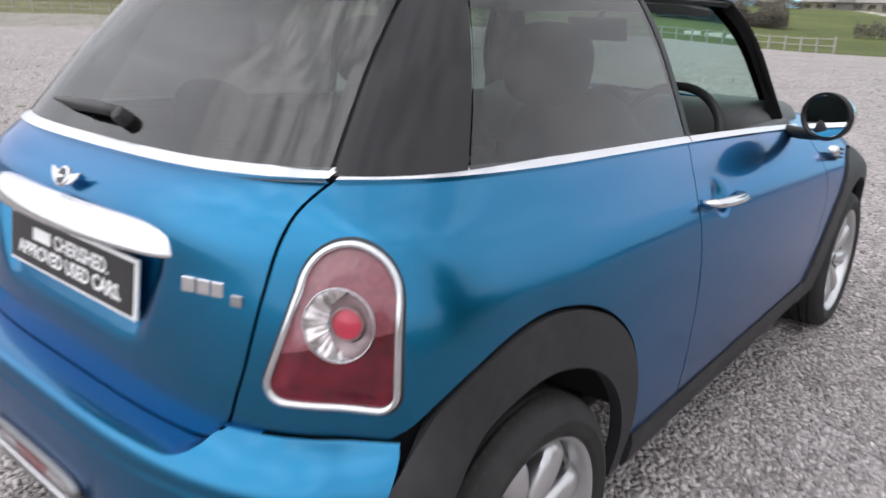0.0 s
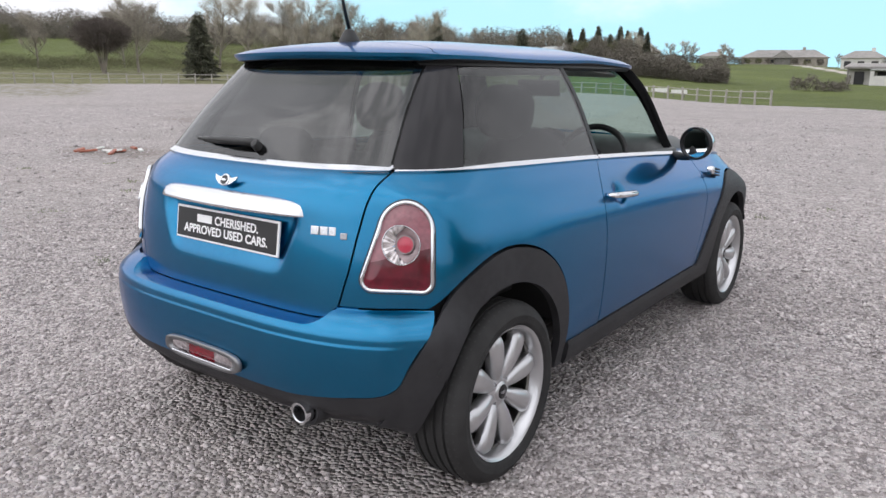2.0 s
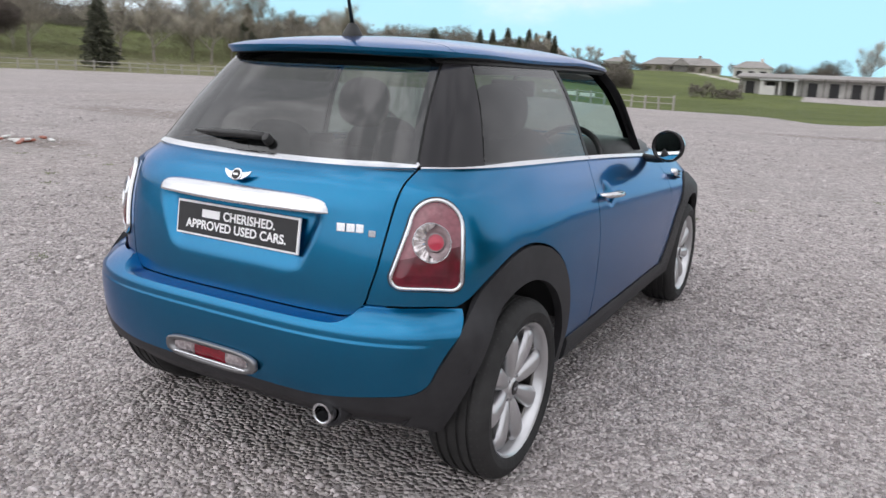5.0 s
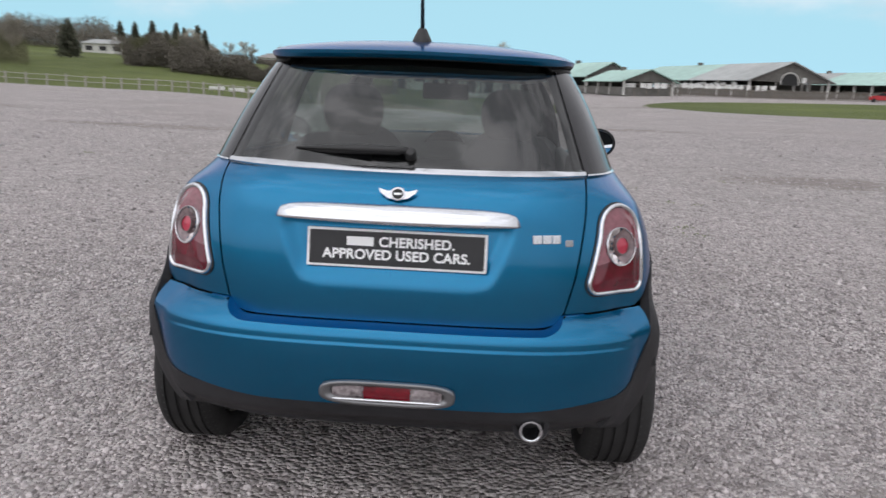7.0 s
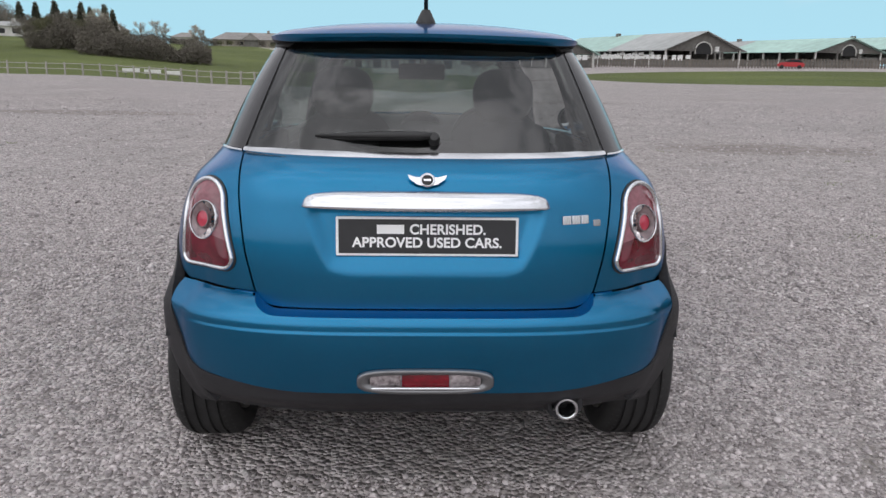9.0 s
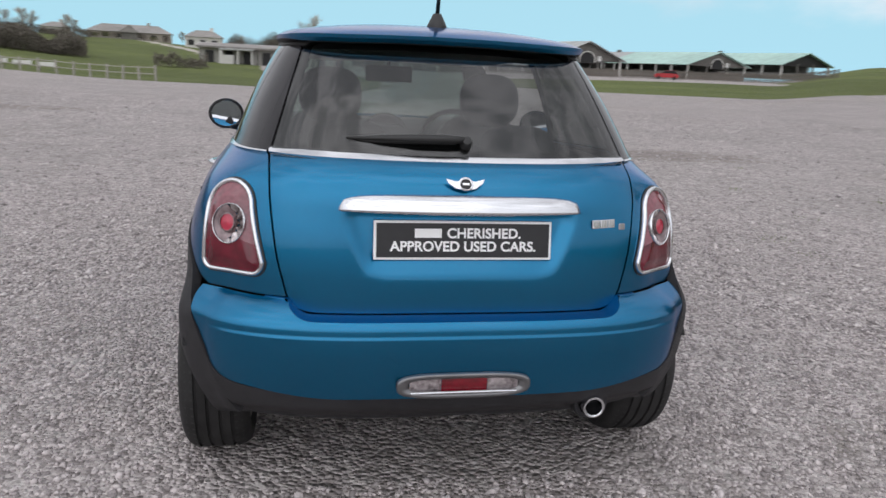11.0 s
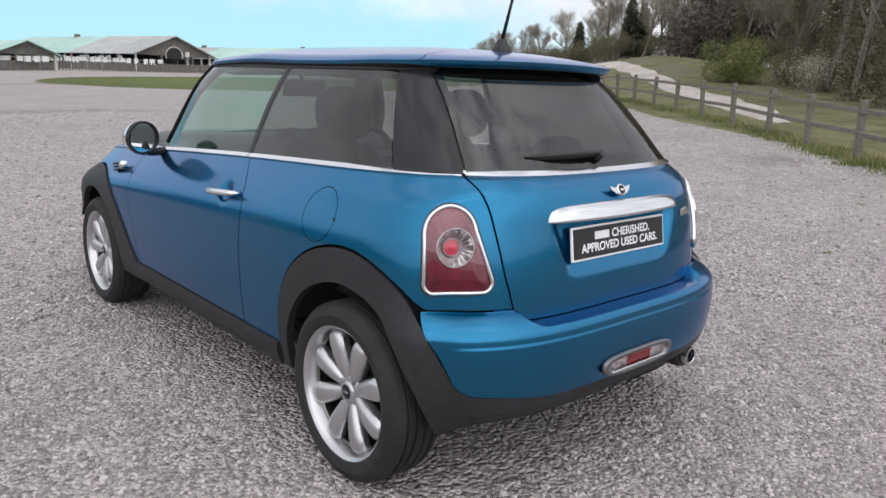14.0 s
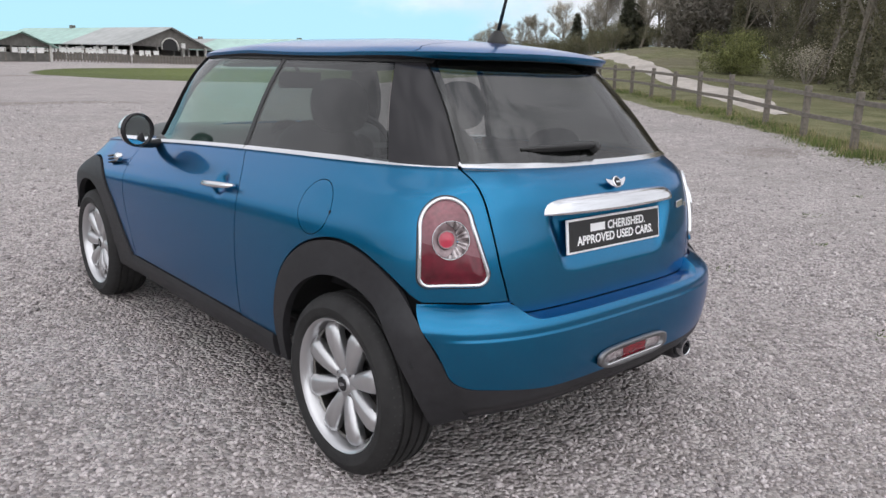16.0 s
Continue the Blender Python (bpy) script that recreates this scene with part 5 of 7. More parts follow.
def ground_material():
    m = bpy.data.materials.new("gravel_and_grass")
    m.use_nodes = True
    nt = m.node_tree
    n, l = nt.nodes, nt.links
    b = n["Principled BSDF"]
    b.inputs["Roughness"].default_value, b.inputs["Specular IOR Level"].default_value = 0.92, 0.25
    tc = n.new("ShaderNodeTexCoord")

    def noise_(scale, detail=5, rough=0.6):
        a = n.new("ShaderNodeTexNoise")
        a.inputs["Scale"].default_value, a.inputs["Detail"].default_value, a.inputs["Roughness"].default_value = scale, detail, rough
        l.new(tc.outputs["Object"], a.inputs["Vector"])
        return a.outputs["Fac"]

    def rng(v, a, c, lo=0.0, hi=1.0):
        r = n.new("ShaderNodeMapRange")
        r.inputs["From Min"].default_value, r.inputs["From Max"].default_value = a, c
        r.inputs["To Min"].default_value, r.inputs["To Max"].default_value = lo, hi
        l.new(v, r.inputs["Value"])
        return r.outputs["Result"]

    def mix(f, a, c, kind="MIX"):
        x = n.new("ShaderNodeMix")
        x.data_type, x.blend_type = "RGBA", kind
        for s, v in ((0, f), (6, a), (7, c)):
            if isinstance(v, (int, float)):
                x.inputs[s].default_value = v
            elif isinstance(v, tuple):
                x.inputs[s].default_value = (*v, 1)
            else:
                l.new(v, x.inputs[s])
        return x.outputs[2]

    def math_(op, a, c):
        x = n.new("ShaderNodeMath")
        x.operation = op
        for s, v in ((0, a), (1, c)):
            if isinstance(v, (int, float)):
                x.inputs[s].default_value = v
            else:
                l.new(v, x.inputs[s])
        return x.outputs[0]
    vo = n.new("ShaderNodeTexVoronoi")
    vo.inputs["Scale"].default_value = 52
    l.new(tc.outputs["Object"], vo.inputs["Vector"])
    v2 = n.new("ShaderNodeTexVoronoi")
    v2.inputs["Scale"].default_value = 19
    l.new(tc.outputs["Object"], v2.inputs["Vector"])
    sep = n.new("ShaderNodeSeparateColor")
    l.new(vo.outputs["Color"], sep.inputs[0])
    sep2 = n.new("ShaderNodeSeparateColor")
    l.new(v2.outputs["Color"], sep2.inputs[0])
    stone = mix(sep.outputs[0], (0.24, 0.212, 0.207), (0.80, 0.735, 0.72))
    stone = mix(rng(sep2.outputs[1], 0.8, 1.0, 0, 0.55), stone, (0.62, 0.60, 0.575))
    stone = mix(rng(vo.outputs["Distance"], 0.012, 0.005), stone, (0.15, 0.142, 0.136))
    patch = math_("ADD", noise_(0.33, 6), noise_(1.7, 4))
    stone = mix(rng(patch, 0.85, 1.25, 0.0, 0.5), stone, (0.30, 0.28, 0.262))
    stone = mix(rng(noise_(0.11, 5), 0.52, 0.72, 0.0, 0.45), stone, (0.40, 0.345, 0.315))
    stone = mix(rng(noise_(5.5, 6, 0.75), 0.35, 0.7, 0.0, 0.5), stone, (0.24, 0.208, 0.198))
    stone = mix(rng(noise_(9.0, 5, 0.75), 0.53, 0.72, 0.0, 0.75), stone, (0.74, 0.69, 0.675))
    grass = mix(noise_(0.5, 8, 0.7), (0.062, 0.085, 0.026), (0.165, 0.195, 0.062))
    grass = mix(rng(noise_(0.045, 4), 0.45, 0.7, 0, 0.5), grass, (0.215, 0.265, 0.075))
    grass = mix(rng(noise_(9, 4), 0.5, 0.8, 0, 0.5), grass, (0.14, 0.12, 0.06))
    rough_ = mix(rng(noise_(0.55, 9, 0.78), 0.3, 0.7), (0.088, 0.108, 0.036), (0.31, 0.285, 0.17))
    at = n.new("ShaderNodeAttribute")
    at.attribute_name = "cover"
    sc = n.new("ShaderNodeSeparateColor")
    l.new(at.outputs["Color"], sc.inputs[0])
    edge = math_("ADD", sc.outputs[0], rng(noise_(2.2, 6, 0.7), 0.25, 0.75, -0.42, 0.42))
    grass = mix(sc.outputs[2], grass, rough_)
    col = mix(rng(edge, 0.42, 0.58), stone, grass)
    # thin weeds and dirt on the gravel
    weeds = math_("MULTIPLY", rng(noise_(0.9, 7, 0.65), 0.62, 0.72), rng(noise_(11, 4), 0.45, 0.6))
    col = mix(math_("MULTIPLY", weeds, 0.35), col, (0.10, 0.10, 0.045))
    # trodden earth showing through
    soil = n.new("ShaderNodeAttribute")
    soil.attribute_name = "soil"
    bare = math_("ADD", soil.outputs["Fac"], rng(noise_(3.1, 7, 0.75), 0.3, 0.7, -0.5, 0.5))
    col = mix(rng(bare, 0.55, 1.05, 0, 0.5), col, (0.20, 0.165, 0.135))
    path = math_("ADD", sc.outputs[1], rng(noise_(1.6, 5), 0.3, 0.7, -0.3, 0.3))
    col = mix(rng(path, 0.4, 0.6), col, (0.56, 0.51, 0.47))
    l.new(col, b.inputs["Base Color"])
    bp = n.new("ShaderNodeBump")
    bp.inputs["Strength"].default_value, bp.inputs["Distance"].default_value = 0.6, 0.012
    h = math_("ADD", vo.outputs["Distance"], math_("MULTIPLY", v2.outputs["Distance"], 0.6))
    hh = math_("ADD", math_("MULTIPLY", h, -12.0), noise_(140, 3))
    l.new(hh, bp.inputs["Height"])
    l.new(bp.outputs["Normal"], b.inputs["Normal"])
    return m


GROUND = ground_material()


def build_ground():
    d = np.concatenate([np.linspace(0.6, 16, 60), np.arange(16.4, 40, 0.5), np.arange(40, 125, 1.6), np.geomspace(126, 460, 30), [700, 1100, 1800, 3000]])
    A = np.radians(np.arange(-180, 180, 0.75))
    X, Y = d[:, None] * np.sin(A), d[:, None] * np.cos(A)
    Z = land(X, Y)
    V = [(0, 0, 0)] + list(zip(X.ravel(), Y.ravel(), Z.ravel()))
    n, F = len(A), []
    for k in range(n):
        F.append((0, 1 + (k + 1) % n, 1 + k))
    for i in range(len(d) - 1):
        for k in range(n):
            j = (k + 1) % n
            F.append((1 + i * n + k, 1 + i * n + j, 1 + (i + 1) * n + j, 1 + (i + 1) * n + k))
    ob = mesh("ground", V, F, GROUND)
    P = np.array(V)
    g = grass_amount(P[:, 0], P[:, 1])
    t = 0.8 * sm(3.4, 1.8, near_line(P[:, 0], P[:, 1], HILL_PATH))
    az = np.degrees(np.arctan2(P[:, 0], P[:, 1] + 2))
    rough_ = np.maximum(sm(44, 52, az) * sm(125, 110, az), sm(-36, -46, az) * sm(-110, -90, az) * sm(120, 90, np.hypot(P[:, 0], P[:, 1])))
    at = ob.data.color_attributes.new("cover", "FLOAT_COLOR", "POINT")
    at.data.foreach_set("color", np.stack([g, t, rough_, np.ones(len(P))], 1).ravel().astype(np.float32))
    soil = np.zeros(len(P))
    for x, y, rx, ry in ((5.9, 9.4, 2.2, 1.1), (1.5, -1.25, 0.55, 0.4), (9.5, 6.6, 1.8, 0.8), (12.2, 4.6, 1.2, 0.8), (-14, 11, 5, 1.5), (-8, 16, 4, 1.2), (-20, 22, 6, 2), (3, 24, 6, 1.5), (-9.9, 4.8, 1.6, 0.9), (12.5, 64, 5, 3), (45, 27, 9, 4), (52, 38, 9, 5)):
        soil = np.maximum(soil, sm(1.5, 0.4, np.hypot((P[:, 0] - x) / rx, (P[:, 1] - y) / ry)))
    ob.data.attributes.new("soil", "FLOAT", "POINT").data.foreach_set("value", soil.astype(np.float32))
    tagged(ob, "grey crushed gravel yard with grass verges and fields beyond", "ground", kind="structure")


build_ground()
DIRT = material("pale_trodden_dirt", (0.42, 0.375, 0.335), rough=0.95, vary=0.25, scale=3.0, bump=0.4, bump_scale=30, second=(0.58, 0.53, 0.48))


def dirt_track():
    """A pale track that climbs the bank behind the fence, ragged along its edges."""
    r = random.Random(19)
    P = [Vector((x, y)) for x, y in TRACK]
    V, F, rows = [], [], 0
    for a, b in zip(P, P[1:]):
        n = max(2, int((b - a).length / 0.7))
        side = Vector((-(b - a).y, (b - a).x)).normalized()
        for k in range(n):
            c = a.lerp(b, k / n)
            w = 1.12 * min(1.0, 0.22 + rows / 8)
            lo, hi = -w + 0.12 * math.sin(rows * 0.7) + r.gauss(0, 0.04), w + 0.14 * math.sin(rows * 0.55 + 1) + r.gauss(0, 0.04)
            for q in range(5):
                p = c + side * (lo + (hi - lo) * q / 4)
                V.append((p.x, p.y, float(land(p.x, p.y)) + (0.03 if 0 < q < 4 else -0.02)))
            rows += 1
    for k in range(rows - 1):
        F += [(k * 5 + q, k * 5 + q + 1, k * 5 + q + 6, k * 5 + q + 5) for q in range(4)]
    tagged(mesh("track", V, F, DIRT), "pale dirt track climbing the grass bank", "track", kind="structure")


dirt_track()


def stone_material():
    m = material("crushed_stone", (0.372, 0.336, 0.334), rough=0.85, vary=0.34, scale=120, second=(0.61, 0.555, 0.55), island=0.75, spec=0.3)
    return m


STONE = stone_material()
COARSE = material("coarse_crushed_stone", (0.335, 0.302, 0.297), rough=0.85, vary=0.3, scale=90, second=(0.68, 0.63, 0.62), island=0.9, spec=0.3)
ICO_P = (1 + 5 ** 0.5) / 2
ICO_V = np.array([(-1, ICO_P, 0), (1, ICO_P, 0), (-1, -ICO_P, 0), (1, -ICO_P, 0), (0, -1, ICO_P), (0, 1, ICO_P), (0, -1, -ICO_P), (0, 1, -ICO_P), (ICO_P, 0, -1), (ICO_P, 0, 1), (-ICO_P, 0, -1), (-ICO_P, 0, 1)]) / 1.9
ICO_F = np.array([(0, 11, 5), (0, 5, 1), (0, 1, 7), (0, 7, 10), (0, 10, 11), (1, 5, 9), (5, 11, 4), (11, 10, 2), (10, 7, 6), (7, 1, 8), (3, 9, 4), (3, 4, 2), (3, 2, 6), (3, 6, 8), (3, 8, 9), (4, 9, 5), (2, 4, 11), (6, 2, 10), (8, 6, 7), (9, 8, 1)])


def raw_mesh(name, V, F, mat, parent=None):
    """A mesh from arrays of points and triangles."""
    me = bpy.data.meshes.new(name)
    me.vertices.add(len(V))
    me.vertices.foreach_set("co", np.asarray(V, np.float32).ravel())
    me.loops.add(F.size)
    me.loops.foreach_set("vertex_index", np.asarray(F, np.int32).ravel())
    me.polygons.add(len(F))
    me.polygons.foreach_set("loop_start", np.arange(0, F.size, F.shape[1], dtype=np.int32))
    me.update(calc_edges=True)
    me.materials.append(mat)
    ob = new(name, me)
    if parent:
        ob.parent = parent
    return ob


def scatter_stones():
    rng = np.random.default_rng(5)
    n = 96000
    # thickest close in, thinning outward
    x, y = rng.uniform(-5.2, 5.2, n * 3), rng.uniform(-2.4, 6.5, n * 3)
    keep = rng.uniform(0, 1, n * 3) < np.clip(1.2 - 0.16 * np.hypot(x, (y + 0.6) * 0.9), 0.03, 1)
    hidden = (np.abs(x) < 0.76) & (y > -0.38) & (y < 3.0)
    keep &= ~hidden
    x, y = x[keep][:n], y[keep][:n]
    n = len(x)
    s = np.clip(rng.lognormal(math.log(0.0068), 0.30, n), 0.0035, 0.017)
    base = ICO_V[None] * rng.uniform(0.72, 1.28, (n, 12, 1))
    base = base * (np.stack([rng.uniform(0.8, 1.35, n), rng.uniform(0.7, 1.1, n), rng.uniform(0.5, 0.85, n)], 1) * s[:, None])[:, None]
    a, tilt = rng.uniform(0, 2 * math.pi, n), rng.normal(0, 0.4, n)
    ca, sa, ct, st = np.cos(a)[:, None], np.sin(a)[:, None], np.cos(tilt)[:, None], np.sin(tilt)[:, None]
    X, Y0, Z0 = base[..., 0], base[..., 1], base[..., 2]
    Yt, Zt = Y0 * ct - Z0 * st, Y0 * st + Z0 * ct
    V = np.stack([X * ca - Yt * sa + x[:, None], X * sa + Yt * ca + y[:, None], Zt + (s * 0.22)[:, None]], 2).reshape(-1, 3)
    F = (ICO_F[None] + (np.arange(n) * 12)[:, None, None]).reshape(-1, 3)
    ob = raw_mesh("gravel", V, F, STONE)
    tagged(ob, "loose crushed grey stones covering the yard", "gravel", kind="stuff")
    # coarser stones further out
    n = 80000
    a, r = rng.uniform(0, 2 * math.pi, n), 2.6 + 24.0 * rng.uniform(0, 1, n) ** 1.7
    x, y = r * np.sin(a), r * np.cos(a)
    keep = (grass_amount(x, y) < 0.3) & ~((np.abs(x) < 0.7) & (y > 0) & (y < 3.2)) & (np.abs(a - math.pi) > 0.5)
    x, y = x[keep], y[keep]
    n = len(x)
    s = np.clip(rng.lognormal(math.log(0.0098), 0.36, n) * (0.85 + r[keep] * 0.05), 0.005, 0.034)
    base = np.array([(1, 0, 0), (-1, 0, 0), (0, 1, 0), (0, -1, 0), (0, 0, 1), (0, 0, -0.6)])[None] * rng.uniform(0.65, 1.3, (n, 6, 1)) * s[:, None, None]
    a = rng.uniform(0, 2 * math.pi, n)
    ca, sa = np.cos(a)[:, None], np.sin(a)[:, None]
    base = base + rng.normal(0, 0.25, base.shape) * s[:, None, None]
    V = np.stack([base[..., 0] * ca - base[..., 1] * sa + x[:, None], base[..., 0] * sa + base[..., 1] * ca + y[:, None], base[..., 2] * 0.7 + (land(x, y) + s * 0.2)[:, None]], 2).reshape(-1, 3)
    octa = np.array([(0, 2, 4), (2, 1, 4), (1, 3, 4), (3, 0, 4), (2, 0, 5), (1, 2, 5), (3, 1, 5), (0, 3, 5)])
    F = (octa[None] + (np.arange(n) * 6)[:, None, None]).reshape(-1, 3)
    ob = raw_mesh("coarse_gravel", V, F, COARSE)
    tagged(ob, "coarser grey stones scattered over the yard", "gravel", kind="stuff")


scatter_stones()

# ---- materials of the surroundings ----
OLD_WOOD = material("weathered_fence_wood", (0.17, 0.15, 0.128), rough=0.9, vary=0.4, scale=14, bump=0.5, bump_scale=60, island=0.3)
PALE_WOOD = material("pale_weathered_fence", (0.33, 0.315, 0.28), rough=0.9, vary=0.25, scale=10)
BARK = material("grey_brown_bark", (0.24, 0.215, 0.18), rough=0.95, vary=0.45, scale=9, bump=0.6, bump_scale=20)
TWIG = material("bare_twigs", (0.34, 0.305, 0.255), rough=0.95, vary=0.35, scale=2.0, island=0.5)
TWIG_PALE = material("pale_bare_twigs", (0.46, 0.42, 0.35), rough=0.95, vary=0.35, scale=2.0, island=0.5)
BUDS = material("spring_buds", (0.22, 0.22, 0.10), rough=0.9, vary=0.4, scale=1.5, island=0.6, second=(0.36, 0.36, 0.18))
CONIFER = material("dark_conifer_foliage", (0.075, 0.08, 0.056), rough=0.85, vary=0.4, scale=1.2, island=0.6, second=(0.15, 0.155, 0.105))
LEAF = material("olive_shrub_leaves", (0.15, 0.165, 0.055), rough=0.8, vary=0.4, scale=1.2, island=0.7, second=(0.31, 0.33, 0.12))
SCRUB = material("olive_brown_scrub", (0.115, 0.115, 0.06), rough=0.95, vary=0.3, scale=0.5, island=0.3, second=(0.18, 0.18, 0.095))
IVY = material("dull_ivy_and_buds", (0.13, 0.125, 0.07), rough=0.85, vary=0.35, scale=1.2, island=0.5, second=(0.23, 0.215, 0.13))
BLOSSOM = material("pale_blossom", (0.42, 0.38, 0.31), rough=0.9, vary=0.3, scale=2, island=0.5)
WOODS = material("brown_far_woodland", (0.155, 0.138, 0.115), rough=0.95, vary=0.25, scale=0.4, island=0.15, second=(0.22, 0.20, 0.168))
CROWN_DARK = material("dark_reddish_twigs", (0.10, 0.082, 0.074), rough=0.95, vary=0.25, scale=0.5, island=0.3, second=(0.15, 0.125, 0.11))
HEDGE = material("brown_hedge_twigs", (0.125, 0.11, 0.09), rough=0.95, vary=0.25, scale=0.5, island=0.15, second=(0.18, 0.162, 0.132))
BLADE = material("rough_grass_blades", (0.08, 0.125, 0.026), rough=0.8, vary=0.4, scale=1.0, island=0.8, second=(0.20, 0.25, 0.07))
STRAW = material("dry_grass_stalks", (0.30, 0.25, 0.14), rough=0.9, vary=0.3, scale=2.0, island=0.6)
ROOF_GREEN = material("faded_green_sheet_roof", (0.36, 0.53, 0.47), rough=0.6, vary=0.2, scale=0.8)
ROOF_GREY = material("grey_sheet_roof", (0.36, 0.37, 0.36), rough=0.65, vary=0.2, scale=0.8)
BOARD = material("dark_timber_boarding", (0.15, 0.143, 0.132), rough=0.9, vary=0.3, scale=2.0)
STABLE_WALL = material("weathered_grey_render", (0.40, 0.39, 0.365), rough=0.9, vary=0.3, scale=0.7)
RENDERED = material("pale_rendered_wall", (0.60, 0.59, 0.56), rough=0.9, vary=0.12, scale=1.0)
STONE_WALL = material("buff_stone_wall", (0.29, 0.262, 0.225), rough=0.9, vary=0.25, scale=1.5)
TILE_ROOF = material("grey_brown_tiled_roof", (0.27, 0.255, 0.24), rough=0.85, vary=0.25, scale=1.5)
# near-black faces put the shade inside doorways, windows and open fronts into the colour
OPENING_SHADE = material("painted_opening_shade", (0.015, 0.015, 0.016), rough=0.6, vary=0.2)
SHEEP_WHITE = material("white_sheeting", (0.70, 0.70, 0.68), rough=0.8, vary=0.2, scale=1.5)
RED_PAINT = material("red_car_paint", (0.42, 0.012, 0.02), rough=0.3, coat=1.0)
RED_PLASTIC = material("faded_red_plastic", (0.34, 0.12, 0.08), rough=0.6, vary=0.3, scale=12)


# ---- plants ----
def blades(points, dirs, length, width, rng):
    """Thin triangles from points along dirs."""
    n = len(points)
    side = np.cross(dirs, rng.normal(size=(n, 3)))
    side /= np.maximum(np.linalg.norm(side, axis=1, keepdims=True), 1e-6)
    w = np.broadcast_to(np.asarray(width, float), (n,))[:, None]
    L = np.broadcast_to(np.asarray(length, float), (n,))[:, None]
    V = np.stack([points - side * w, points + side * w, points + dirs * L], 1).reshape(-1, 3)
    return V, np.arange(3 * n).reshape(-1, 3)


def grow(seed, height, levels=3, spread=0.62, upward=0.25, first=0.22, thick=0.018):
    """Limbs of a leafless tree: list of (points, radii, level)."""
    r = random.Random(seed)
    limbs = []

    def limb(p, d, length, rad, level):
        pts, rads = [p], [rad]
        k = 4 if level < 2 else 3
        for i in range(k):
            d = (d + Vector((r.gauss(0, 0.10), r.gauss(0, 0.10), r.gauss(0.0, 0.06) + upward * 0.12 * level))).normalized()
            p = p + d * (length / k)
            pts.append(p)
            rads.append(rad * (1 - 0.62 * (i + 1) / k))
        limbs.append((pts, rads, level, d))
        if level < levels:
            count = (10, 7, 6, 4)[min(level, 3)]
            for j in range(count):
                t = (first if level == 0 else 0.18) + (1 - (first if level == 0 else 0.18)) * (j + r.random()) / count
                i = min(int(t * k), k - 1)
                f = t * k - i
                q = pts[i].lerp(pts[i + 1], f)
                a = r.uniform(0, 2 * math.pi)
                out = Vector((math.cos(a), math.sin(a), 0))
                nd = (d * (1 - spread) + out * spread + Vector((0, 0, upward))).normalized()
                limb(q, nd, length * r.uniform(0.42, 0.66) * (1.05 - 0.45 * t), rads[i] * 0.55, level + 1)
    limb(Vector((0, 0, -0.2)), Vector((r.gauss(0, 0.04), r.gauss(0, 0.04), 1)), height * 0.72, height * thick, 0)
    return limbs


def make_bare_tree(seed, height, twig_mat, bud_mat=None, buds=0, name="bare_tree", label="leafless spring tree with fine twigs", ivy=0, twigs=5, width=0.012, thick=0.018, spread=0.62):
    rng = np.random.default_rng(seed)
    t = thing(name, label, "tree")
    limbs = grow(seed, height, spread=spread, thick=thick)
    V, F = [], []
    P, D = [], []
    for pts, rads, level, d in limbs:
        if level <= 3:
            v, f = tube_data(pts, [max(x, 0.012) for x in rads], (7, 5, 4, 3)[level], False)
            o = len(V)
            V += v
            F += [tuple(i + o for i in q) for q in f]
        if level >= 2:
            for p in pts[1:]:
                P.append(p)
                D.append(d)
    mesh("trunk", V, F, BARK, t)
    P, D = np.array(P), np.array(D)
    P = np.repeat(P, twigs, 0) + rng.normal(0, 0.10, (len(P) * twigs, 3)) * height / 10
    D = np.repeat(D, twigs, 0) + rng.normal(0, 0.65, (len(D) * twigs, 3)) + np.array([0, 0, 0.25])
    D /= np.linalg.norm(D, axis=1, keepdims=True)
    v, f = blades(P, D, rng.uniform(0.4, 1.1, len(P)) * height / 10, width * height / 10, rng)
    raw_mesh("crown", v, f, twig_mat, t)
    if buds:
        k = rng.integers(0, len(P), buds)
        q = P[k] + D[k] * rng.uniform(0, 0.9, (buds, 1)) * height / 10
        dd = rng.normal(size=(buds, 3))
        dd /= np.linalg.norm(dd, axis=1, keepdims=True)
        v, f = blades(q, dd, rng.uniform(0.06, 0.13, buds), 0.03, rng)
        tagged(raw_mesh("bud_growth", v, f, bud_mat, t), kind="stuff")
    if ivy:
        a, z = rng.uniform(0, 6.28, ivy), rng.uniform(0, height * 0.5, ivy)
        rad = height * 0.022 * rng.uniform(0.6, 2.2, ivy)
        q = np.stack([np.cos(a) * rad, np.sin(a) * rad, z], 1)
        dd = rng.normal(size=(ivy, 3))
        dd /= np.linalg.norm(dd, axis=1, keepdims=True)
        v, f = blades(q, dd, rng.uniform(0.08, 0.2, ivy), 0.05, rng)
        tagged(raw_mesh("ivy", v, f, IVY, t), kind="stuff")
    return t


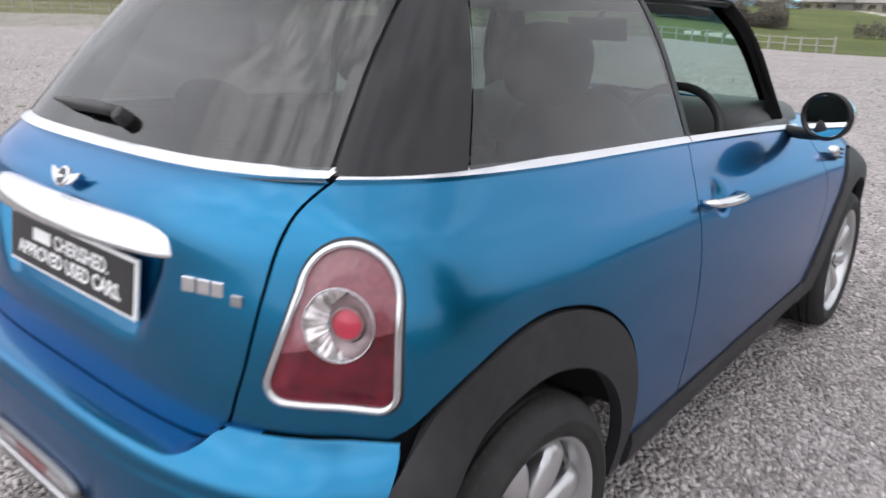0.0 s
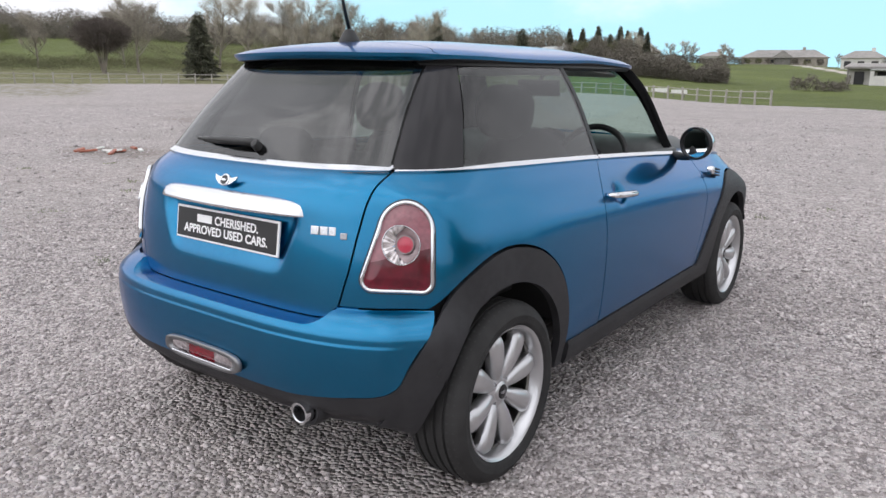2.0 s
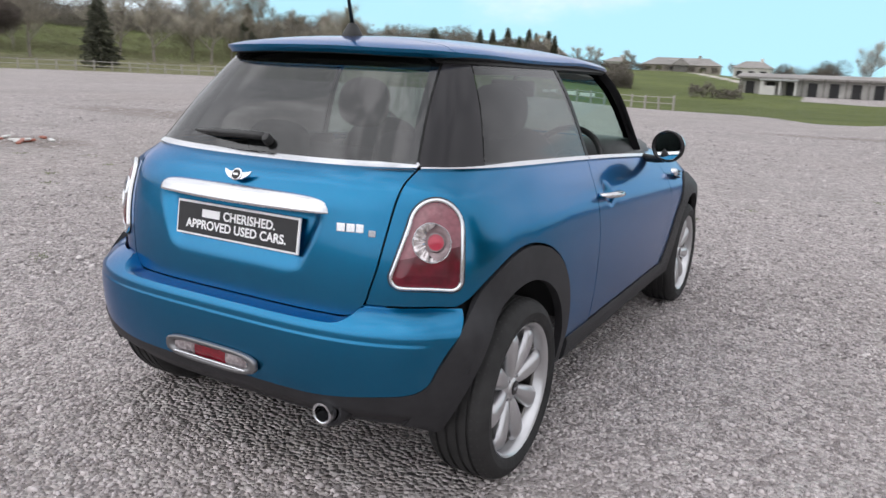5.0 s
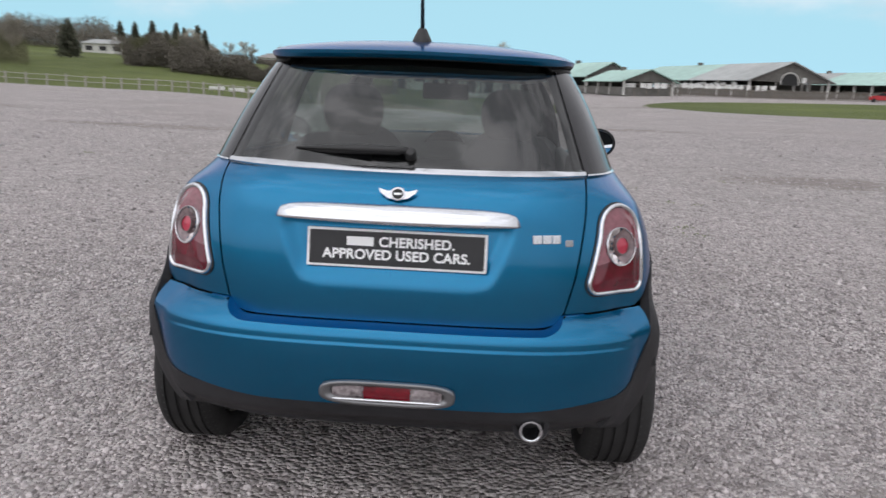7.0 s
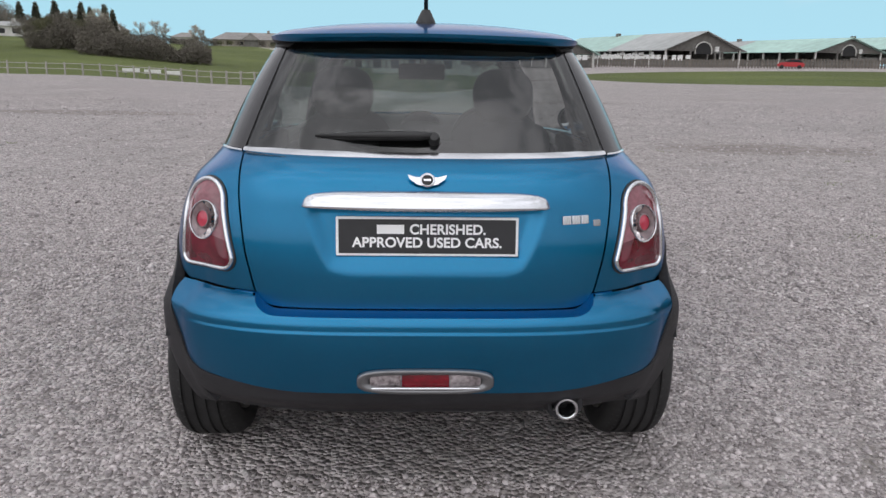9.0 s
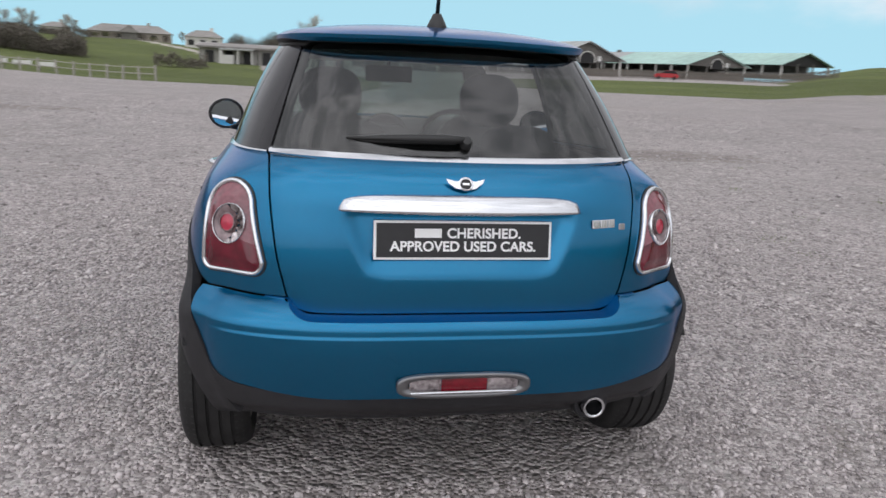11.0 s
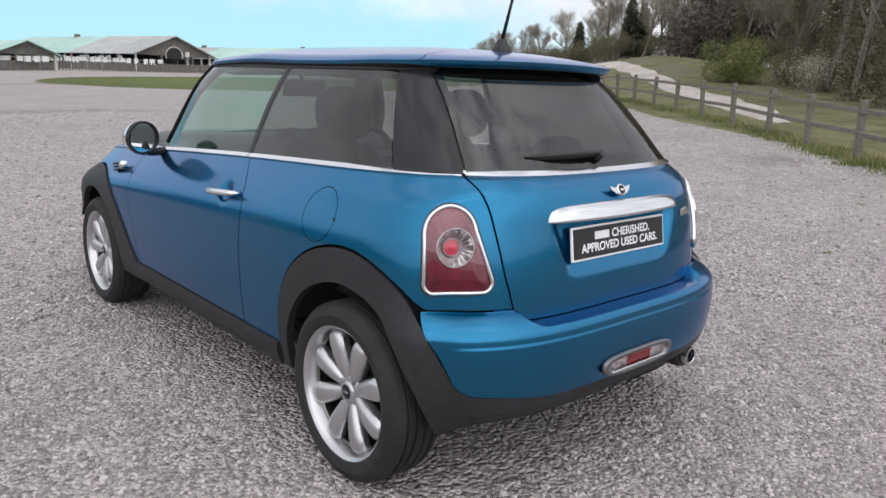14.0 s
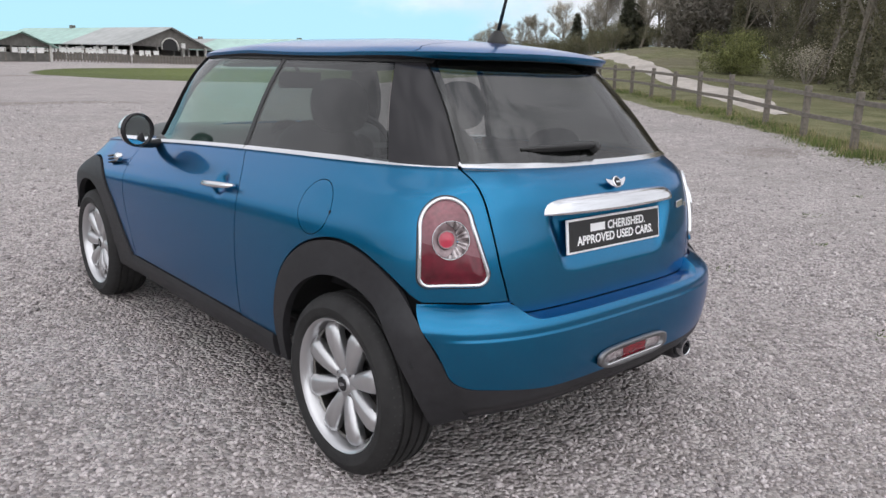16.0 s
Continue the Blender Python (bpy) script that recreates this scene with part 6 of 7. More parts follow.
def make_conifer(seed, height, wide, name="conifer", label="dark dense evergreen conifer by the field"):
    rng = np.random.default_rng(seed)
    t = thing(name, label, "tree")
    v, f = tube_data([(0, 0, -0.2), (0.05, 0, height * 0.5), (0, 0, height * 0.95)], [height * 0.02, height * 0.013, 0.02], 7)
    mesh("trunk", v, f, BARK, t)
    n = 5200
    z = height * (0.04 + 0.96 * (1 - np.sqrt(rng.uniform(0, 1, n))) ** 0.9)
    a = rng.uniform(0, 2 * math.pi, n)
    env = wide * 0.5 * np.clip((1 - z / height), 0, 1) ** 0.65 * (0.75 + 0.25 * np.sin(a * 5 + z * 2.1) + 0.18 * np.sin(z * 9 / height * 6.0))
    r = env * np.sqrt(rng.uniform(0.15, 1, n))
    P = np.stack([np.cos(a) * r, np.sin(a) * r, z], 1)
    D = np.stack([np.cos(a), np.sin(a), rng.normal(-0.1, 0.45, n)], 1) + rng.normal(0, 0.3, (n, 3))
    D /= np.linalg.norm(D, axis=1, keepdims=True)
    v, f = blades(P, D, rng.uniform(0.25, 0.6, n) * height / 8, 0.11 * height / 8, rng)
    raw_mesh("crown", v, f, CONIFER, t)
    return t


def make_bush(seed, wide, height, mat, name="bush", label="rounded olive-green shrub", leaves=5200, size=0.14, lumps=16, low=0.28):
    rng = np.random.default_rng(seed)
    t = thing(name, label, "shrub")
    V, F = [], []
    for k in range(7):
        a = k * 0.9
        v, f = tube_data([(0.1 * math.cos(a), 0.1 * math.sin(a), -0.1), (wide * 0.15 * math.cos(a), wide * 0.15 * math.sin(a), height * 0.4), (wide * 0.3 * math.cos(a), wide * 0.3 * math.sin(a), height * 0.75)], [0.05, 0.035, 0.012], 5, False)
        o = len(V)
        V += v
        F += [tuple(i + o for i in q) for q in f]
    mesh("stem", V, F, BARK, t)
    c = np.stack([rng.normal(0, wide * 0.20, lumps), rng.normal(0, wide * 0.20, lumps), rng.uniform(low, 0.74, lumps) * height], 1)
    k = rng.integers(0, lumps, leaves)
    d = rng.normal(size=(leaves, 3))
    d /= np.linalg.norm(d, axis=1, keepdims=True)
    rad = rng.uniform(0.16, 0.25, lumps)[k] * min(wide, height * 1.3)
    P = c[k] + d * (rad * rng.uniform(0.55, 1.08, leaves))[:, None]
    P[:, 2] = np.abs(P[:, 2])
    D = d + rng.normal(0, 0.6, (leaves, 3))
    D /= np.linalg.norm(D, axis=1, keepdims=True)
    v, f = blades(P, D, rng.uniform(0.7, 1.6, leaves) * size, size * 0.45, rng)
    raw_mesh("crown", v, f, mat, t)
    return t


def make_round_tree(seed, height, wide, mat, label):
    """A leafless tree with a dense, domed head of fine twigs."""
    rng = np.random.default_rng(seed)
    t = thing("round_tree", label, "tree")
    V, F = [], []
    for k in range(9):
        b, lean = k * 2.4 + rng.uniform(-0.3, 0.3), rng.uniform(0.10, 0.36)
        path = [(0.10 * math.cos(b), 0.10 * math.sin(b), -0.2)]
        for h in (0.18, 0.40, 0.62, 0.85):
            out = wide * lean * (h / 0.85) ** 1.3
            path.append((out * math.cos(b) + rng.normal(0, 0.08), out * math.sin(b) + rng.normal(0, 0.08), height * h))
        v, f = tube_data(path, [0.14, 0.12, 0.085, 0.05, 0.015], 6, False)
        o = len(V)
        V += v
        F += [tuple(i + o for i in q) for q in f]
    mesh("trunk", V, F, BARK, t)
    n = 15000
    D = rng.normal(size=(n, 3))
    D /= np.linalg.norm(D, axis=1, keepdims=True)
    a = np.arctan2(D[:, 1], D[:, 0])
    r = rng.uniform(0.0, 1, n) ** 0.42 * (0.88 + 0.10 * np.sin(a * 5 + D[:, 2] * 6) + 0.07 * np.sin(a * 11 + 2 + D[:, 2] * 9))
    P = D * r[:, None] * np.array([wide / 2, wide / 2, height * 0.33]) + np.array([0, 0, height * 0.68])
    D = D + rng.normal(0, 0.5, (n, 3)) + np.array([0, 0, 0.3])
    D /= np.linalg.norm(D, axis=1, keepdims=True)
    v, f = blades(P, D, rng.uniform(0.2, 0.55, n), 0.028, rng)
    raw_mesh("crown", v, f, mat, t)
    return t


def put(proto, az, d, s=1.0, turn=0.0, dz=0.0, used=set()):
    """Stands a plant (or a copy of it) on the ground in a direction."""
    p = spot(az, d)
    m = pose(p.x, p.y, p.z + dz, 0, 0, turn) @ Matrix.Diagonal((s, s, s, 1))
    if proto.name in used:
        return copy_thing(proto, m)
    used.add(proto.name)
    proto.matrix_basis = m
    return proto


def plant_trees():
    r = random.Random(11)
    bare = [make_bare_tree(s, 10, TWIG if s % 2 else TWIG_PALE, BUDS, 220, twigs=5, width=0.0065) for s in (1, 2, 3, 4, 5)]
    for t in bare:
        tagged(t, group="bare trees round the yard")
    dark = [make_conifer(s, 8, w) for s, w in ((21, 4.6), (22, 3.2), (23, 5.5))]
    for t in dark:
        tagged(t, group="conifers round the yard")
    shrub = [make_bush(31, 5.5, 4.6, WOODS, "hedge_shrub", "brown leafless hedge shrub", 15000, 0.085), make_bush(32, 6.5, 4.0, SCRUB, "hedge_shrub", "budding olive hedge shrub", 15000, 0.08)]
    for t in shrub:
        tagged(t, group="hedge shrubs round the yard")
    # north-west row behind the field fence
    put(dark[0], -53.4, 79, 0.84)
    put(dark[1], -43.6, 120, 1.05, 40)
    put(dark[1], -36.4, 135, 1.05, 80)
    put(dark[2], -30.0, 140, 0.80)
    for a, d, s in ((-52.5, 100, 1.0), (-50.0, 96, 0.95), (-47.5, 100, 1.0), (-46.0, 95, 1.05), (-44.8, 105, 0.9), (-42.2, 98, 1.0), (-40.0, 104, 0.95), (-38.2, 110, 1.0), (-37.0, 104, 0.85), (-35.2, 112, 0.9), (-33.5, 120, 0.8), (-57.5, 95, 1.0), (-59.0, 110, 1.05), (-64.0, 108, 0.8), (-69, 100, 1.0), (-73, 95, 1.1), (-78, 90, 1.0), (-84, 90, 1.0)):
        put(r.choice(bare), a + r.uniform(-0.3, 0.3), d, s * r.uniform(0.9, 1.1), r.uniform(0, 360))
    # round-headed tree standing in the field
    rt = make_round_tree(8, 6.1, 7.0, CROWN_DARK, "round-headed reddish leafless tree in the field")
    put(rt, -60.0, 92, 1.0)
    for a, d, s in ((-66.5, 190, 1.1), (-69, 170, 1.1), (-72, 150, 1.1), (-53, 150, 0.8), (-48, 140, 0.7), (-44, 130, 0.8), (-41, 145, 0.8), (-39, 130, 0.8), (-36, 130, 0.8), (-34, 128, 0.9)):
        put(r.choice(shrub), a, d, s, r.uniform(0, 360))
    # hedges in the dip to the north
    for a, d, s in ((-26.4, 126, 0.95), (-25.3, 122, 1.05), (-24.1, 124, 0.95), (-22.9, 126, 0.8), (-21.6, 128, 0.6), (-20.0, 128, 0.5), (-18.2, 130, 0.45)):
        put(r.choice(shrub), a, d, s * r.uniform(0.9, 1.1), r.uniform(0, 360))
    for a, d, s in ((-22.5, 190, 0.8), (-21.8, 200, 0.85), (0.3, 131, 0.98), (-4.5, 150, 0.5)):
        put(bare[1] if a == 0.3 else r.choice(bare), a, d, s, r.uniform(0, 360))
    # shrubs behind and beside the stable
    for a, d, s in ((-1.9, 129, 1.1), (-2.7, 131, 0.95), (-4.9, 132, 0.9), (4.4, 113, 0.5), (5.2, 114, 0.62)):
        put(r.choice(shrub), a, d, s, r.uniform(0, 360))
    # low shrubs before the bungalow
    for a, d, s in ((-14.2, 203, 0.30), (-13.5, 201, 0.36), (-12.9, 203, 0.30), (-11.2, 202, 0.34), (-10.5, 204, 0.30), (-9.7, 205, 0.36)):
        put(r.choice(shrub), a, d, s, r.uniform(0, 360))
    # bare trees among the houses
    for a, d, s in ((-20.6, 198, 0.50), (-19.4, 200, 0.48), (-18.4, 196, 0.55), (-17.9, 197, 0.57), (-15.9, 196, 0.50), (-15.4, 199, 0.46), (-8.6, 214, 0.42), (-7.9, 212, 0.36)):
        put(bare[(3, 1, 0, 2)[int(d) % 4]], a, d, s, r.uniform(0, 360))
    # conifer row on the skyline
    for a in (-23.8, -23.2, -22.6, -22.2, -21.7, -21.2, -24.6, -25.8, -26.8):
        put(dark[1], a + r.uniform(-0.15, 0.15), 205, r.uniform(0.72, 1.0), r.uniform(0, 360))
    # the eastern bank
    tall = [make_bare_tree(s, 14, TWIG_PALE if s % 2 else TWIG, BUDS, 7000, "tall_tree", "tall budding tree with ivy on its trunk", ivy=2600, width=0.006, thick=0.0095, spread=0.45) for s in (41, 42, 43)]
    for t in tall:
        tagged(t, group="trees on the bank")
    for a, d, s in ((70.5, 33, 0.95), (68.6, 36, 0.95), (66.8, 41, 0.85), (73.0, 30, 1.0), (75.5, 29, 1.0), (78.5, 28, 1.0), (64.9, 50, 0.85), (69.6, 46, 1.0), (72.2, 42, 1.0), (67.4, 56, 1.0), (65.6, 62, 1.0), (61.6, 72, 0.9), (64.2, 70, 0.9), (65.4, 55, 0.85), (76.8, 40, 1.0), (70.2, 62, 1.1), (71.6, 58, 1.1), (74.4, 54, 1.1), (73.2, 64, 1.1), (68.6, 66, 1.1), (77.6, 52, 1.1), (75.8, 60, 1.1), (79.8, 50, 1.0)):
        put(r.choice(tall), a, d, s * r.uniform(0.9, 1.1), r.uniform(0, 360))
    for a, d, s in ((59.9, 84, 1.0), (58.3, 88, 1.1), (56.6, 92, 1.0), (55.2, 92, 1.0), (53.8, 100, 1.0), (52.6, 100, 1.05), (51.4, 105, 0.9), (49.6, 110, 0.9), (48.2, 118, 0.8), (46.8, 124, 0.75), (45.6, 130, 0.7), (44.4, 136, 0.7), (43.4, 142, 0.6)):
        put(r.choice(bare), a, d, s * r.uniform(0.9, 1.1), r.uniform(0, 360))
    for a, d, s in ((59.3, 80, 0.88), (59.9, 84, 0.75), (61.9, 76, 0.86), (54.2, 95, 0.9), (55.1, 97, 0.8), (50.6, 102, 0.7)):
        put(dark[1], a, d, s, r.uniform(0, 360))
    thicket = make_bush(33, 5.5, 4.0, IVY, "thicket_shrub", "budding olive-brown thicket on the bank", 14000, 0.07)
    tagged(thicket, group="thicket shrubs on the bank")
    for a, d, s in ((53.2, 90, 0.9), (51.8, 95, 0.95), (50.3, 98, 0.9), (48.9, 105, 0.9), (47.3, 112, 0.8), (45.8, 120, 0.75), (56.3, 86, 0.75), (64.0, 66, 0.8), (62.8, 74, 0.8), (66.2, 58, 0.7), (69.0, 54, 0.7), (71.2, 56, 0.7), (73.5, 48, 0.75), (76.5, 46, 0.8), (79.5, 44, 0.9)):
        put(thicket, a, d, s, r.uniform(0, 360))
    put(make_bush(51, 3.2, 2.7, LEAF, "round_bush", "dense rounded olive-green bush on the bank", 24000, 0.06, 46, 0.16), 61.2, 46, 1.0)
    put(make_bush(52, 4.0, 2.8, BLOSSOM, "blossom_shrub", "straggling shrub with pale blossom", 2400, 0.07, 22), 66.0, 40, 0.8)


plant_trees()


def far_woods():
    """Wooded skyline to the north-west and round behind the yard, with scrub before it."""
    rng = np.random.default_rng(9)

    def belt(name, label, mat, belts, lo, hi, wide):
        P = []
        for az0, az1, d, deep, h, n in belts:
            a = np.radians(rng.uniform(az0, az1, n))
            dd = d + rng.uniform(-deep, deep, n)
            x, y = dd * np.sin(a), dd * np.cos(a)
            lump = 0.62 + 0.20 * np.sin(a * 61 + 1) * np.sin(a * 23) + 0.18 * np.sin(a * 137 + dd * 0.2) + 0.14 * np.sin(a * 311 + dd)
            P.append(np.stack([x, y, land(x, y) + rng.uniform(0, 1, n) ** 0.7 * h * lump], 1))
        P = np.concatenate(P)
        n = len(P)
        D = rng.normal(size=(n, 3)) * np.array([1, 1, 0.7]) + np.array([0, 0, 0.6])
        D /= np.linalg.norm(D, axis=1, keepdims=True)
        v, f = blades(P, D, rng.uniform(lo, hi, n), wide, rng)
        tagged(raw_mesh(name, v, f, mat), label, "woodland", kind="stuff")
    belt("far_woodland", "brown leafless woodland on the skyline", WOODS, ((-72, -27.2, 235, 20, 8.6, 190000), (-27.2, -22.6, 235, 12, 7, 22000), (-175, -72, 150, 20, 5, 20000), (84, 185, 120, 15, 3, 16000), (44, 64, 190, 15, 6, 26000), (58, 86, 84, 10, 9.5, 60000)), 0.35, 0.9, 0.085)
    belt("hedge", "brown leafless hedge in the dip of the field", HEDGE, ((-27.0, -21.5, 120, 6, 5.6, 30000), (-24, -15.2, 108, 5, 3.3, 26000), (-10.9, -7.2, 91, 1.2, 1.9, 1300), (-22.2, -14.6, 194, 3, 2.4, 9000)), 0.25, 0.6, 0.05)
    belt("scrub", "olive budding scrub along the field edge", SCRUB, ((-85, -46, 112, 16, 1.5, 52000), (-46, -33, 118, 16, 3.2, 50000), (-62, -36, 150, 20, 3.0, 40000), (66, 82, 46, 5, 2.2, 16000), (45, 57, 104, 10, 2.6, 24000)), 0.14, 0.36, 0.032)


far_woods()


# ---- fences ----
def fence(name, label, pts, spacing, height, rails, mat, post=0.10, deep=0.095):
    t = thing(name, label, "fence", group="")
    P = [np.array(p, float) for p in pts]
    seg = np.concatenate([[0], np.cumsum([np.linalg.norm(b - a) for a, b in zip(P, P[1:])])])
    s = np.arange(0, seg[-1], spacing)
    X, Y = np.interp(s, seg, [p[0] for p in P]), np.interp(s, seg, [p[1] for p in P])
    Z = land(X, Y)
    r = random.Random(3)
    b = box_bm(post, post * 1.1, height + 0.2, pose(0, 0, height / 2 - 0.1), 0.012, 1)
    first = part("post", b, mat, t)
    for k, (x, y, z) in enumerate(zip(X, Y, Z)):
        ob = first if k == 0 else new("post", first.data)
        ob.parent = t
        j = min(k, len(X) - 2)
        a = math.degrees(math.atan2(Y[j + 1] - Y[j], X[j + 1] - X[j]))
        ob.matrix_basis = pose(x, y, z, r.gauss(0, 1.6), r.gauss(0, 1.6), a + r.gauss(0, 3)) @ Matrix.Diagonal((1, 1, r.uniform(0.96, 1.05), 1))
    bar = part("rail", box_bm(1, 0.04, deep, Matrix(), 0.008, 1), mat, t)
    start = True
    for k in range(len(X) - 1):
        for h in rails:
            p, q = Vector((X[k], Y[k], Z[k] + h + r.gauss(0, 0.012))), Vector((X[k + 1], Y[k + 1], Z[k + 1] + h + r.gauss(0, 0.012)))
            ob = bar if start else new("rail", bar.data)
            start = False
            ob.parent = t
            d = q - p
            a = math.degrees(math.atan2(d.y, d.x))
            n = Vector((-d.y, d.x, 0)).normalized() * (post * 0.5 + 0.022)
            m = (p + q) / 2 + n
            ob.matrix_basis = pose(m.x, m.y, m.z, 0, -math.degrees(math.asin(d.z / d.length)), a) @ Matrix.Diagonal((d.length + 0.06, 1, 1, 1))
    return t


fence("post_and_rail_fence", "weathered grey post and rail fence beside the grass verge", [(6.2, -3.4), (12.9, 2.9), (14.6, 4.5), (17.7, 7.5), (21.1, 11.5), (24.2, 15.3), (31, 24), (44, 41)], 2.55, 1.14, (0.98, 0.52), OLD_WOOD, 0.12)
fence("field_fence", "pale weathered post and rail fence along the field", [tuple(spot(a, float(FIELD_EDGE(a)) - 0.5).xy) for a in np.append(np.arange(-95, -11.0, 2.9), -10.3)], 1.45, 0.98, (0.86, 0.47), PALE_WOOD, 0.11, 0.06)


def verge():
    """Rough grass and dry stalks along the near fence."""
    rng = np.random.default_rng(17)
    line = [(6.2, -3.4), (12.9, 2.9), (14.6, 4.5), (17.7, 7.5), (21.1, 11.5), (24.2, 15.3), (31, 24), (44, 41)]
    n = 38000
    t = rng.uniform(0, 1, n) ** 1.4
    seg = np.linspace(0, 1, len(line))
    x, y = np.interp(t, seg, [p[0] for p in line]), np.interp(t, seg, [p[1] for p in line])
    lump = 0.5 + 0.5 * np.sin(t * 90) * np.sin(t * 37 + 2)
    ragged = 0.5 + 0.5 * np.sin(t * 61 + 1) * np.sin(t * 143 + 0.5)
    off = rng.normal(-0.05, 0.30, n) * (0.7 + 0.9 * ragged)
    keep = rng.uniform(0, 1, n) < 0.35 + 0.65 * (0.5 + 0.5 * np.sin(t * 260 + off * 5) * np.sin(t * 113 + off * 3))
    t, lump, off, x, y = t[keep], lump[keep], off[keep], x[keep], y[keep]
    n = len(t)
    x, y = x + off * -0.68, y + off * 0.73
    P = np.stack([x, y, land(x, y) - 0.01], 1)
    D = rng.normal(0, 0.38, (n, 3)) + np.array([0, 0, 1])
    D /= np.linalg.norm(D, axis=1, keepdims=True)
    L = rng.uniform(0.03, 0.15, n) * (0.3 + lump) * np.clip(1.4 - np.abs(off), 0.35, 1.2)
    v, f = blades(P, D, L, 0.010, rng)
    tagged(raw_mesh("verge_grass", v, f, BLADE), "rough green grass along the fence", "grass", kind="stuff")
    k = rng.integers(0, n, 2600)
    D2 = rng.normal(0, 0.25, (2600, 3)) + np.array([0, 0, 1])
    D2 /= np.linalg.norm(D2, axis=1, keepdims=True)
    v, f = blades(P[k], D2, rng.uniform(0.12, 0.36, 2600), 0.006, rng)
    tagged(raw_mesh("dry_stalks", v, f, STRAW), "dry pale grass stalks along the fence", "grass", kind="stuff")


verge()


def weeds():
    """Small tufts and dead stalks growing through the gravel."""
    rng = np.random.default_rng(23)
    spots = [(1.9, -1.2), (1.35, -1.35), (2.3, -0.7), (1.1, -1.6), (-1.6, -1.1), (-2.0, -0.6), (2.9, 0.6), (-3.0, 0.7)] + [(x, y) for x, y in rng.uniform(-9, 9, (90, 2)) if math.hypot(x, y) > 4.2 and y > -2]
    P, D, L = [], [], []
    for x, y in spots:
        n = int(rng.integers(16, 46))
        q = rng.normal(0, 0.035 + 0.05 * rng.random(), (n, 2)) + (x, y)
        P.append(np.column_stack([q, land(q[:, 0], q[:, 1]) + 0.002]))
        d = rng.normal(0, 0.75, (n, 3)) + (0, 0, 0.8)
        D.append(d / np.linalg.norm(d, axis=1, keepdims=True))
        L.append(rng.uniform(0.012, 0.035, n))
    v, f = blades(np.concatenate(P), np.concatenate(D), np.concatenate(L), 0.004, rng)
    tagged(raw_mesh("weeds", v, f, BLADE), "small weeds growing through the gravel", "weeds", kind="stuff")


weeds()


# ---- buildings ----
def gable_building(name, label, centre, yaw, length, width, eave, ridge, roofs, wall, arch=False, open_side=True):
    """A long building along its own y, gable towards -y; open bays on the sides where asked."""
    t = thing(name, label, "barn", pose(*centre, 0, 0, yaw))
    w = width / 2
    over = 0.8
    for s in (-1, 1):
        cut = len(roofs)
        for k, mat in enumerate(roofs):
            y0, y1 = length * k / cut - (over if k == 0 else 0), length * (k + 1) / cut
            sl = (ridge - eave) / w
            V = [(0, y0, ridge), (s * (w + over), y0, eave - over * sl), (s * (w + over), y1, eave - over * sl), (0, y1, ridge)]
            V += [(x, y, z - 0.12) for x, y, z in V]
            mesh("roof", V, [(0, 1, 2, 3), (7, 6, 5, 4), (0, 4, 5, 1), (1, 5, 6, 2), (2, 6, 7, 3), (3, 7, 4, 0)], mat, t, smooth=False)
    for y in (0.05, length - 0.1):
        lo = eave * 0.86
        V = [(-w, y, lo), (w, y, lo), (w, y, eave - 0.15), (0, y, ridge - 0.18), (-w, y, eave - 0.15)]
        V += [(x, yy + 0.15, z) for x, yy, z in V]
        mesh("gable", V, [(0, 1, 2, 3, 4), (9, 8, 7, 6, 5)] + [(i, (i + 1) % 5, 5 + (i + 1) % 5, 5 + i) for i in range(5)], wall, t, smooth=False)
    if arch:
        pts = [(-1.5, eave * 0.7)] + [(1.5 * math.cos(a), eave * 0.9 + 1.3 * math.sin(a)) for a in [math.pi - math.pi * k / 10 for k in range(11)]] + [(1.5, eave * 0.7)]
        V = [(x, -0.02, z) for x, z in pts] + [(x, 0.04, z) for x, z in pts]
        n = len(pts)
        # no hole: a near-black slab before the gable stands for the shaded inside
        mesh("arch_opening", V, [tuple(range(n)), tuple(range(n, 2 * n))[::-1]] + [(i, (i + 1) % n, n + (i + 1) % n, n + i) for i in range(n)], OPENING_SHADE, t, smooth=False)
        mesh("arch_trim", *tube_data([(x, -0.05, z) for x, z in pts], [0.11] * len(pts), 6), RENDERED, t)
        part("lamp_box", box_bm(0.7, 0.25, 0.8, pose(2.4, -0.1, eave * 0.98), 0.05, 1), SHEEP_WHITE, t)
    n = max(2, int(length / 4.5))
    for s in (-1, 1):
        for k in range(n + 1):
            part("post", box_bm(0.28, 0.28, eave, pose(s * w, length * k / n, eave / 2)), RENDERED, t)
        part("low_wall", box_bm(0.2, length, 1.15, pose(s * (w + 0.0), length / 2, 0.57)), BOARD, t)
    for k in range(4):
        part("post", box_bm(0.28, 0.28, eave, pose(-w + width * k / 3, 0.1, eave / 2)), BOARD, t)
    part("low_wall", box_bm(width, 0.2, 1.15, pose(0, 0.1, 0.57)), BOARD, t)
    part("back_wall", box_bm(width * 0.9, 0.2, eave * 0.95, pose(0, length * 0.55, eave * 0.475)), BOARD, t)
    part("inner_wall", box_bm(0.2, length * 0.96, eave * 0.95, pose(w * 0.2, length * 0.5, eave * 0.475)), BOARD, t)
    part("ridge_vent", box_bm(0.7, 0.9, 0.6, pose(0, length * 0.62, ridge + 0.15), 0.05, 1), BOARD, t)
    return t


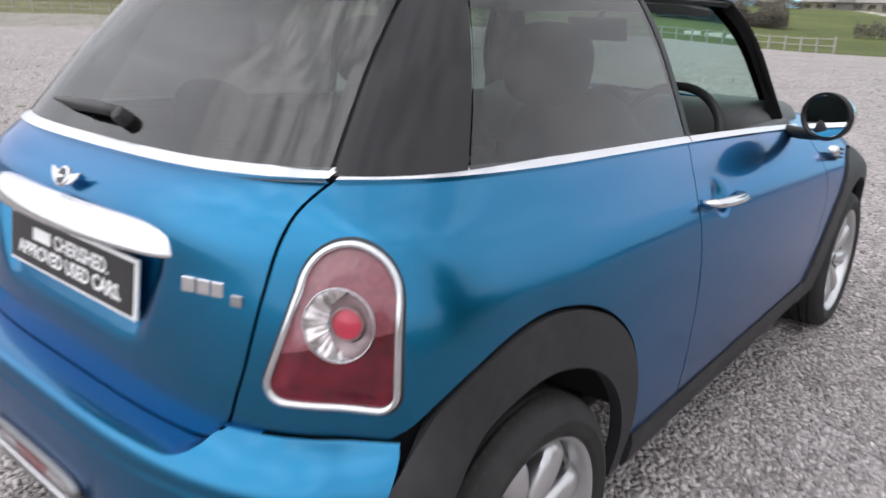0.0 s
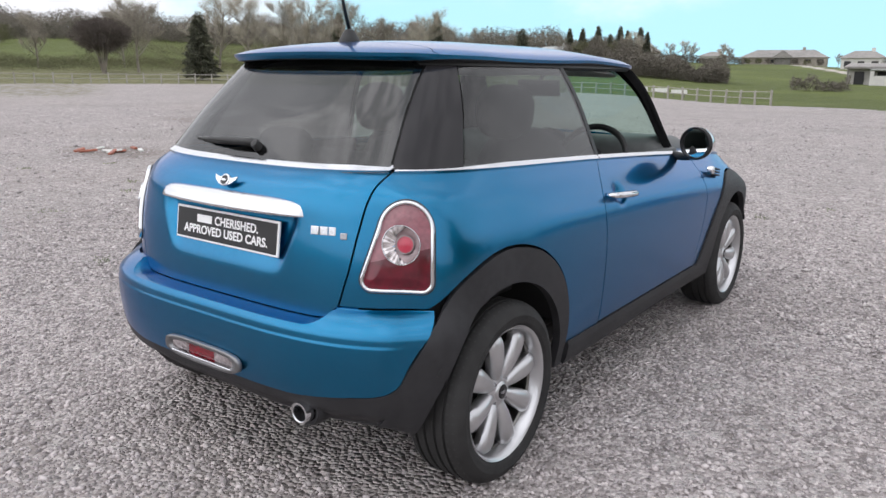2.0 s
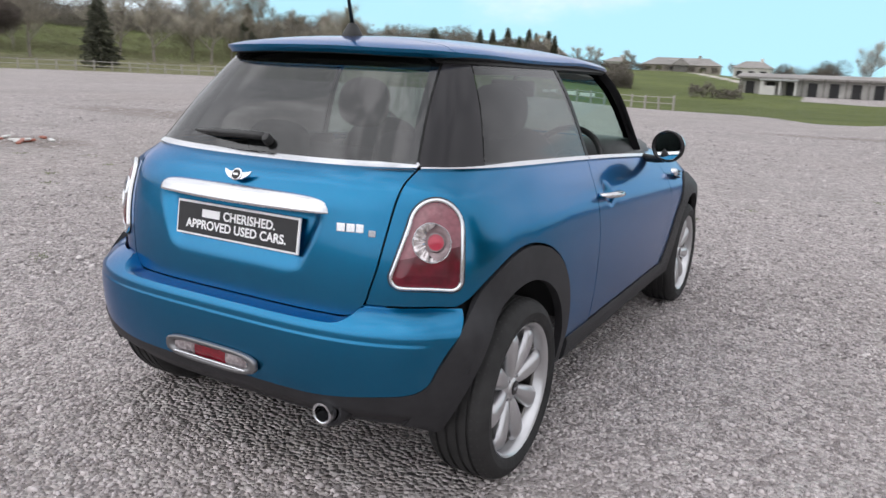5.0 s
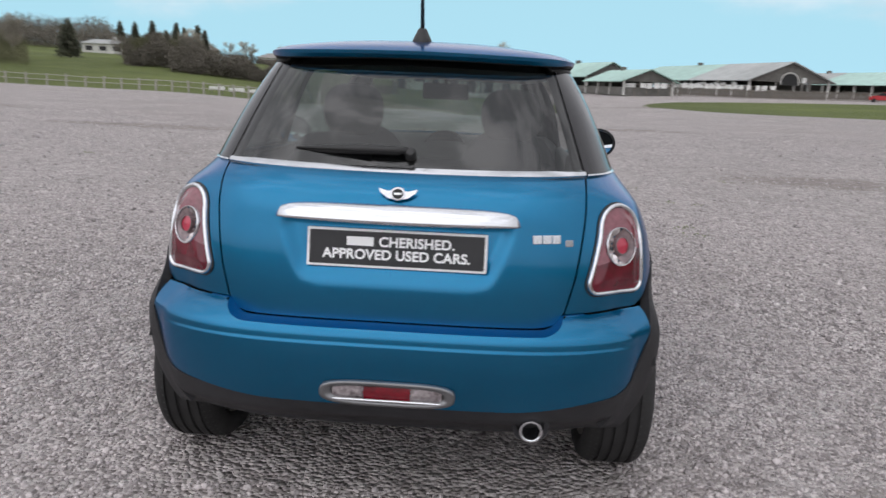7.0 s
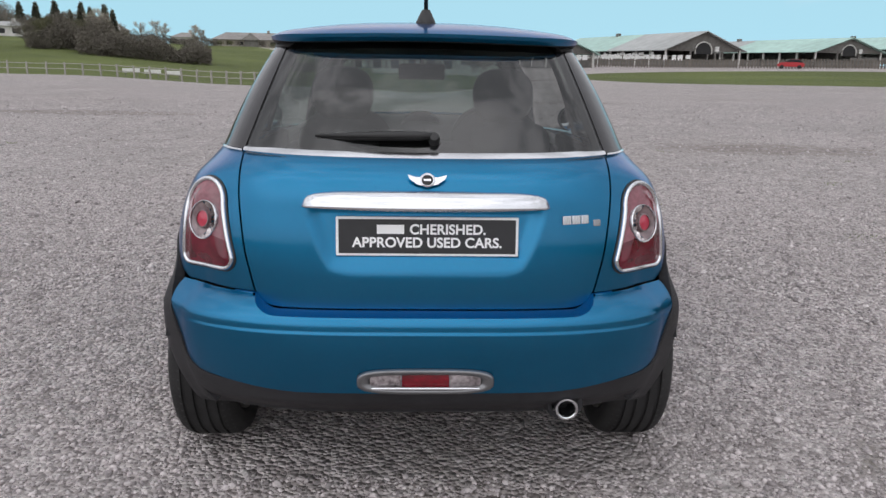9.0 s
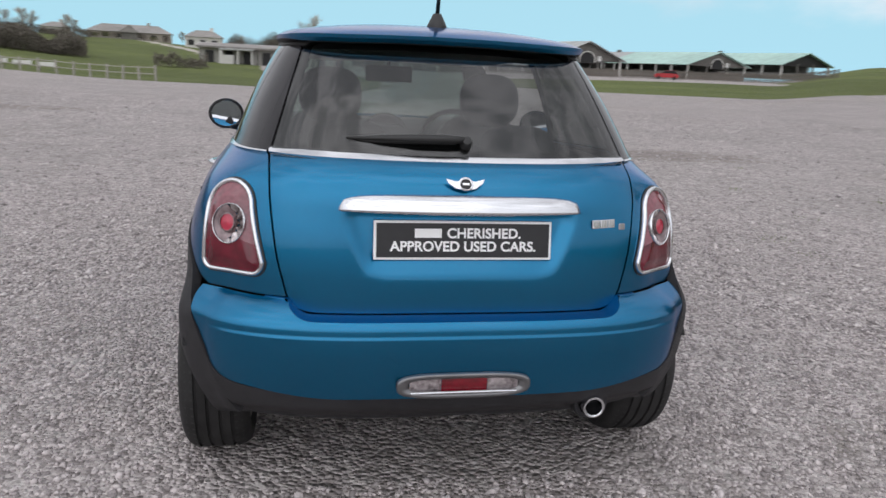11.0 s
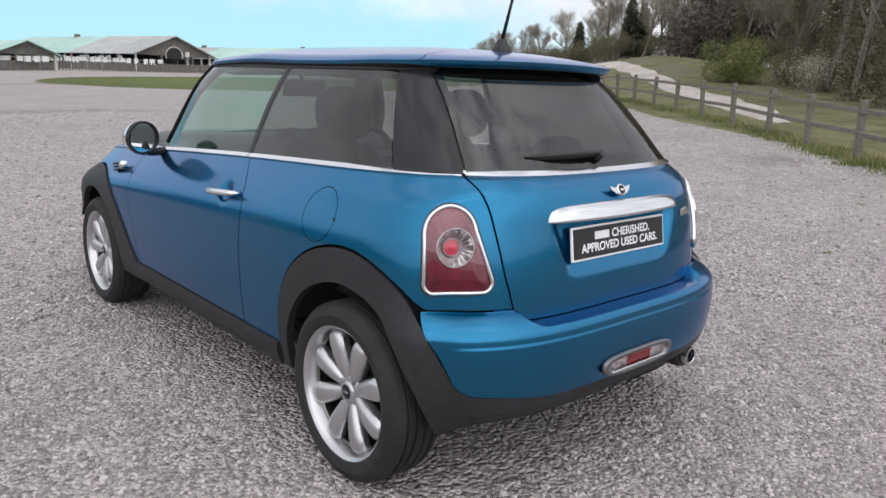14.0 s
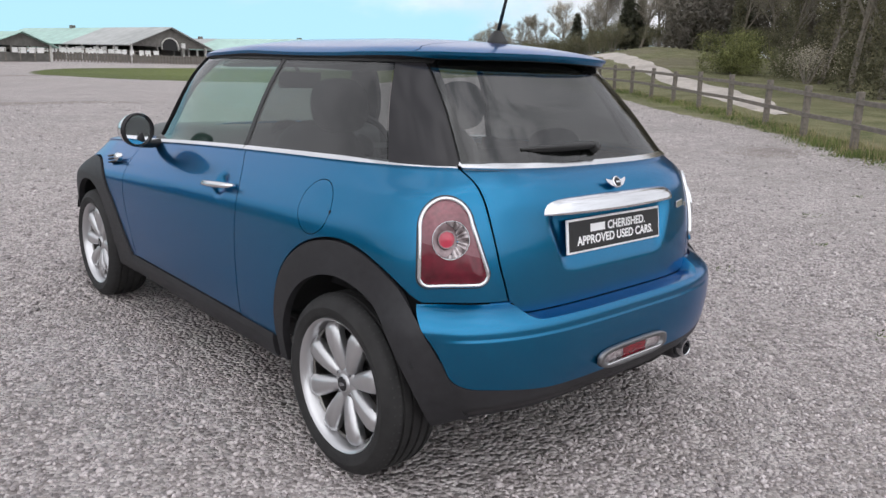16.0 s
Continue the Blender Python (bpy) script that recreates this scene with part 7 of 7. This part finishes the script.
def white_sheets(a, b, seed, high=1.2, rail=True):
    """Pale rugs and sheets hung in a row from a to b, over a rail where there is one."""
    r = random.Random(seed)
    d = b - a
    turn = math.degrees(math.atan2(d.y, d.x))
    if rail:
        t = thing("hanging_rail", "grey timber rail hung with pale sheets before the barns", "rail", pose(a.x, a.y, a.z, 0, 0, turn))
        part("bar", box_bm(d.length, 0.08, 0.10, pose(d.length / 2, 0, high + 0.55)), OLD_WOOD, t)
        for k in range(5):
            part("post", box_bm(0.12, 0.12, high + 0.8, pose(d.length * k / 4, 0, (high + 0.4) / 2)), OLD_WOOD, t)
    for k in range(int(d.length / 1.05)):
        h = r.uniform(0.5, 0.8) if rail else r.uniform(0.5, 1.1)
        p = a + d * min((k + 0.5 + r.uniform(-0.2, 0.2)) * 1.05 / d.length, 1.0)
        ob = part("hung_sheet", box_bm(r.uniform(0.5, 0.95), 0.12, h, Matrix(), 0.03, 1), SHEEP_WHITE)
        ob.matrix_basis = pose(p.x, p.y, p.z + (high + 0.62 - h / 2 if rail else high + h / 2), 0, 0, turn)
        tagged(ob, "pale sheet hung in the open bay of the barn", "sheet", "sheets hung in the barn")


def build_barns():
    p = spot(21.0, 128.5)
    gable_building("barn", "long open-sided barn with grey and faded green sheet roof", (p.x, p.y, p.z), 13, 46, 13.5, 2.9, 5.6, (ROOF_GREY, ROOF_GREY, ROOF_GREEN, ROOF_GREEN, ROOF_GREEN), BOARD, True)
    m = pose(p.x, p.y, p.z, 0, 0, 13)
    white_sheets(m @ Vector((-6.9, 1, 0)), m @ Vector((-6.9, 43, 0)), 4, 1.2, False)
    white_sheets(spot(9.8, 111.2), spot(13.2, 111.4), 6)
    white_sheets(spot(13.8, 119.6), spot(20.2, 122.0), 5)
    p = spot(30.2, 153)
    gable_building("barn", "open-sided barn with a grey and green sheet roof behind the other", (p.x, p.y, p.z), 13, 50, 14, 2.9, 5.2, (ROOF_GREEN, ROOF_GREY), BOARD, True)
    p = spot(11.6, 112)
    gable_building("small_barn", "small timber gable barn with a faded green roof", (p.x, p.y, p.z), 12, 16, 7.4, 2.3, 3.8, (ROOF_GREEN,), BOARD)
    p = spot(8.8, 130)
    gable_building("small_barn", "green-roofed timber shed at the end of the barns", (p.x, p.y, p.z), 20, 20, 9, 3.0, 5.2, (ROOF_GREEN,), BOARD)
    p = spot(35.9, 165)
    gable_building("barn", "dark end barn beside the others", (p.x, p.y, p.z), 10, 40, 12, 3.0, 5.2, (ROOF_GREEN,), OPENING_SHADE)
    # long fence of boards in front of the barns
    a, b = spot(9, 117), spot(38, 128)
    fence("yard_fence", "grey close-boarded paling fence before the barns", [(a.x, a.y), (b.x, b.y)], 0.42, 1.3, (1.05, 0.35), OLD_WOOD, 0.19)


build_barns()


def house(name, label, az, d, yaw, w, l, h, roof_h, wall, roof, windows):
    p = spot(az, d)
    t = thing(name, label, "house", pose(p.x, p.y, p.z - 0.3, 0, 0, yaw))
    part("wall", box_bm(w, l, h + 0.3, pose(0, l / 2, h / 2)), wall, t)
    o = 0.5
    V = [(-w / 2 - o, -o, h), (w / 2 + o, -o, h), (w / 2 + o, l + o, h), (-w / 2 - o, l + o, h), (-w / 2 + l * 0.35, l / 2, h + roof_h), (w / 2 - l * 0.35, l / 2, h + roof_h)]
    mesh("roof", V, [(0, 1, 5, 4), (2, 3, 4, 5), (1, 2, 5), (3, 0, 4), (3, 2, 1, 0)], roof, t, smooth=False)
    for k in range(windows):
        x = -w / 2 + w * (k + 0.5) / windows
        win = part("window", box_bm(w / windows * 0.5, 0.08, h * 0.42, pose(x, -0.02, h * 0.56)), OPENING_SHADE, t)
        part("window_frame", box_bm(w / windows * 0.5, 0.04, 0.07, pose(x, -0.05, h * 0.56 - h * 0.23)), SHEEP_WHITE, win)
    part("chimney", box_bm(0.7, 0.7, 1.3, pose(w * 0.22, l / 2, h + roof_h)), wall, t)
    return t


def build_houses():
    house("bungalow", "long low buff stone bungalow with a brown roof on the hill", -12.0, 212, 8, 20, 9, 2.1, 2.0, STONE_WALL, TILE_ROOF, 7)
    bung = next(o for o in bpy.data.objects if o.name == "bungalow")
    V = [(-2.6, -1.6, 2.0), (2.6, -1.6, 2.0), (0, -1.6, 3.9), (-2.6, 4, 2.0), (2.6, 4, 2.0), (0, 4, 3.9)]
    mesh("porch_roof", V, [(0, 2, 5, 3), (1, 4, 5, 2), (0, 1, 2), (0, 3, 4, 1)], TILE_ROOF, bung, smooth=False)
    part("porch_wall", box_bm(3.6, 0.3, 2.2, pose(0, -1.0, 1.0)), BOARD, bung)
    house("white_house", "small white-walled house among trees on the hill", -16.7, 212, 4, 6, 6, 2.0, 1.3, RENDERED, TILE_ROOF, 3)
    house("white_house", "low white-walled house among trees on the hill", -21.6, 220, 10, 9, 6, 2.6, 1.5, RENDERED, TILE_ROOF, 3)
    house("white_house", "white outbuilding on the field's edge", -27.9, 190, 10, 9, 5, 2.4, 1.0, RENDERED, ROOF_GREY, 3)
    house("white_house", "pale house beyond the stable", -7.2, 190, 0, 8, 6, 3.0, 1.6, RENDERED, TILE_ROOF, 3)
    house("white_house", "pale house with a grey roof beyond the stable", 2.2, 170, -4, 10, 6, 2.6, 1.4, RENDERED, ROOF_GREEN, 3)
    # open-fronted shelter
    p = spot(-5.0, 116)
    hut = thing("shelter", "small flat-roofed grey shelter with an open front", "shelter", pose(p.x, p.y, p.z, 0, 0, 6))
    part("roof", box_bm(5.0, 3.4, 0.25, pose(0, 1.5, 2.1), 0.04, 1), ROOF_GREY, hut)
    part("back_wall", box_bm(4.6, 0.15, 2.0, pose(0, 2.9, 1.0)), OPENING_SHADE, hut)
    for x in (-2.2, 0.2, 2.2):
        part("pillar", box_bm(0.5 if x < 0 else 0.25, 0.3, 2.0, pose(x, 0.1, 1.0)), RENDERED, hut)
    part("front_panel", box_bm(1.6, 0.15, 1.3, pose(-1.2, 0.1, 0.65)), RENDERED, hut)
    # stable row
    p = spot(-2.2, 118)
    st = thing("stable_row", "long low stable block with pale walls and dark doorways", "stable", pose(p.x, p.y, p.z, 0, 0, 2))
    part("wall", box_bm(22, 5, 2.6, pose(0, 2.5, 1.3)), STABLE_WALL, st)
    part("roof", box_bm(23, 6.4, 0.3, pose(0, 2.2, 2.70, 5, 0, 0), 0.04, 1), TILE_ROOF, st)
    # doorways are near-black slabs on the wall, their shade given as colour
    for k in range(8):
        part("doorway", box_bm(1.2, 0.1, 1.9, pose(-9.6 + 2.75 * k, -0.02, 0.95)), OPENING_SHADE, st)
        part("post", box_bm(0.18, 0.18, 2.5, pose(-10.9 + 2.75 * k, -1.0, 1.25)), BOARD, st)


build_houses()


def red_car():
    p = spot(26.8, 117.5)
    c = thing("red_car", "small red hatchback parked far off by the barns", "car", pose(p.x, p.y, p.z, 0, 0, 65) @ Matrix.Diagonal((0.9, 0.9, 0.9, 1)))
    prof = [(-1.9, 0.35), (-1.95, 0.75), (-1.7, 0.95), (-0.9, 1.0), (0.9, 1.0), (1.6, 0.92), (1.95, 0.7), (1.9, 0.35)]
    V = [(s * 0.82, y, z) for s in (-1, 1) for y, z in prof]
    n = len(prof)
    mesh("body", V, [tuple(range(n)), tuple(range(n, 2 * n))[::-1]] + [(i, (i + 1) % n, n + (i + 1) % n, n + i) for i in range(n)], RED_PAINT, c, smooth=False)
    roof = [(-1.75, 0.95), (-1.2, 1.4), (0.2, 1.45), (1.0, 0.98)]
    V = [(s * 0.70, y, z) for s in (-1, 1) for y, z in roof]
    mesh("windows", V, [(0, 1, 2, 3), (7, 6, 5, 4)] + [(i, (i + 1) % 4, 4 + (i + 1) % 4, 4 + i) for i in range(4)], GLOSS_BLACK, c, smooth=False)
    part("roof", box_bm(1.34, 1.5, 0.05, pose(0, -0.5, 1.45), 0.02, 1), RED_PAINT, c)
    for x in (-0.8, 0.8):
        for y in (-1.25, 1.25):
            lathe("wheel", [(0.0, 0.1), (0.2, 0.1), (0.3, 0.08), (0.3, -0.08), (0.0, -0.08)], RUBBER, c, pose(x, y, 0.3, 0, 90, 0), 16)


red_car()


def clutter():
    # white boards standing by the field fence
    for k, a in enumerate((-20.4, -19.0, -17.6)):
        p = spot(a, 68.5)
        b = thing("white_board", "white painted board on short dark legs in the grass", "board", pose(p.x, p.y, p.z, 0, 0, 18), "white boards by the fence")
        part("panel", box_bm(1.35, 0.08, 0.34, pose(0, 0, 0.52), 0.02, 1), SHEEP_WHITE, b)
        for s in (-0.45, 0.45):
            part("leg", box_bm(0.07, 0.07, 0.4, pose(s, 0, 0.2)), BOARD, b)
    # broken red and white barrier pieces on the gravel
    r = random.Random(7)
    for k in range(9):
        x, y = -9.9 + r.uniform(-0.55, 0.65), 4.8 + r.uniform(-0.55, 0.55)
        red = k % 2 == 0
        ob = part("barrier_piece", box_bm(r.uniform(0.14, 0.36), 0.07, 0.04, Matrix(), 0.012, 1), RED_PLASTIC if red else SHEEP_WHITE)
        ob.matrix_basis = pose(x, y, float(land(x, y)) + 0.03, r.uniform(-8, 8), r.uniform(-12, 4), r.uniform(0, 180))
        tagged(ob, "broken faded red barrier piece lying on gravel" if red else "broken white barrier piece lying on gravel", "debris", "broken barrier pieces")


clutter()
